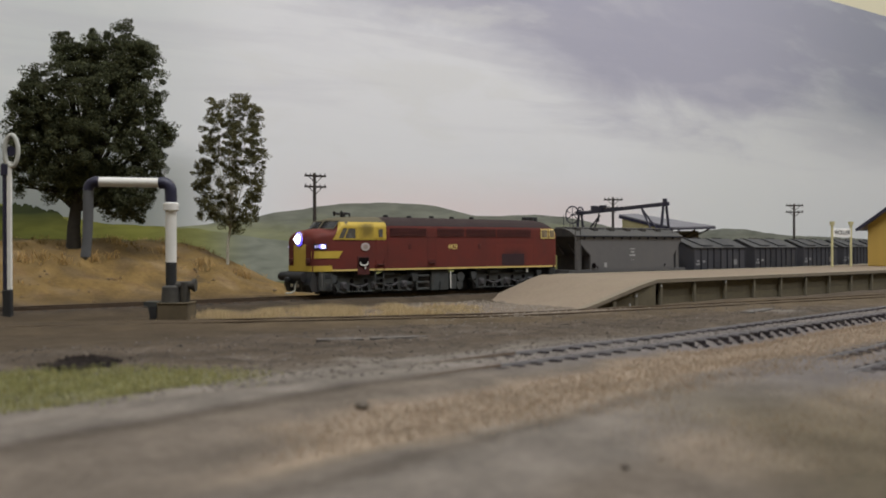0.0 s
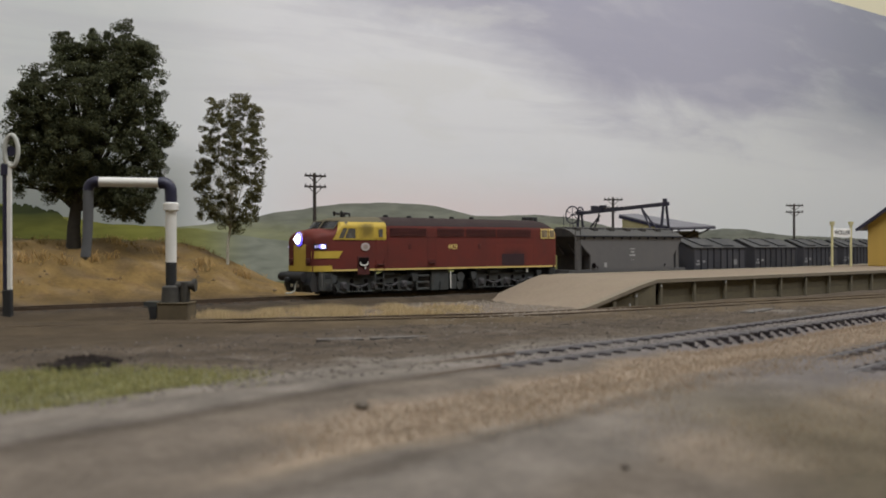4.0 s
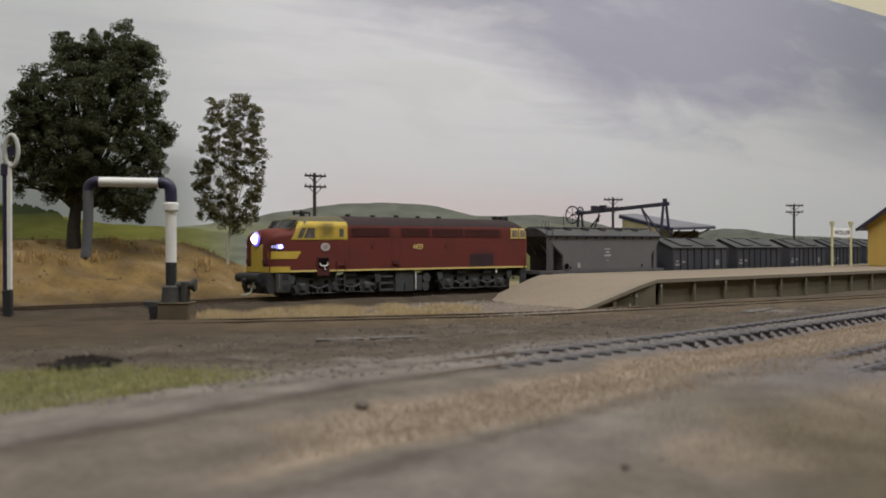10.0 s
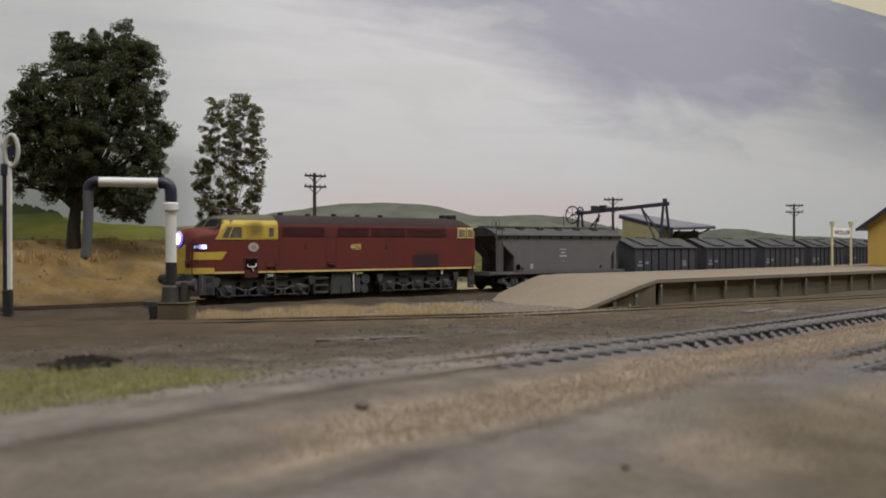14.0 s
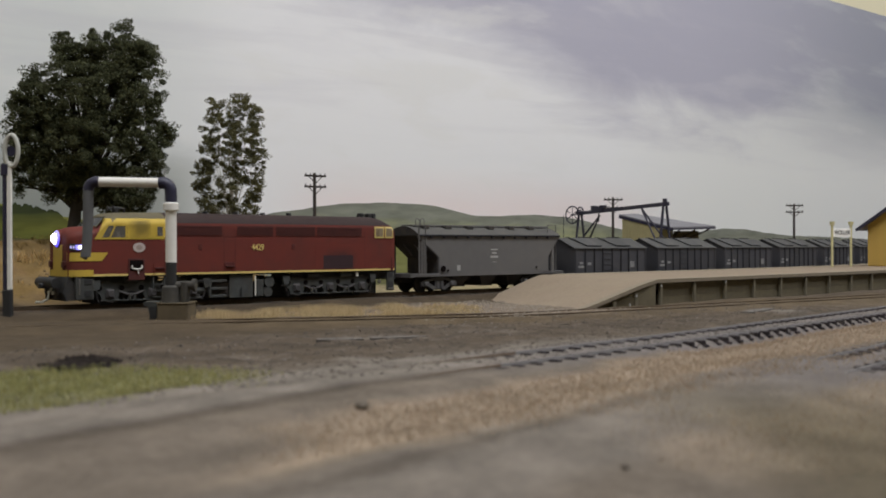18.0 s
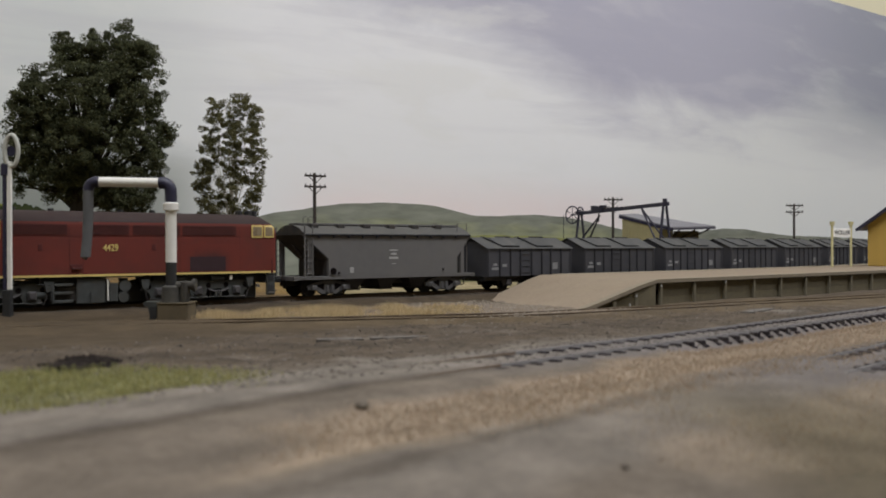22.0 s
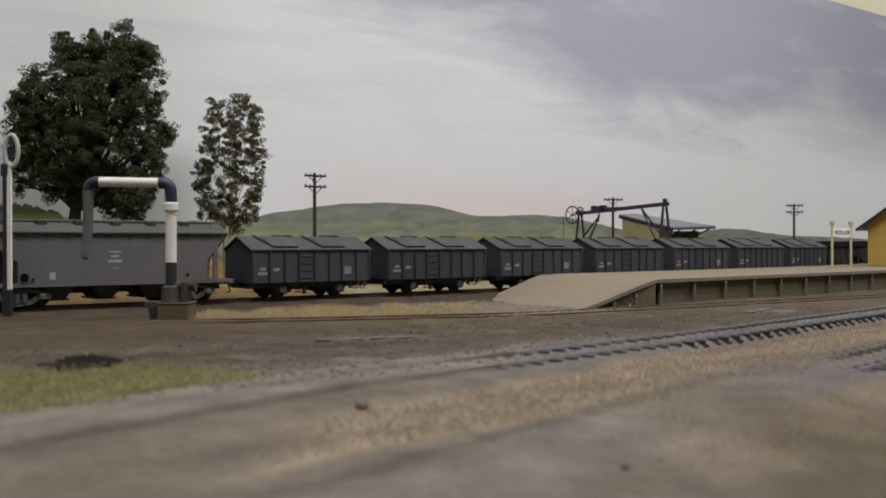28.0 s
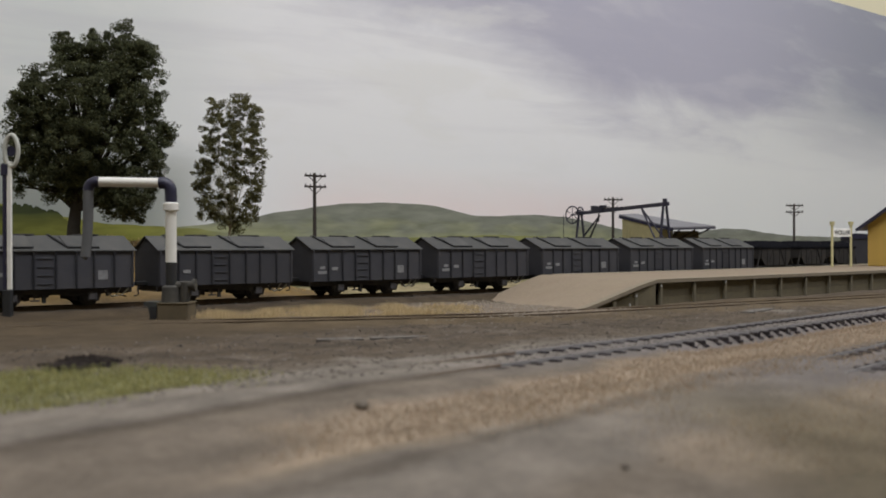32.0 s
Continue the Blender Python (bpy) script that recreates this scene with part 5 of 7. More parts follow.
            for x in (-2.62, 2.62):
                part("sandbox", Geo().prism([(x - .20, 1.12), (x + .20, 1.12), (x + .16, .72), (x - .10, .66)], sd * 1.28 - .10, sd * 1.28 + .10), FRAME, bg)
                part("sand_hose", Geo().tube([(x, sd * 1.30, .70), (x * .97, sd * 1.26, .35), (x * .93, sd * 1.2, .10)], .03, 6), GEAR, bg)
            part("brake_rod", Geo().tube([(-2.3, sd * 1.30, .24), (-.9, sd * 1.31, .20), (.9, sd * 1.31, .22), (2.3, sd * 1.30, .20)], .03, 6), FRAME, bg)
    return ob


loco()


# ---- bogie grain hopper ----
def bogie_two_axle(parent, c, mat=None):
    mat = mat or BOGIE
    bg = part("bogie", Geo().box(-.2, .2, -1.0, 1.0, .42, .78, .05), WAGON_DARK, parent, at=(c, 0, 0))
    for x in (-.92, .92):
        wheelset(x, .45, bg, WAGON_DARK)
    for sd in (-1, 1):
        g = Geo().prism([(-1.30, .58), (-1.05, .70), (-.45, .82), (.45, .82), (1.05, .70), (1.30, .58), (1.24, .38), (.82, .36), (.42, .15), (-.42, .15), (-.82, .36), (-1.24, .38)], sd * 1.2 - .07, sd * 1.2 + .07)
        fr = part("side_frame", g, mat, bg, "cast grey bogie side frame")
        # black triangles on the solid frame paint its shaded openings
        for sx in (-1, 1):
            part("frame_opening", Geo().prism([(sx * .32, .70), (sx * .78, .60), (sx * .34, .34)], sd * 1.275 - .006, sd * 1.275 + .006), RECESS, fr, "black patch for a shaded opening in the cast frame")
        part("spring", Geo().tube([(-.14, sd * 1.29, .26), (-.14, sd * 1.29, .60)], .09, 8).tube([(.14, sd * 1.29, .26), (.14, sd * 1.29, .60)], .09, 8), mat, bg)
        for x in (-.92, .92):
            part("axlebox", Geo().box(x - .15, x + .15, sd * 1.29 - .1, sd * 1.29 + .1, .34, .60, .05), mat, bg)
    return bg


def hopper():
    s0 = 13.0
    ob = vehicle("grain_hopper_wagon", s0, "grey bogie grain hopper wagon with sloping ends and roof walkway", "hopper wagon")
    L = 5.42          # half length of the tub at its eaves
    hw = 1.44
    # tub: sides upright, end sheets sloping
    g = Geo()
    prof = [(-5.45, 3.18), (5.62, 3.18), (4.62, 1.95), (4.62, 1.02), (-3.92, 1.02), (-3.92, 1.95)]
    g.prism(prof, -hw, hw)
    tub = part("tub", g, HOPPER, ob, "grey hopper body with faded lettering")
    # roof of bent sheets
    g = Geo()
    out = [(-hw - .05, 3.17), (-hw - .01, 3.24), (-1.0, 3.50), (-.6, 3.64), (-.3, 3.69), (.3, 3.69), (.6, 3.64), (1.0, 3.50), (hw + .01, 3.24), (hw + .05, 3.17)]
    g.prism(out, -L + .05, L + .2, "x")
    part("roof", g, HOPPER_ROOF, ob, "sloping dark grey hopper roof", smooth=15)
    # dark plate paints the shade on the roof's end face
    part("roof_end", Geo().prism([(y * .985, 3.17 + (z - 3.17) * .985) for y, z in out], -L + .03, -L + .06, "x"), WAGON_DARK, ob, "roof end plate coloured dark for shade")
    part("eave_rail", Geo().box(-L + .1, L + .15, -hw - .10, -hw + .02, 3.14, 3.22, .02).box(-L + .1, L + .15, hw - .02, hw + .10, 3.15, 3.21, .02), WAGON_RIB, ob, "dark eave angle")
    for k in range(11):
        x = -L + .9 + k * (2 * L - 1.8) / 10
        for sd in (-1, 1):
            part("eave_bracket", Geo().box(x - .05, x + .05, sd * (hw + .05) - .05, sd * (hw + .05) + .05, 3.02, 3.15, .01), WAGON_RIB, ob)
    wk = part("roof_walkway", Geo().box(-L + .3, L + .1, -.50, .50, 3.70, 3.79, .01), HOPPER, ob, "grey roof walkway")
    for k in range(7):
        x = -L + .6 + k * 1.65
        part("walkway_bracket", Geo().box(x - .05, x + .05, -.42, .42, 3.55, 3.72), FRAME, wk)
    for k in range(6):
        x = -4.4 + k * 1.63
        for sd in (-1, 1):
            part("roof_hatch", Geo().box(x - .24, x + .24, sd * .68 - .22, sd * .68 + .22, 3.5, 3.76, .05), WAGON_DARK, ob, "dark roof loading hatch")
    for gx in (-L + .50, -L + .84):
        part("grab_hoop", Geo().tube([(gx, -.6, 3.60), (gx, -.6, 4.05), (gx + .06, -.6, 4.12), (gx + .20, -.6, 4.12), (gx + .26, -.6, 4.05), (gx + .26, -.6, 3.60)], .022, 6), HOPPER, ob)
    # frame and end platforms
    part("sill", Geo().box(-5.95, 5.95, -hw, -hw + .16, .88, 1.06, .02).box(-5.95, 5.95, hw - .16, hw, .88, 1.06, .02).box(-5.95, -5.75, -hw, hw, .86, 1.06).box(5.75, 5.95, -hw, hw, .86, 1.06).box(-5.9, -4.1, -hw, hw, .98, 1.03).box(4.2, 5.9, -hw, hw, .98, 1.03), HOPPER, ob)
    part("centre_sill", Geo().box(-5.8, 5.8, -.3, .3, .55, .95, .03), WAGON_DARK, ob)
    for sd in (-1, 1):
        for x in (-L + .32, -4.95, L - .32, 5.0):
            part("corner_post", Geo().box(x - .06, x + .06, sd * (hw - .08) - .06, sd * (hw - .08) + .06, 1.05, 3.05), HOPPER, ob)
        lad = part("ladder", Geo().box(-L + .06, -L + .11, sd * hw - .04, sd * hw + .04, 1.0, 3.6).box(-L + .52, -L + .57, sd * hw - .04, sd * hw + .04, 1.0, 3.6), HOPPER, ob)
        for k in range(7):
            part("rung", Geo().tube([(-L + .1, sd * hw, 1.2 + .3 * k), (-L + .53, sd * hw, 1.2 + .3 * k)], .022, 6), HOPPER, lad)
        part("end_grab", Geo().tube([(L - .5, sd * 1.1, 3.4), (L - .5, sd * 1.1, 3.85), (L + .2, sd * 1.1, 3.85), (L + .2, sd * 1.1, 1.05)], .03, 6), HOPPER, ob)
        # lettering blocks and small fittings
        for x0, x1, z0, z1 in ((-.08, .48, 2.34, 2.41), (.02, .38, 2.13, 2.23), (-.10, .50, 1.90, 2.02), (.05, .35, 1.64, 1.67)):
            part("lettering_bar", Geo().box(x0, x1, sd * (hw + .006) - .006, sd * (hw + .006) + .006, z0, z1), DECAL_WHITE, ob, "faded white lettering")
        part("data_panel", Geo().box(-2.62, -2.38, sd * (hw + .006) - .006, sd * (hw + .006) + .006, 1.2, 1.50), DECAL_WHITE, ob, "small pale data panel")
        part("handwheel", Geo().tube([(-3.65, sd * (hw + .02), 1.32), (-3.65, sd * (hw + .07), 1.32)], .17, 16), RECESS, ob)
        part("side_boss", Geo().tube([(-3.3, sd * (hw + .01), 1.22), (-3.3, sd * (hw + .05), 1.22)], .06, 10), RECESS, ob)
        part("side_lamp_iron", Geo().tube([(3.6, sd * (hw + .02), 1.3), (3.6, sd * (hw + .06), 1.3)], .06, 8), RECESS, ob)
    # dark sheets over both ends paint the shade under the roof overhang
    part("end_slope", Geo().prism([(-5.47, 3.16), (-3.95, 1.94), (-3.95, 1.04), (-4.0, 1.04), (-4.0, 1.92), (-5.53, 3.16)], -1.40, 1.40), WAGON_DARK, ob, "end slope sheet coloured dark for shade")
    part("end_slope", Geo().prism([(5.64, 3.16), (4.65, 1.94), (4.65, 1.04), (4.70, 1.04), (4.70, 1.92), (5.70, 3.16)], -1.40, 1.40), WAGON_DARK, ob, "end slope sheet coloured dark for shade")
    # end chute sheets
    for sx in (-1, 1):
        part("end_sheet_rib", Geo().beam((sx * 5.1, -.5, 2.95), (sx * 4.35, -.5, 2.05), .06, .10).beam((sx * 5.1, .5, 2.95), (sx * 4.35, .5, 2.05), .06, .10), HOPPER, ob)
        part("coupler", Geo().box(sx * 6.2 - .3, sx * 6.2 + .3, -.15, .15, .76, 1.0, .05), BLACK, ob)
        bogie_two_axle(ob, sx * 3.78)
        part("hand_brake", Geo().tube([(sx * 5.7, .9, 1.05), (sx * 5.7, .9, 2.0)], .04, 6), FRAME, ob)
    # discharge chutes
    for c in (-2.1, 0, 2.1):
        g = Geo()
        a, b = .78, .30
        g.add([(c - a, -1.2, 1.02), (c + a, -1.2, 1.02), (c + a, 1.2, 1.02), (c - a, 1.2, 1.02), (c - b, -.9, .34), (c + b, -.9, .34), (c + b, .9, .34), (c - b, .9, .34)],
              [(0, 1, 2, 3), (4, 7, 6, 5), (0, 4, 5, 1), (1, 5, 6, 2), (2, 6, 7, 3), (3, 7, 4, 0)])
        ch = part("discharge_chute", g, GEAR, ob, "tapered discharge chute")
        part("chute_gate", Geo().box(c - .45, c + .45, -.98, .98, .28, .36, .02), WAGON_DARK, ch)
    return ob


hopper()


# ---- four-wheel wheat wagons ----
CHALK = material("chalked_panel", (.215, .215, .22), .8, vary=.3, dirt=(.09, .09, .095), dirt_amount=.8, dirt_grain=2.5)


def wheat_wagon(s, chalked):
    ob = vehicle("wheat_wagon", s, "dark grey four-wheel wheat wagon with pitched roof" + (" and pale chalked panel" if chalked else " and hatches"), "goods wagon", "wheat wagons in the train")
    h, hw = 3.47, 1.42
    part("body", Geo().box(-h, h, -hw, hw, .78, 2.42, .02), WAGON, ob, "dark grey ribbed body")
    g = Geo().prism([(-hw, 2.40), (hw, 2.40), (0, 3.02)], -h, h, "x")
    part("end_gable", g, WAGON, ob)
    for sd in (-1, 1):
        g = Geo().add([(-h - .1, sd * (hw + .07), 2.40), (h + .1, sd * (hw + .07), 2.40), (h + .1, 0, 3.055), (-h - .1, 0, 3.055),
                       (-h - .1, sd * (hw + .07), 2.44), (h + .1, sd * (hw + .07), 2.44), (h + .1, 0, 3.10), (-h - .1, 0, 3.10)],
                      [(0, 1, 2, 3), (4, 7, 6, 5), (0, 4, 5, 1), (1, 5, 6, 2), (3, 2, 6, 7), (0, 3, 7, 4)])
        rf = part("roof", g, WAGON_ROOF, ob, "weathered grey pitched roof")
        for c in (-1.45, 1.35):
            def rp(x, t, up):
                return (x, sd * (hw + .07) * (1 - t), 2.44 + .66 * t + up)
            g = Geo()
            x0, x1, t0, t1 = c - .75, c + .6, .14, .95
            pts = [rp(x0, t0, .01), rp(x1, t0, .01), rp(x1, t1, .01), rp(x0, t1, .01)]
            g.add([(p[0], p[1], p[2]) for p in pts] + [(p[0], p[1], p[2] + .025) for p in pts], [(0, 1, 2, 3), (4, 7, 6, 5), (0, 4, 5, 1), (1, 5, 6, 2), (2, 6, 7, 3), (3, 7, 4, 0)])
            ht = part("roof_hatch", g, WAGON_ROOF, ob)
            part("hatch_rail", Geo().tube([rp(x0 - .45, t1, .06), rp(x0, t0 - .02, .06), rp(x1, t0 - .02, .06)], .05, 6), BLACK, ht, "dark hatch drip rail")
            part("hatch_hinge", Geo().tube([rp(c - .1, .97, .05), rp(c + 1.0, .97, .05)], .04, 6), WAGON_DARK, ht)
        # side ribs, door, lettering
        # inner ribs coloured near-black to draw their shadow lines
        for k, x in enumerate((-h + .06, -2.52, -1.66, -.86, .05, .92, 1.68, 2.58, h - .06)):
            part("rib", Geo().box(x - .035, x + .035, sd * (hw + .03) - .04, sd * (hw + .03) + .04, .80, 2.40, .01), WAGON_RIB if abs(x) < 3 else WAGON, ob)
        for k in range(4):
            part("door_step", Geo().box(-.72, -.1, sd * (hw + .018) - .018, sd * (hw + .018) + .018, 1.0 + .36 * k, 1.045 + .36 * k, .01), WAGON, ob)
        for x0, x1, z0, z1 in ((-3.15, -2.62, 1.18, 1.33), (-3.02, -2.72, 1.42, 1.56), (-2.3, -1.95, 1.36, 1.52)):
            part("lettering_bar", Geo().box(x0, x1, sd * (hw + .008) - .006, sd * (hw + .008) + .006, z0, z1), DECAL, ob, "faded white lettering")
        if chalked:
            part("chalk_panel", Geo().box(1.86, 2.28, sd * (hw + .008) - .006, sd * (hw + .008) + .006, 1.16, 1.56), CHALK, ob, "pale chalked panel")
        part("solebar", Geo().box(-h, h, sd * 1.1 - .08, sd * 1.1 + .08, .56, .80, .02), WAGON_DARK, ob)
        for x in (-1.68, 1.68):
            g = Geo().prism([(x - .52, .80), (x + .52, .80), (x + .30, .22), (x - .30, .22)], sd * 1.10 - .05, sd * 1.10 + .05)
            wi = part("axle_guard", g, GEAR, ob)
            part("axlebox", Geo().box(x - .20, x + .20, sd * 1.20 - .12, sd * 1.20 + .12, .26, .62, .05), GEAR, wi)
            part("leaf_spring", Geo().box(x - .55, x + .55, sd * 1.14 - .05, sd * 1.14 + .05, .66, .74, .01), WAGON_DARK, wi)
        part("brake_block", Geo().prism([(-1.0, .78), (-.05, .78), (-.15, .42), (-.85, .42)], sd * .85 - .2, sd * .85 + .2), WAGON_DARK, ob)
        part("end_lever", Geo().tube([(2.25, sd * 1.18, .68), (2.55, sd * 1.2, .40), (3.0, sd * 1.2, .46), (3.3, sd * 1.18, .74)], .04, 6).tube([(2.72, sd * 1.2, .42), (2.95, sd * 1.18, .76)], .03, 6), RINGGREY, ob, "pale worn brake lever guard")
        part("lever_post", Geo().box(2.28, 2.40, sd * 1.2 - .05, sd * 1.2 + .05, .42, .78, .02), GEAR, ob)
        part("brake_lever", Geo().beam((-.6, sd * 1.2, .62), (1.6, sd * 1.2, .45), .04, .06).box(-.45, -.3, sd * 1.15 - .06, sd * 1.15 + .06, .2, .6), WAGON_DARK, ob)
        part("footstep", Geo().box(-.95, -.6, sd * 1.25 - .06, sd * 1.25 + .06, .28, .34).beam((-.78, sd * 1.2, .3), (-.78, sd * 1.2, .8), .05, .05), WAGON_DARK, ob)
    for x in (-1.68, 1.68):
        wheelset(x, .43, ob, WAGON_DARK)
        part("axle_keep", Geo().box(x - .5, x + .5, -.62, .62, .22, .30, .02), WAGON_DARK, ob)
        part("brake_gear", Geo().box(x + (.55 if x < 0 else -.75), x + (.75 if x < 0 else -.55), -.8, .8, .28, .58, .02), WAGON_DARK, ob)
    part("floor_frame", Geo().box(-h + .1, h - .1, -1.0, 1.0, .52, .78, .02), BLACK, ob)
    for sx in (-1, 1):
        part("coupler", Geo().box(sx * (h + .28) - .3, sx * (h + .28) + .3, -.12, .12, .78, 1.0, .04), BLACK, ob)
        part("brake_hose", Geo().tube([(sx * (h + .05), .5, .85), (sx * (h + .22), .5, .6), (sx * (h + .2), .5, .35), (sx * (h + .4), .5, .3)], .035, 6), WAGON_DARK, ob)
    return ob


for k in range(7):
    wheat_wagon(23.42 + 8.12 * k, k % 2 == 0)


# ---- open coal hoppers and a van at the tail ----
def coal_wagon(s):
    ob = vehicle("coal_hopper_wagon", s, "black four-wheel coal hopper wagon with sloping ends and a full load", "hopper wagon", "coal hoppers in the train")
    h, hw = 2.35, 1.36
    g = Geo().prism([(-h, 2.45), (h, 2.45), (h, 1.55), (h - .5, 1.0), (-h + .5, 1.0), (-h, 1.55)], -hw, hw)
    part("tub", g, COAL_TUB, ob, "dark hopper tub")
    part("top_rim", Geo().box(-h - .06, h + .06, -hw - .06, hw + .06, 2.30, 2.50, .03), COAL, ob)
    rng = random.Random(int(s * 10))

    def heap(u, v):
        e = min(u, 1 - u, v, 1 - v)
        return (-h + 2 * h * u, -hw + 2 * hw * v, 2.42 + .50 * min(1, e * 5) ** .6 + rng.uniform(-.05, .05))
    part("coal_load", Geo().grid(26, 14, heap), COAL, ob, "heaped black coal")
    for sd in (-1, 1):
        part("sill", Geo().box(-3.0, 3.0, sd * 1.2 - .08, sd * 1.2 + .08, .75, .98, .02), COAL_TUB, ob)
        for sx in (-1, 1):
            part("end_strut", Geo().beam((sx * 2.9, sd * 1.25, .95), (sx * 2.25, sd * 1.25, 2.35), .09, .09).beam((sx * 1.4, sd * 1.37, 1.0), (sx * .6, sd * 1.39, 2.3), .07, .05), COAL_TUB, ob)
        for x in (-1.5, -.5, .5, 1.5):
            part("rib", Geo().box(x - .04, x + .04, sd * (hw + .02) - .03, sd * (hw + .02) + .03, 1.02, 2.28), COAL_TUB, ob)
    for sx in (-1, 1):
        part("headstock", Geo().box(sx * 3.0 - .08, sx * 3.0 + .08, -1.25, 1.25, .72, .98, .02), COAL_TUB, ob)
        part("coupler", Geo().box(sx * 3.25 - .3, sx * 3.25 + .3, -.12, .12, .78, 1.0, .04), BLACK, ob)
        wheelset(sx * 1.5, .43, ob, COAL_TUB)
        for sd in (-1, 1):
            part("axlebox", Geo().box(sx * 1.5 - .2, sx * 1.5 + .2, sd * 1.12 - .1, sd * 1.12 + .1, .3, .76, .04), FRAME, ob)
    return ob


for k in range(3):
    coal_wagon(79.4 + 6.7 * k)


def goods_van(s):
    ob = vehicle("goods_van", s, "dark blue-grey bogie van with curved roof at the train's tail", "goods van")
    h, hw = 5.0, 1.4
    part("body", Geo().box(-h, h, -hw, hw, .85, 3.2, .03), WAGON, ob)
    n = 10
    out = [(-hw - .08, 3.18)] + [((hw + .08) * math.cos(math.pi - math.pi * k / n), 3.2 + .5 * math.sin(math.pi * k / n)) for k in range(n + 1)] + [(hw + .08, 3.18)]
    part("roof", Geo().prism(out, -h - .1, h + .1, "x"), BLUEBLACK, ob, smooth=35)
    for sd in (-1, 1):
        for k in range(9):
            x = -h + .1 + k * (2 * h - .2) / 8
            part("rib", Geo().box(x - .05, x + .05, sd * (hw + .03) - .04, sd * (hw + .03) + .04, .85, 3.15), WAGON, ob)
        part("sill", Geo().box(-h, h, sd * 1.2 - .08, sd * 1.2 + .08, .7, .88), WAGON_DARK, ob)
    for sx in (-1, 1):
        bogie_two_axle(ob, sx * 3.4, WAGON_DARK)
        part("coupler", Geo().box(sx * (h + .28) - .3, sx * (h + .28) + .3, -.12, .12, .78, 1.0, .04), BLACK, ob)
    return ob


goods_van(104.2)


# ---- lineside things ----
def water_column():
    x0, y0 = -10.76, 39.6
    ob = thing("water_column", put((x0, y0, -.32), 0), "black and white railway water column with a swinging jib and grey hose", "water column")
    part("base_block", Geo().box(-.42, .80, -.55, .75, -.25, .68, .05), BASEBLOCK, ob, "weathered concrete base")
    part("drain_box", Geo().prism([(-.98, .74), (-.4, .74), (-.4, -.1), (-.68, -.1), (-.82, .55), (-.98, .6)], -.4, .5), FRAME, ob)
    # black plate painted as the shaded mouth of the drain
    part("drain_opening", Geo().box(-.74, -.45, -.43, -.39, .0, .56), BLACK, ob)
    part("foot_plate", Geo().box(-.46, .84, -.58, .78, .67, .70, .01), BASEBLOCK, ob, "thin stone plate under the column")
    part("foot", Geo().tube([(0, 0, .7), (0, 0, .8), (0, 0, 1.3), (0, 0, 1.38)], [.40, .38, .36, .26], 16), CAST, ob, smooth=40)
    part("valve", Geo().tube([(.55, 0, .72), (.55, 0, 1.5)], .2, 12).tube([(.2, 0, 1.35), (.85, 0, 1.38)], .17, 12).tube([(.85, 0, 1.38), (.98, 0, 1.38)], .26, 14), CAST, ob, "dark iron valve housing", smooth=40)
    part("lower_pipe", Geo().tube([(0, 0, 1.3), (0, 0, 2.28)], .215, 18), BLACK, ob, "black painted lower pipe", smooth=40)
    part("upper_pipe", Geo().tube([(0, 0, 2.28), (0, 0, 4.36)], .215, 18), WHITE, ob, "white painted upper pipe", smooth=40)
    part("collar", Geo().tube([(0, 0, 4.31), (0, 0, 4.35), (0, 0, 4.61), (0, 0, 4.65)], [.25, .30, .30, .25], 18), WHITE, ob, smooth=40)
    arc = [(-.33 + .33 * math.cos(a), 0, 5.095 + .33 * math.sin(a)) for a in [radians(10 * k) for k in range(10)]]
    part("elbow", Geo().tube([(0, 0, 4.6)] + arc + [(-.45, 0, 5.425)], .235, 16), BLUEBLACK, ob, "blue-black elbow", smooth=40)
    jx = -2.82
    part("jib", Geo().tube([(-.4, 0, 5.425), (jx, 0, 5.48)], .19, 16), WHITE, ob, "white horizontal jib pipe", smooth=40)
    arc = [(jx - .1 - .35 * math.sin(a), 0, 5.14 + .35 * math.cos(a)) for a in [radians(10 * k) for k in range(10)]]
    part("jib_end", Geo().tube([(jx, 0, 5.485)] + arc, .21, 14), BLUEBLACK, ob, smooth=40)
    part("hose", Geo().tube([(jx - .45, 0, 5.2), (jx - .46, .02, 4.2), (jx - .5, .0, 3.2), (jx - .56, -.03, 2.5), (jx - .5, -.03, 2.47)], [.2, .2, .19, .20, .1], 14), PIPE_GREY, ob, "hanging grey leather hose", smooth=40)
    return ob


water_column()


def signal_post():
    x0, y0, k = -17.61, 40.6, .962
    ob = thing("signal_post", put((x0, y0, -.289), 0), "white signal post with black foot and a white ring on top", "signal post")
    part("foot", Geo().box(-.23, .115, -.145, .145, -.15, 1.15, .03), BLACK, ob, "black painted foot")
    part("post", Geo().box(-.06, .115, -.075, .075, 1.15, 6.35, .02), WHITE, ob, "white painted post")
    # separate dark strip puts the post's shaded side into colour
    part("post_side", Geo().box(-.23, -.075, -.085, .085, 1.15, 6.06, .02), BLUEBLACK, ob, "blue-black strip standing for the post's shaded side")
    g = Geo()
    ring = [(k * (.12 + .28 * math.cos(a)), 0, k * (7.05 + .66 * math.sin(a))) for a in [2 * math.pi * q / 28 for q in range(29)]]
    g.tube(ring, .096, 8, False)
    part("ring", g, RINGGREY, ob, "dull white ring", smooth=50)
    part("ring_backing", Geo().tube([(.05, .05, 6.78), (.05, .12, 6.78)], .21, 18), BLUEBLACK, ob)
    part("lamp_bracket", Geo().box(-.29, .0, -.115, .115, 5.77, 6.25, .03), BLUEBLACK, ob)
    return ob


signal_post()


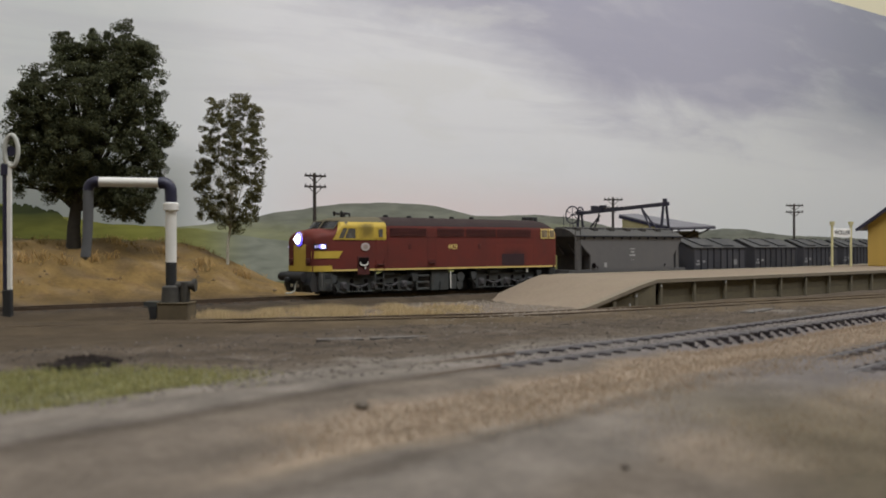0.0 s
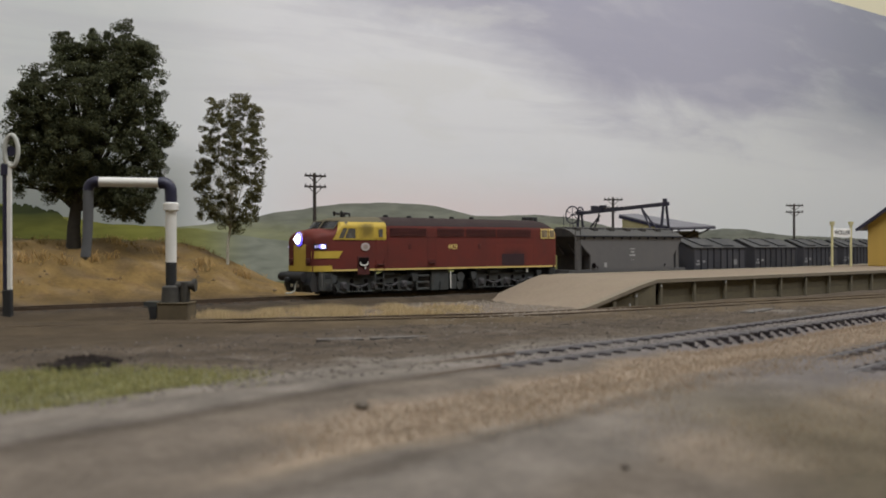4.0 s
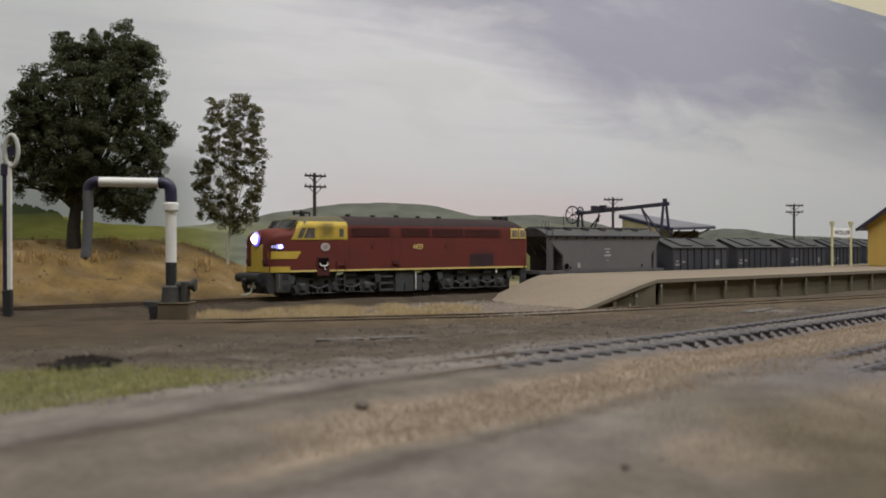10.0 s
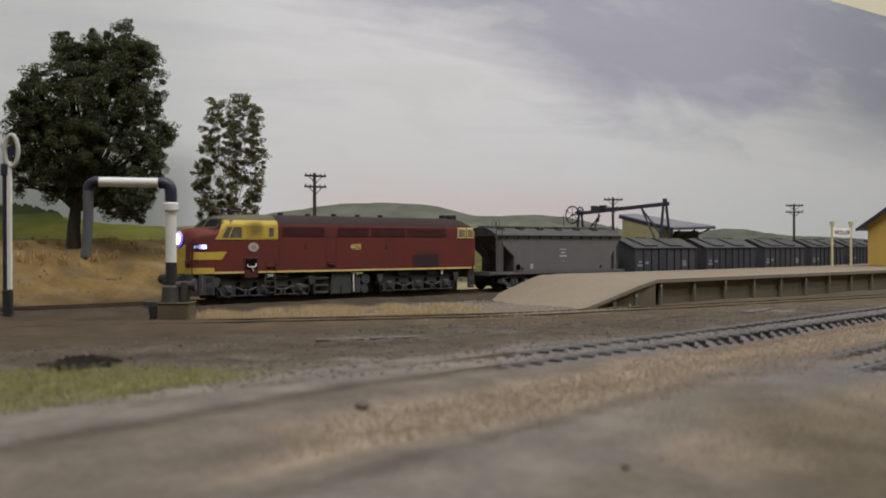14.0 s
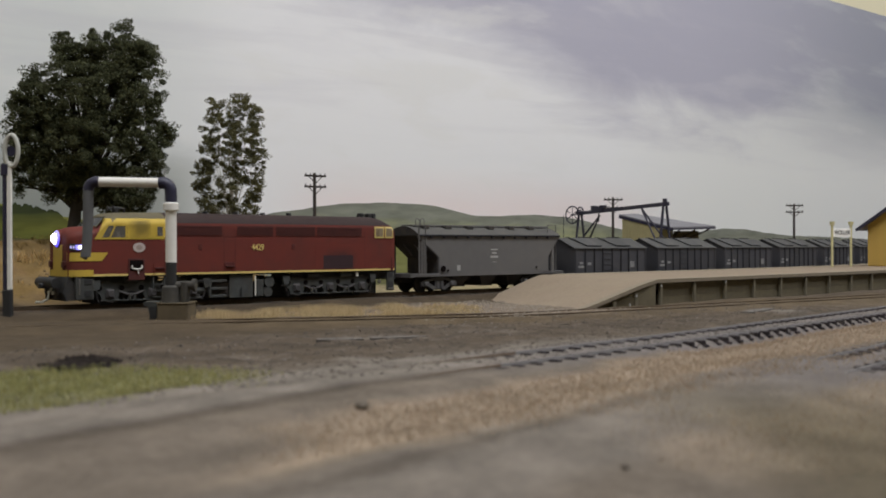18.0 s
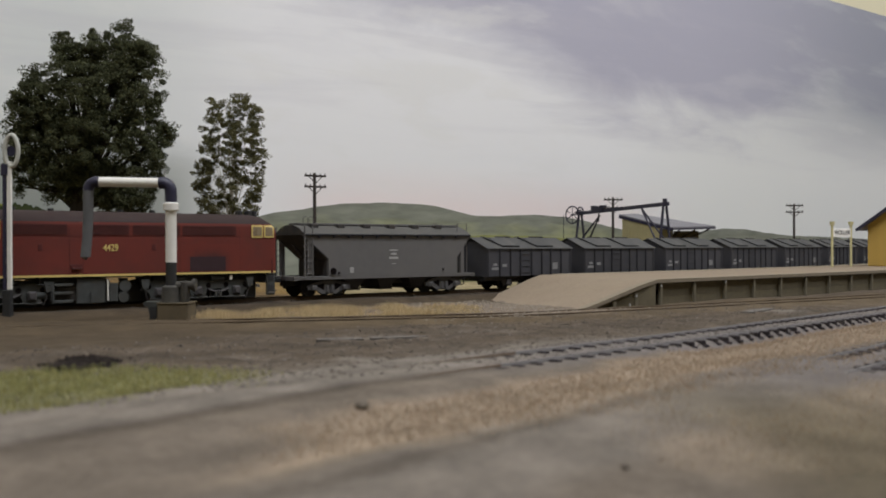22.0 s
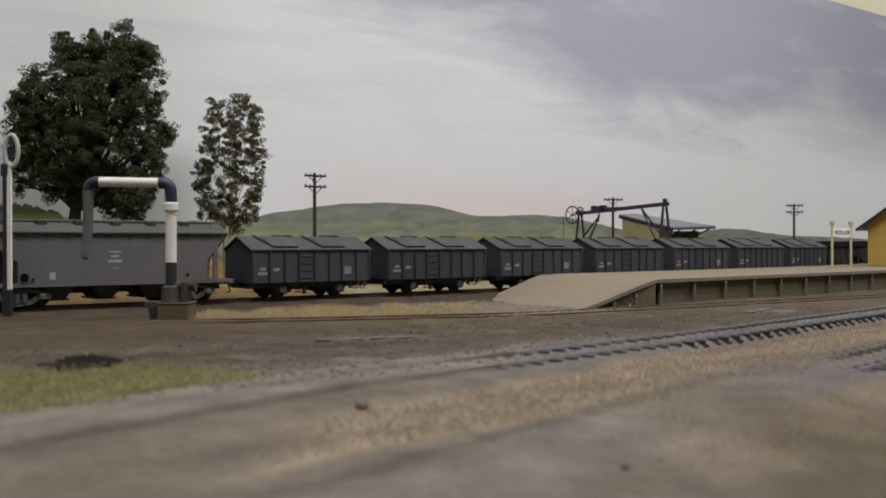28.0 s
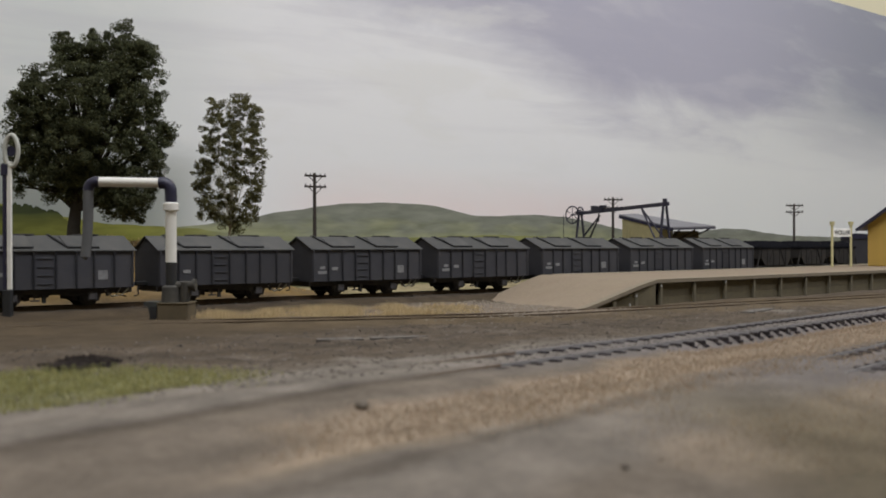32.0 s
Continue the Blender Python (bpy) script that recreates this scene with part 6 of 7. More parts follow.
def telegraph_pole(s, h, turn, reach, gap):
    ob = thing("telegraph_pole", put(at_line(s, 14.0, -.3), turn), "dark timber telegraph pole with two crossarms and insulators", "telegraph pole", "telegraph poles beside the line")
    part("pole", Geo().tube([(0, 0, 0), (0, 0, h)], [.145, .105], 10), POLE, ob, smooth=40)
    for z in (h - .22, h - .22 - gap):
        arm = part("crossarm", Geo().box(-reach, reach, -.16, -.05, z - .06, z + .07, .01), POLE, ob)
        for x in (-.9, -.45, .45, .9):
            part("insulator", Geo().tube([(x * reach, -.1, z + .07), (x * reach, -.1, z + .19)], [.045, .035], 8), BLACK, arm)
        for sd in (-1, 1):
            part("brace", Geo().beam((sd * .6 * reach, -.12, z - .04), (0, -.12, z - .52), .04, .05), POLE, ob)


for s, h, turn, reach, gap in ((-1.75, 7.95, 38, .84, .74), (28.8, 7.15, 6, .84, .72), (57.4, 7.3, 6, .95, .68)):
    telegraph_pole(s, h, turn, reach, gap)


SIGNWHITE = material("sign_enamel_white", (0.86, 0.85, 0.83), 0.5, vary=0.04)


def station_sign():
    ob = thing("station_sign", put(at_line(36.8, -2.9, .85), TURN - 18), "cream two-post station name board with black lettering on white", "station sign")
    for x in (-.95, .95):
        p = part("post", Geo().box(x - .075, x + .075, -.075, .075, -.05, 3.35, .02), POSTCREAM, ob)
        part("finial", Geo().box(x - .14, x + .14, -.14, .14, 3.30, 3.38, .02).add([(x - .15, -.15, 3.60), (x + .15, -.15, 3.60), (x + .15, .15, 3.60), (x - .15, .15, 3.60), (x - .12, -.12, 3.38), (x + .12, -.12, 3.38), (x + .12, .12, 3.38), (x - .12, .12, 3.38)],
                                                                                   [(0, 1, 2, 3), (4, 7, 6, 5), (0, 4, 5, 1), (1, 5, 6, 2), (2, 6, 7, 3), (3, 7, 4, 0)]), POSTCREAM, p)
    bd = part("board", Geo().box(-.90, .90, -.04, .04, 2.40, 3.06, .01), SIGNWHITE, ob, "white name board")
    text_geo("lettering", "WOLLAR", .50, BLACK, bd, pose(.02 * S, -.05 * S, 2.73 * S, 90, 0, 0), "black station name lettering", .76, .006)


station_sign()


def station():
    s0, s1, w0, w1 = 41.2, 62, -8.6, -2.75
    ob = thing("station_building", put(at_line(s0, w1, .85), TURN), "ochre weatherboard station building with dark gable roof", "station building")
    d = w1 - w0
    L = s1 - s0
    h = 3.4
    part("wall", Geo().box(0, L, -d, 0, 0, h, .02), STATION, ob, "ochre painted walls")
    part("gable", Geo().prism([(-d, h), (0, h), (-d / 2, h + 1.9)], 0, .15, "x"), STATION, ob)
    bd = mesh_of("weatherboard", Geo().box(-.012, 0, -d, 0, 0, .222, .003), STATION)
    for k in range(15):
        o = part("weatherboard", bd, None, ob)
        o.matrix_basis = put((0, 0, .05 + k * .225))
    for sd in (0, 1):
        y0, y1 = (.7, -d / 2) if sd == 0 else (-d - .7, -d / 2)
        z0 = h - .47
        g = Geo().add([(-.6, y0, z0), (L, y0, z0), (L, y1, h + 1.93), (-.6, y1, h + 1.93), (-.6, y0, z0 + .12), (L, y0, z0 + .12), (L, y1, h + 2.05), (-.6, y1, h + 2.05)],
                      [(0, 1, 2, 3), (4, 7, 6, 5), (0, 4, 5, 1), (1, 5, 6, 2), (3, 2, 6, 7), (0, 3, 7, 4)])
        rf = part("roof", g, IRON, ob, "corrugated iron roof")
        part("bargeboard", Geo().beam((-.62, y0, z0 + .02), (-.62, y1, h + 1.95), .06, .24), BLUEBLACK, rf, "blue-black bargeboard")
    return ob


station()


# dark brown that stands for the shade under the shed's awning
AWNINGSHADE = material("shed_wall_shade", (0.105, 0.085, 0.05), 0.9, vary=0.4, grain=4)


def goods_shed():
    ob = thing("goods_shed", put((0, 0, -.3)), "cream boarded goods shed with a sloping iron awning roof", "shed")
    p1, p2, p3, p4 = Vector((16.2, 92, 5.65)), Vector((20.2, 88, 4.38)), Vector((26.4, 97, 4.66)), Vector((19.4, 101, 6.0))
    up = Vector((0, 0, .14))
    g = Geo().add([p1, p2, p3, p4, p1 + up, p2 + up, p3 + up, p4 + up], [(0, 1, 2, 3), (4, 7, 6, 5), (0, 4, 5, 1), (1, 5, 6, 2), (3, 2, 6, 7), (0, 3, 7, 4)])
    rf = part("roof", g, IRON, ob, "mauve-grey iron roof")
    part("bargeboard", Geo().beam(p1 - up * .6, p2 - up * .6, .12, .26), BLUEBLACK, rf)
    part("gutter", Geo().beam(p2 - up * .4, p3 - up * .4, .12, .16), BLUEBLACK, rf)
    q1, q2 = p1.lerp(p2, .06), p1.lerp(p2, .80)
    back = (p4 - p1) * .9
    flat = Vector((back.x, back.y, 0))
    foot = lambda p: Vector((p.x, p.y, -.2))
    g = Geo().add([foot(q1), foot(q2), q2 - up, q1 - up, foot(q1) + flat, foot(q2) + flat, q2 - up + flat, q1 - up + flat],
                  [(0, 1, 2, 3), (4, 7, 6, 5), (0, 4, 5, 1), (1, 5, 6, 2), (3, 2, 6, 7), (0, 3, 7, 4)])
    wl = part("wall", g, SHEDWALL, ob, "cream boarded walls")
    d = (q2 - q1)
    d.z = 0
    n = Vector((d.y, -d.x, 0)).normalized() * .03
    for k in range(1, 12):
        a = q1.lerp(q2, k / 12)
        part("board_joint", Geo().beam(foot(a) + n, a - up * 1.2 + n, .04, .02), SHEDJOINT, wl)
    e = q2 + flat
    # added wall piece with the awning's shade in its colour
    part("recess_wall", Geo().box(e.x, e.x + 2.4, e.y - .3, e.y - .1, -.2, 4.3), AWNINGSHADE, ob, "wall under the awning coloured dark for shade")
    for k in (.15, .5, .85):
        a = q2 + flat * k
        part("awning_bracket", Geo().beam(Vector((a.x, a.y, 2.9)), p2.lerp(p3, k) - up * 1.2, .14, .14), POLE, ob)
    return ob


goods_shed()


def gantry_crane():
    a = Vector(at_line(26.4, 6.4, 0))
    b = Vector(at_line(28.9, 18.0, 0))
    ob = thing("gantry_crane", put((0, 0, 0)), "blue-black timber yard gantry crane with hand chain wheel", "gantry crane")
    za, zb = 5.95, 5.55
    up = Vector((0, 0, 1))
    across = (b - a).cross(up).normalized()
    d = (b - a).normalized()
    part("beam", Geo().beam(a + up * za - d * .4, b + up * zb + d * .5, .26, .30), CRANE, ob)
    for base, z, out in ((a, za, -1), (b, zb, 1)):
        for k in (-1, 1):
            part("leg", Geo().beam(base + across * (.9 * k) - up * .3, base + across * (.12 * k) + up * (z + .1), .15, .15), CRANE, ob)
        part("leg_brace", Geo().beam(base - across * .62 + up * 1.6, base + across * .62 + up * 1.6, .13, .13), CRANE, ob)
        inner = base - d * out * 3.0 + up * (z - .25)
        for k in (-1, 1):
            part("diagonal", Geo().beam(inner, base + across * (.6 * k) + up * 2.4, .11, .11), CRANE, ob)
    part("beam_cap", Geo().beam(a + up * (za + .1), a + up * (za + .42), .3, .3), CRANE, ob)
    c = a.lerp(b, .76) + up * (za + (zb - za) * .7 + .12)
    tr = part("hoist_trolley", Geo().beam(c - d * .75, c + d * .75, .6, .5).beam(c - d * .9 + up * .24, c - d * .35 + up * .24, .45, .26).beam(c + d * .4 + up * .24, c + d * .9 + up * .24, .45, .26), CRANE, ob, "blue-black hoist trolley")
    part("hook_chain", Geo().tube([c - up * .3, c - up * 1.1], .05, 6), CRANE, tr)

    def wheel(centre, r, ax):
        g = Geo()
        e1 = up
        e2 = ax.cross(up).normalized()
        ring = [centre + (e1 * math.cos(t) + e2 * math.sin(t)) * r for t in [2 * math.pi * k / 24 for k in range(25)]]
        g.tube(ring, .06, 6, False)
        for k in range(6):
            t = math.pi * k / 3
            g.beam(centre, centre + (e1 * math.cos(t) + e2 * math.sin(t)) * r, .05, .05)
        return g
    axis = Vector((-.75, -.66, 0)).normalized()
    wc = b + up * (zb - .12) + d * .3 + Vector((-.55, 0, 0))
    cw = part("chain_wheel", wheel(wc, .78, axis), CRANE, ob, "spoked chain wheel")
    part("chain", Geo().tube([wc + Vector((-.8, 0, 0)), wc + Vector((-.8, 0, -4.5))], .03, 5), CRANE, cw)
    part("chain_wheel", wheel(b + up * (zb + .22) + Vector((.0, 0, 0)), .34, axis), CRANE, ob)
    part("wheel_axle", Geo().beam(wc, b + up * (zb - .1), .1, .1), CRANE, ob)
    return ob


gantry_crane()


# ---- trees ----
def leaves(clumps, per, size, seed):
    """Small leaf quads gathered in clumps: (centre, radius)."""
    rng = np.random.default_rng(seed)
    vs, fs = [], []
    for c, r in clumps:
        d = rng.normal(size=(per, 3))
        d /= np.linalg.norm(d, axis=1)[:, None]
        p = np.array(c) + d * np.array([1, 1, .75]) * r * rng.uniform(.35, 1.0, size=(per, 1)) ** .6
        a = rng.normal(size=(per, 3))
        a /= np.linalg.norm(a, axis=1)[:, None]
        b = np.cross(a, d + rng.normal(scale=.5, size=(per, 3)))
        b /= np.linalg.norm(b, axis=1)[:, None] + 1e-6
        k = rng.uniform(.6, 1.3, size=(per, 1)) * size
        for q in range(per):
            n = len(vs)
            vs += [tuple(p[q] - a[q] * k[q]), tuple(p[q] - b[q] * k[q] * .55), tuple(p[q] + a[q] * k[q]), tuple(p[q] + b[q] * k[q] * .55)]
            fs.append((n, n + 1, n + 2, n + 3))
    g = Geo()
    g.v, g.f = vs, fs
    return g


def tree(place, lobes, trunk_h, trunk_r, bark, leaf, label, seed, clump_r, n_clumps, per, size, lean=0.0, foot=0.0):
    ob = thing("tree", put(place), label, "tree")
    rng = random.Random(seed)
    top = max(l[2] + l[5] for l in lobes) * .8
    g = Geo()
    g.tube([(foot * 1.05, 0, -.6), (foot + .05 * lean, 0, trunk_h * .5), (foot * .8 + lean * .4, .05, trunk_h), (lean * .8, 0, trunk_h + (top - trunk_h) * .5), (lean, .1, top)],
           [trunk_r * 1.25, trunk_r, trunk_r * .85, trunk_r * .5, trunk_r * .15], 10)
    tr = part("trunk", g, bark, ob, smooth=50)
    clumps = []
    for lx, ly, lz, rx, ry, rz in lobes:
        part("limb", Geo().tube([(foot * .8 + lean * .4, 0, trunk_h * .9), (lx * .5, ly * .5, (trunk_h + lz) * .5 + .3), (lx, ly, lz)], [trunk_r * .5, trunk_r * .32, trunk_r * .1], 7), bark, ob, smooth=50)
        share = int(n_clumps * (rx * ry * rz) ** .67 / sum((q[3] * q[4] * q[5]) ** .67 for q in lobes))
        for _ in range(share):
            while True:
                d = Vector((rng.gauss(0, 1), rng.gauss(0, 1), rng.gauss(0, 1)))
                if d.length > .1:
                    break
            d.normalize()
            k = rng.uniform(.68, 1.06) if rng.random() < .85 else rng.uniform(.1, .6)
            clumps.append(((lx + d.x * rx * k, ly + d.y * ry * k, lz + d.z * rz * k), clump_r * rng.uniform(.5, 1.4)))
    cr = part("crown", leaves(clumps, per, size, seed), leaf, ob, "crown of small ragged leaf clumps", fix=False)
    return ob


# big dark tree on the bank, about 12 m tall at full size
BIG_CROWN = [(1.95, 0, 11.3, .75, .8, 1.0), (2.6, 0, 10.3, 1.2, 1.2, 1.2), (.4, .1, 10.9, .9, .9, .9), (-.95, .1, 10.9, .7, .8, .95), (3.35, -.1, 10.6, .75, .8, .85), (1.2, 0, 9.9, 1.8, 1.6, 1.5), (-.5, .1, 9.6, 1.4, 1.4, 1.5),
             (3.3, -.2, 8.6, 1.15, 1.4, 1.8), (.6, 0, 8.0, 2.9, 2.5, 2.1), (-2.7, 0, 9.2, .6, .7, .75), (-2.5, 0, 8.0, 1.5, 1.5, 1.3), (-3.2, 0, 7.0, 1.15, 1.3, 1.4), (3.3, .2, 6.1, 1.5, 1.6, 1.4), (4.2, 0, 6.2, .55, .6, .45), (.5, -.4, 5.8, 2.8, 2.2, 1.7),
             (-3.1, .3, 5.6, 1.25, 1.4, 1.3), (-2.2, .3, 6.3, 2.0, 1.6, 1.6), (3.7, -.2, 4.6, .9, 1.2, 1.0), (2.7, -.3, 3.2, 1.3, 1.3, 1.5), (1.7, .2, 3.2, 1.2, 1.2, 1.1), (-.9, .2, 4.3, 1.5, 1.4, .9), (.4, -.3, 4.1, 1.3, 1.2, .9),
             (-3.0, .2, 4.4, 1.2, 1.3, .9), (-1.6, .2, 3.8, 1.2, 1.2, .7), (1.3, -.6, 3.4, 1.3, .9, .8), (-3.4, .1, 3.4, .35, .4, .6), (-2.0, .1, 3.2, .3, .4, .6), (2.7, -.3, 2.1, .9, .9, .8), (1.7, 0, 2.3, .7, .7, .6), (-.6, -.6, 3.5, 1.2, .8, .7), (2.4, 0, 12.1, .3, .3, .5), (-1.2, 0, 11.7, .35, .35, .35), (.5, 0, 11.7, .3, .3, .35), (-2.9, 0, 9.9, .3, .3, .35)]
tree(at_line(-18.9, 10.0, 2.5), BIG_CROWN, 2.4, .34, BARK, LEAF_DARK, "large dense dark green tree on the earth bank", 5, .34, 1750, 120, .062, 0.0, -.6)
SLIM_CROWN = [(.75, 0, 9.1, .6, .6, .65), (-.65, 0, 8.9, .6, .6, .65), (1.45, 0, 8.4, .6, .7, .75), (.2, 0, 8.3, .7, .7, .6), (-.8, 0, 7.6, .7, .7, .9), (1.5, 0, 7.1, .65, .7, 1.0), (.4, 0, 7.2, .7, .7, .8), (1.7, 0, 5.9, .6, .7, 1.1), (-.8, 0, 6.2, .8, .8, 1.0), (.5, 0, 5.8, .8, .7, 1.0),
              (-1.4, 0, 5.0, .7, .7, .8), (1.6, 0, 4.5, .6, .7, 1.0), (.2, 0, 4.4, .9, .7, .9), (-1.4, 0, 3.9, .65, .6, .8), (1.1, 0, 3.3, .8, .7, .7), (-.4, 0, 3.3, .9, .7, .8), (-1.3, 0, 2.9, .5, .5, .6), (.2, 0, 2.4, .8, .6, .5), (.5, 0, 1.8, .5, .5, .4), (1.3, 0, 2.6, .5, .5, .5), (-.5, 0, 2.2, .4, .4, .5)]
tree(at_line(-11.15, 8.4, 1.85), SLIM_CROWN, 2.0, .075, BARK_PALE, LEAF_OLIVE, "slender olive green gum tree with a pale trunk", 9, .24, 640, 80, .052, .5)


# ---- grass and small growth ----
STRAW_BROWN = leaf_material("brown_straw", (0.40, 0.29, 0.135), .3, .35)


def grass(name, inside, box, n, height, width, mat, label, seed, spread=.10):
    rng = np.random.default_rng(seed)
    vs, fs = [], []
    tries = 0
    while len(fs) < n and tries < n * 12:
        tries += 1
        x, y = rng.uniform(box[0], box[1]), rng.uniform(box[2], box[3])
        keep = inside(x, y)
        if rng.random() > keep:
            continue
        tall = height * (.5 + .6 * min(1, keep))
        s, w = line_sw(x, y)
        z = ground_z(s, w) - .02
        for _ in range(5):
            bx, by = x + rng.normal(0, spread), y + rng.normal(0, spread)
            a = rng.uniform(0, 2 * math.pi)
            h = tall * rng.uniform(.45, 1.25)
            lx, ly = rng.normal(0, .45) * h, rng.normal(0, .45) * h
            dx, dy = math.cos(a) * width, math.sin(a) * width
            k = len(vs)
            vs += [(bx - dx, by - dy, z), (bx + dx, by + dy, z), (bx + lx * .4 + dx * .6, by + ly * .4 + dy * .6, z + h * .6), (bx + lx * .4 - dx * .6, by + ly * .4 - dy * .6, z + h * .6), (bx + lx, by + ly, z + h)]
            fs += [(k, k + 1, k + 2, k + 3), (k + 3, k + 2, k + 4)]
    g = Geo()
    g.v, g.f = vs, fs
    single(name, g, mat, pose(0, 0, 0), label, "grass", kind="stuff", fix=False)


grass("dry_grass", grass_strip, (-4.5, 20, 13, 40), 60000, .095, .011, DRY, "buff dry grass strips between the sidings", 1, .3)
grass("green_grass", green_patch, (-17, -2, 16, 28), 21000, .15, .012, GREEN, "yellow-green grass patch on the dirt", 2, .3)


grass("straw_verge", lambda x, y: verge_strip(x, y) * max(.16, min(1, .45 + 3.0 * noise.noise(Vector((x * .75, y * .35, 31))))), (-12, 3, 36, 48), 20000, .29, .011, STRAW, "straw-coloured dry grass verge along the loop", 3, .16)


TUFTS = [(-21.7, 8.6), (-20.6, 8.2), (-18.9, 8.6), (-17.9, 8.8), (-16.7, 11.1), (-11.0, 7.0), (-13.0, 7.7), (-22.5, 8.8), (-19.2, 10.8), (-14.6, 9.4)]


def bank_tufts(x, y):
    s, w = line_sw(x, y)
    n = noise.noise(Vector((x * .7, y * .7, 41)))
    heart = max(smooth01(.55, .1, math.hypot(s - a, w - b)) for a, b in TUFTS)
    return smooth01(4.5, 6, w) * smooth01(-7.5, -9, s) * max(heart, .003 if n < .3 else .012)


grass("bank_tufts", bank_tufts, (-34, -4, 42, 68), 2200, .50, .03, STRAW_BROWN, "scattered dry tufts on the earth bank", 4, .14)


def crest(x, y):
    s, w = line_sw(x, y)
    n = noise.noise(Vector((x * .8, y * .8, 61)))
    return smooth01(9.2, 10.5, w) * smooth01(13.5, 12, w) * smooth01(-8.5, -11, s + .3 * w - 3) * smooth01(-.15, .3, n)


grass("bank_scrub", crest, (-40, -8, 46, 68), 1300, .34, .022, leaf_material("olive_scrub", (0.185, 0.135, 0.055), .35), "low olive-brown scrub along the crest of the bank", 7)


def stones(name, n, place, size, mat, label, seed):
    rng = random.Random(seed)
    g = Geo()
    for _ in range(n):
        x, y = place(rng)
        z = ground_z(*line_sw(x, y))
        r = size * rng.uniform(.4, 1.3)
        k = len(g.v)
        for p in ((1, 0, 0), (-1, 0, 0), (0, 1, 0), (0, -1, 0), (0, 0, 1), (0, 0, -.6)):
            g.v.append((x + p[0] * r * rng.uniform(.7, 1.2), y + p[1] * r * rng.uniform(.7, 1.2), z + p[2] * r * rng.uniform(.6, 1)))
        g.f += [(k + a, k + b, k + c) for a, b, c in ((0, 2, 4), (2, 1, 4), (1, 3, 4), (3, 0, 4), (2, 0, 5), (1, 2, 5), (3, 1, 5), (0, 3, 5))]
    single(name, g, mat, pose(0, 0, 0), label, "gravel", kind="stuff")


def by_ramp(r):
    s, w = -7.2 + r.gauss(0, 2.2), r.uniform(-15.0, -3.4)
    return at_line(s + .28 * (w + 14), w)[:2]


stones("ramp_gravel", 2000, by_ramp, .06, material("pale_gravel", (.205, .172, .140), .95, vary=.4), "pale gravel at the foot of the platform ramp", 1)
stones("yard_gravel", 6500, lambda r: at_line(r.uniform(-38, 5), r.uniform(-27, -15))[:2], .042, material("brown_gravel", (.085, .072, .06), .95, vary=.4), "brown gravel strewn over the yard", 2)
stones("pale_chips", 450, lambda r: at_line(r.uniform(-30, 12), r.uniform(-26, -14))[:2], .045, material("pale_stone_chips", (.17, .148, .125), .95, vary=.3), "pale stone chips on the yard dirt", 6)
stones("bank_stones", 80, lambda r: at_line(r.uniform(-30, -8), r.uniform(3.5, 11))[:2], .12, material("tan_stones", (.135, .094, .052), .95, vary=.4), "tan stones on the earth bank", 3)


def slab(name, x, y, length, width, turn, high, mat, label, category):
    """A flat weathered piece lying in the yard dirt."""
    z = ground_z(*line_sw(x, y))
    g = Geo().prism([(-length / 2, -width / 2), (-length * .1, -width / 2 - .03), (length / 2, -width / 2 + .04), (length / 2 - .06, width / 2), (length * .15, width / 2 + .04), (-length / 2 + .08, width / 2 - .02)], -.12, high, "z")
    single(name, g, mat, put((x, y, z), turn), label, category)


GREYWOOD = material("weathered_grey_timber", (.105, .095, .088), .9, vary=.25, grain=6, dirt=(.12, .105, .095), dirt_amount=.5)
slab("timber_plank", -1.45, 32.4, 2.0, .40, 20, .05, GREYWOOD, "weathered grey plank lying on the yard dirt", "plank")
slab("timber_plank", -3.3, 31.9, 1.5, .45, 8, .04, GREYWOOD, "short weathered plank half sunk in dirt", "plank")
slab("concrete_slab", 14.2, 45.1, 3.2, .5, 54, .06, GREYWOOD, "long pale grey slab lying beside the siding", "slab")


def stump():
    g = Geo().tube([(0, 0, -.3), (.02, 0, .25), (-.03, .02, .50), (.05, 0, .62)], [.13, .10, .09, .05], 9).tube([(0, 0, .25), (.14, 0, .42)], [.05, .03], 6)
    single("stump", g, BARK_PALE, put(at_line(-19.4, 10.3, ground_z(-19.4, 10.3))), "pale broken stump on the bank beside the big tree", "stump", smooth=50)


stump()


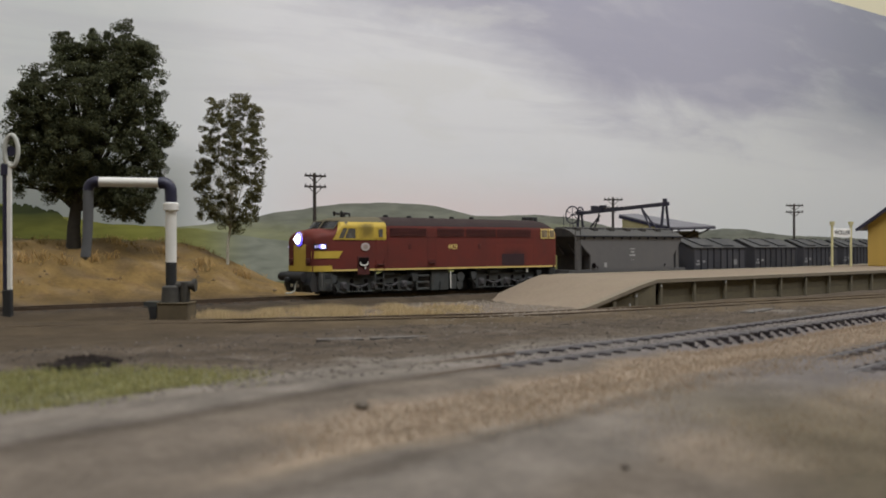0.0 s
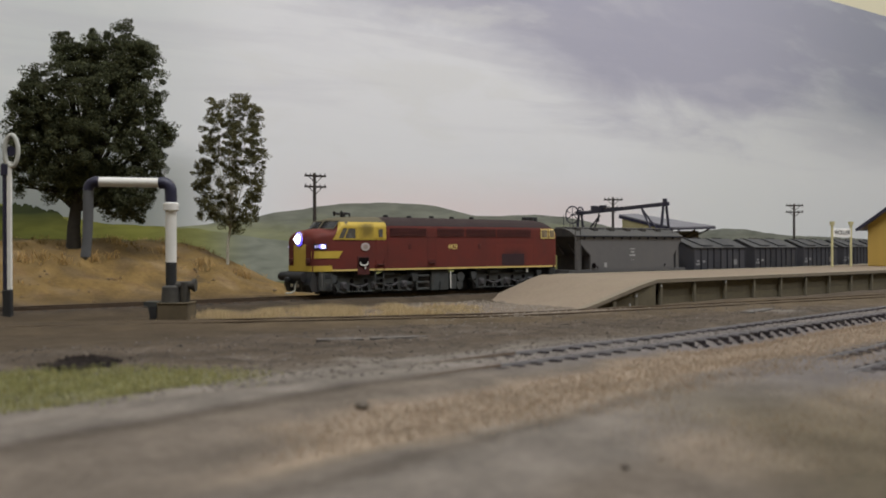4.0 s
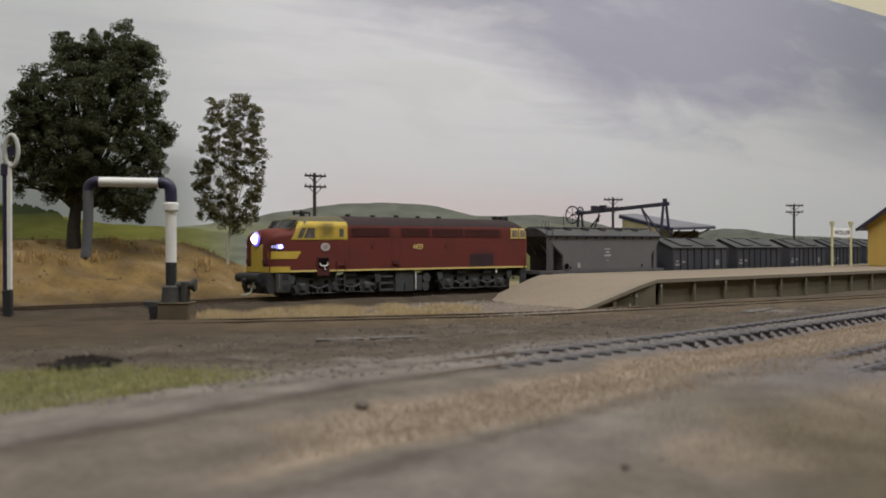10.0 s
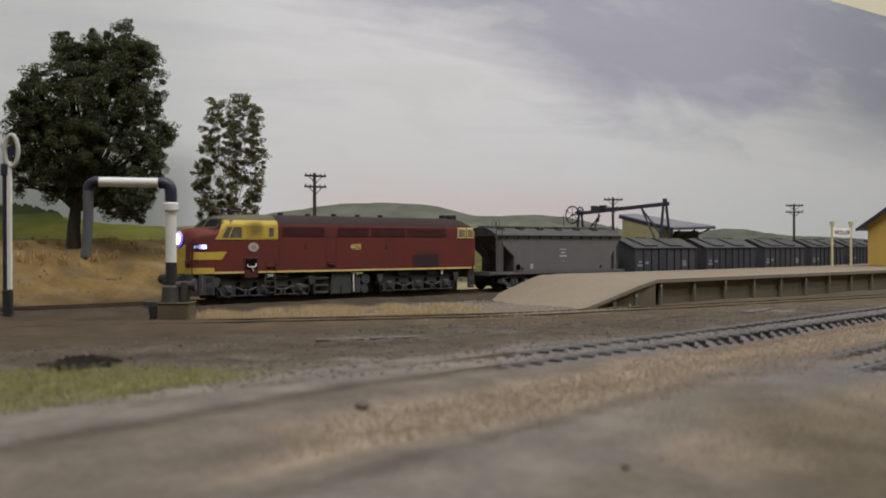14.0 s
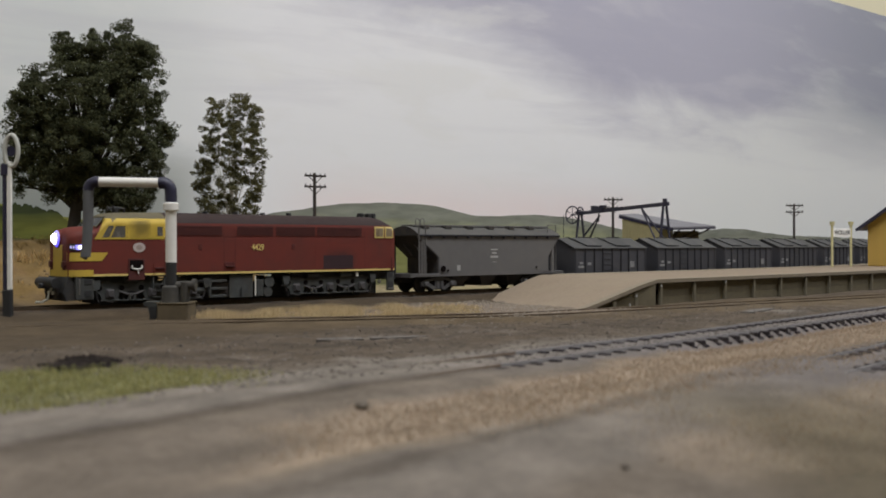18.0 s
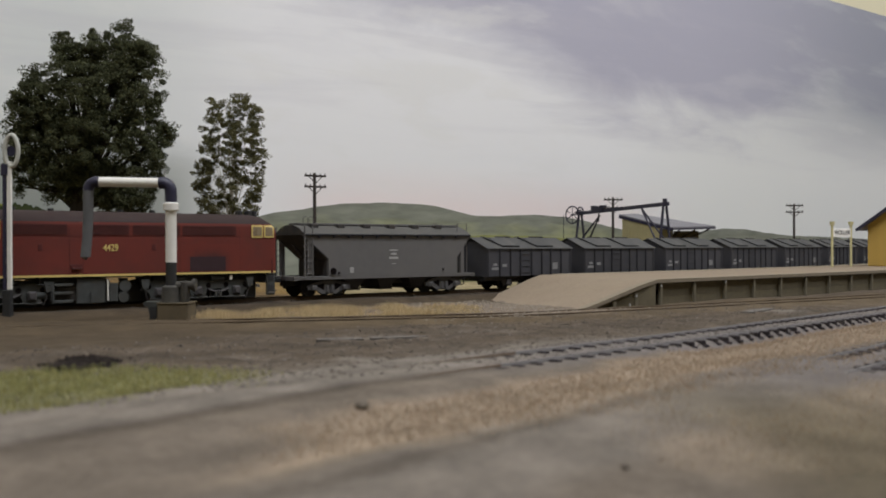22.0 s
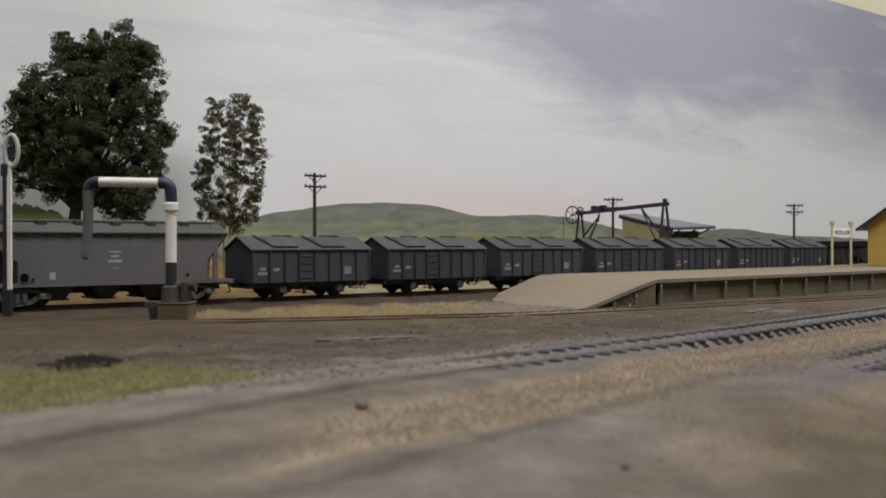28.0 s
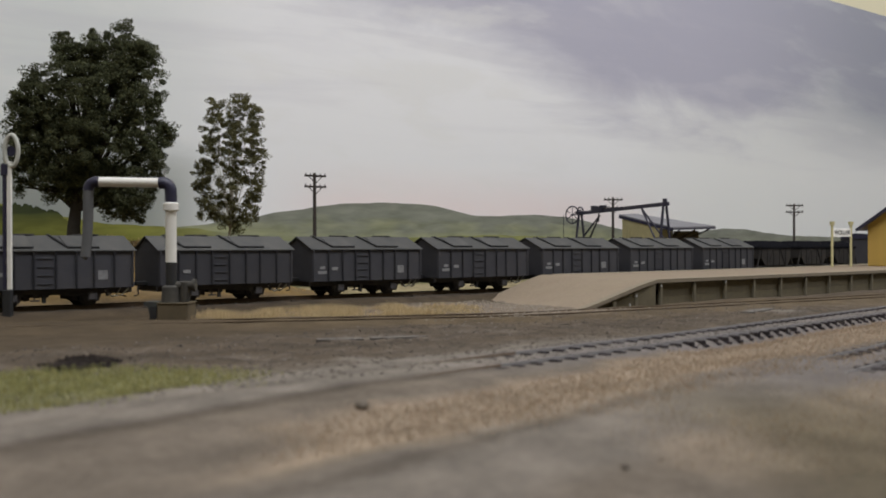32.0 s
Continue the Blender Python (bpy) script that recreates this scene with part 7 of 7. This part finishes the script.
def coal_spill():
    rng = random.Random(4)
    g = Geo()

    def fn(u, v):
        a = 2 * math.pi * u
        q = 1 + .35 * noise.noise(Vector((math.cos(a) * 1.6, math.sin(a) * 1.6, 3)))
        x, y = -9.0 + .78 * q * v * math.cos(a), 25.1 + 1.3 * q * v * math.sin(a)
        return (x, y, ground_z(*line_sw(x, y)) + .12 * (1 - v * v) + .03 + rng.uniform(-.03, .03))
    g.grid(48, 12, fn)
    for _ in range(420):
        a, q = rng.uniform(0, 2 * math.pi), abs(rng.gauss(0, .45))
        x, y, r = -9.0 + .95 * q * math.cos(a), 25.1 + 1.4 * q * math.sin(a), rng.uniform(.03, .085)
        z = ground_z(*line_sw(x, y)) + .10 * max(0, 1 - q * q)
        k = len(g.v)
        for p in ((1, 0, 0), (-1, 0, 0), (0, 1, 0), (0, -1, 0), (0, 0, 1), (0, 0, -.6)):
            g.v.append((x + p[0] * r * rng.uniform(.6, 1.3), y + p[1] * r * rng.uniform(.6, 1.3), z + p[2] * r + .03))
        g.f += [(k + i, k + j, k + l) for i, j, l in ((0, 2, 4), (2, 1, 4), (1, 3, 4), (3, 0, 4), (2, 0, 5), (1, 2, 5), (3, 1, 5), (0, 3, 5))]
    single("coal_heap", g, COAL_EARTH, pose(0, 0, 0), "low black heap of spilt coal on the ground", "coal heap", kind="stuff")


coal_spill()


def lone_stone(x, y, r, label):
    g = Geo().grid(10, 6, lambda u, v: (lambda q: (x + r * q * math.cos(2 * math.pi * u) * math.sin(math.pi * v), y + r * q * math.sin(2 * math.pi * u) * math.sin(math.pi * v), ground_z(*line_sw(x, y)) + .4 * r + .8 * r * math.cos(math.pi * v)))(1 + .25 * noise.noise(Vector((6 * u, 4 * v, x)))))
    single("stone", g, material("dark_stone", (.11, .092, .074), .95, vary=.4), pose(0, 0, 0), label, "stone", smooth=50)


lone_stone(-1.45, 17.9, .13, "dark clod of earth lying on the dirt")
lone_stone(2.27, 12.5, .055, "small dark stone lying on the dirt")


# ---- what moves ----
def motions():
    times = [0.0, 7.0] + [7.2 + .2 * k for k in range(124)]
    times = [t for t in times if t < 31.95] + [32.0]
    for ob, s in TRAIN:
        walk(ob, [(t, put(on_rails(s - run(t)), heading(s - run(t)))) for t in times])
    for ob, x, r in WHEELS:
        walk(ob, [(t, pose(x * S, 0, r * S, 0, math.degrees(-run(t) / r), 0)) for t in times])


motions()
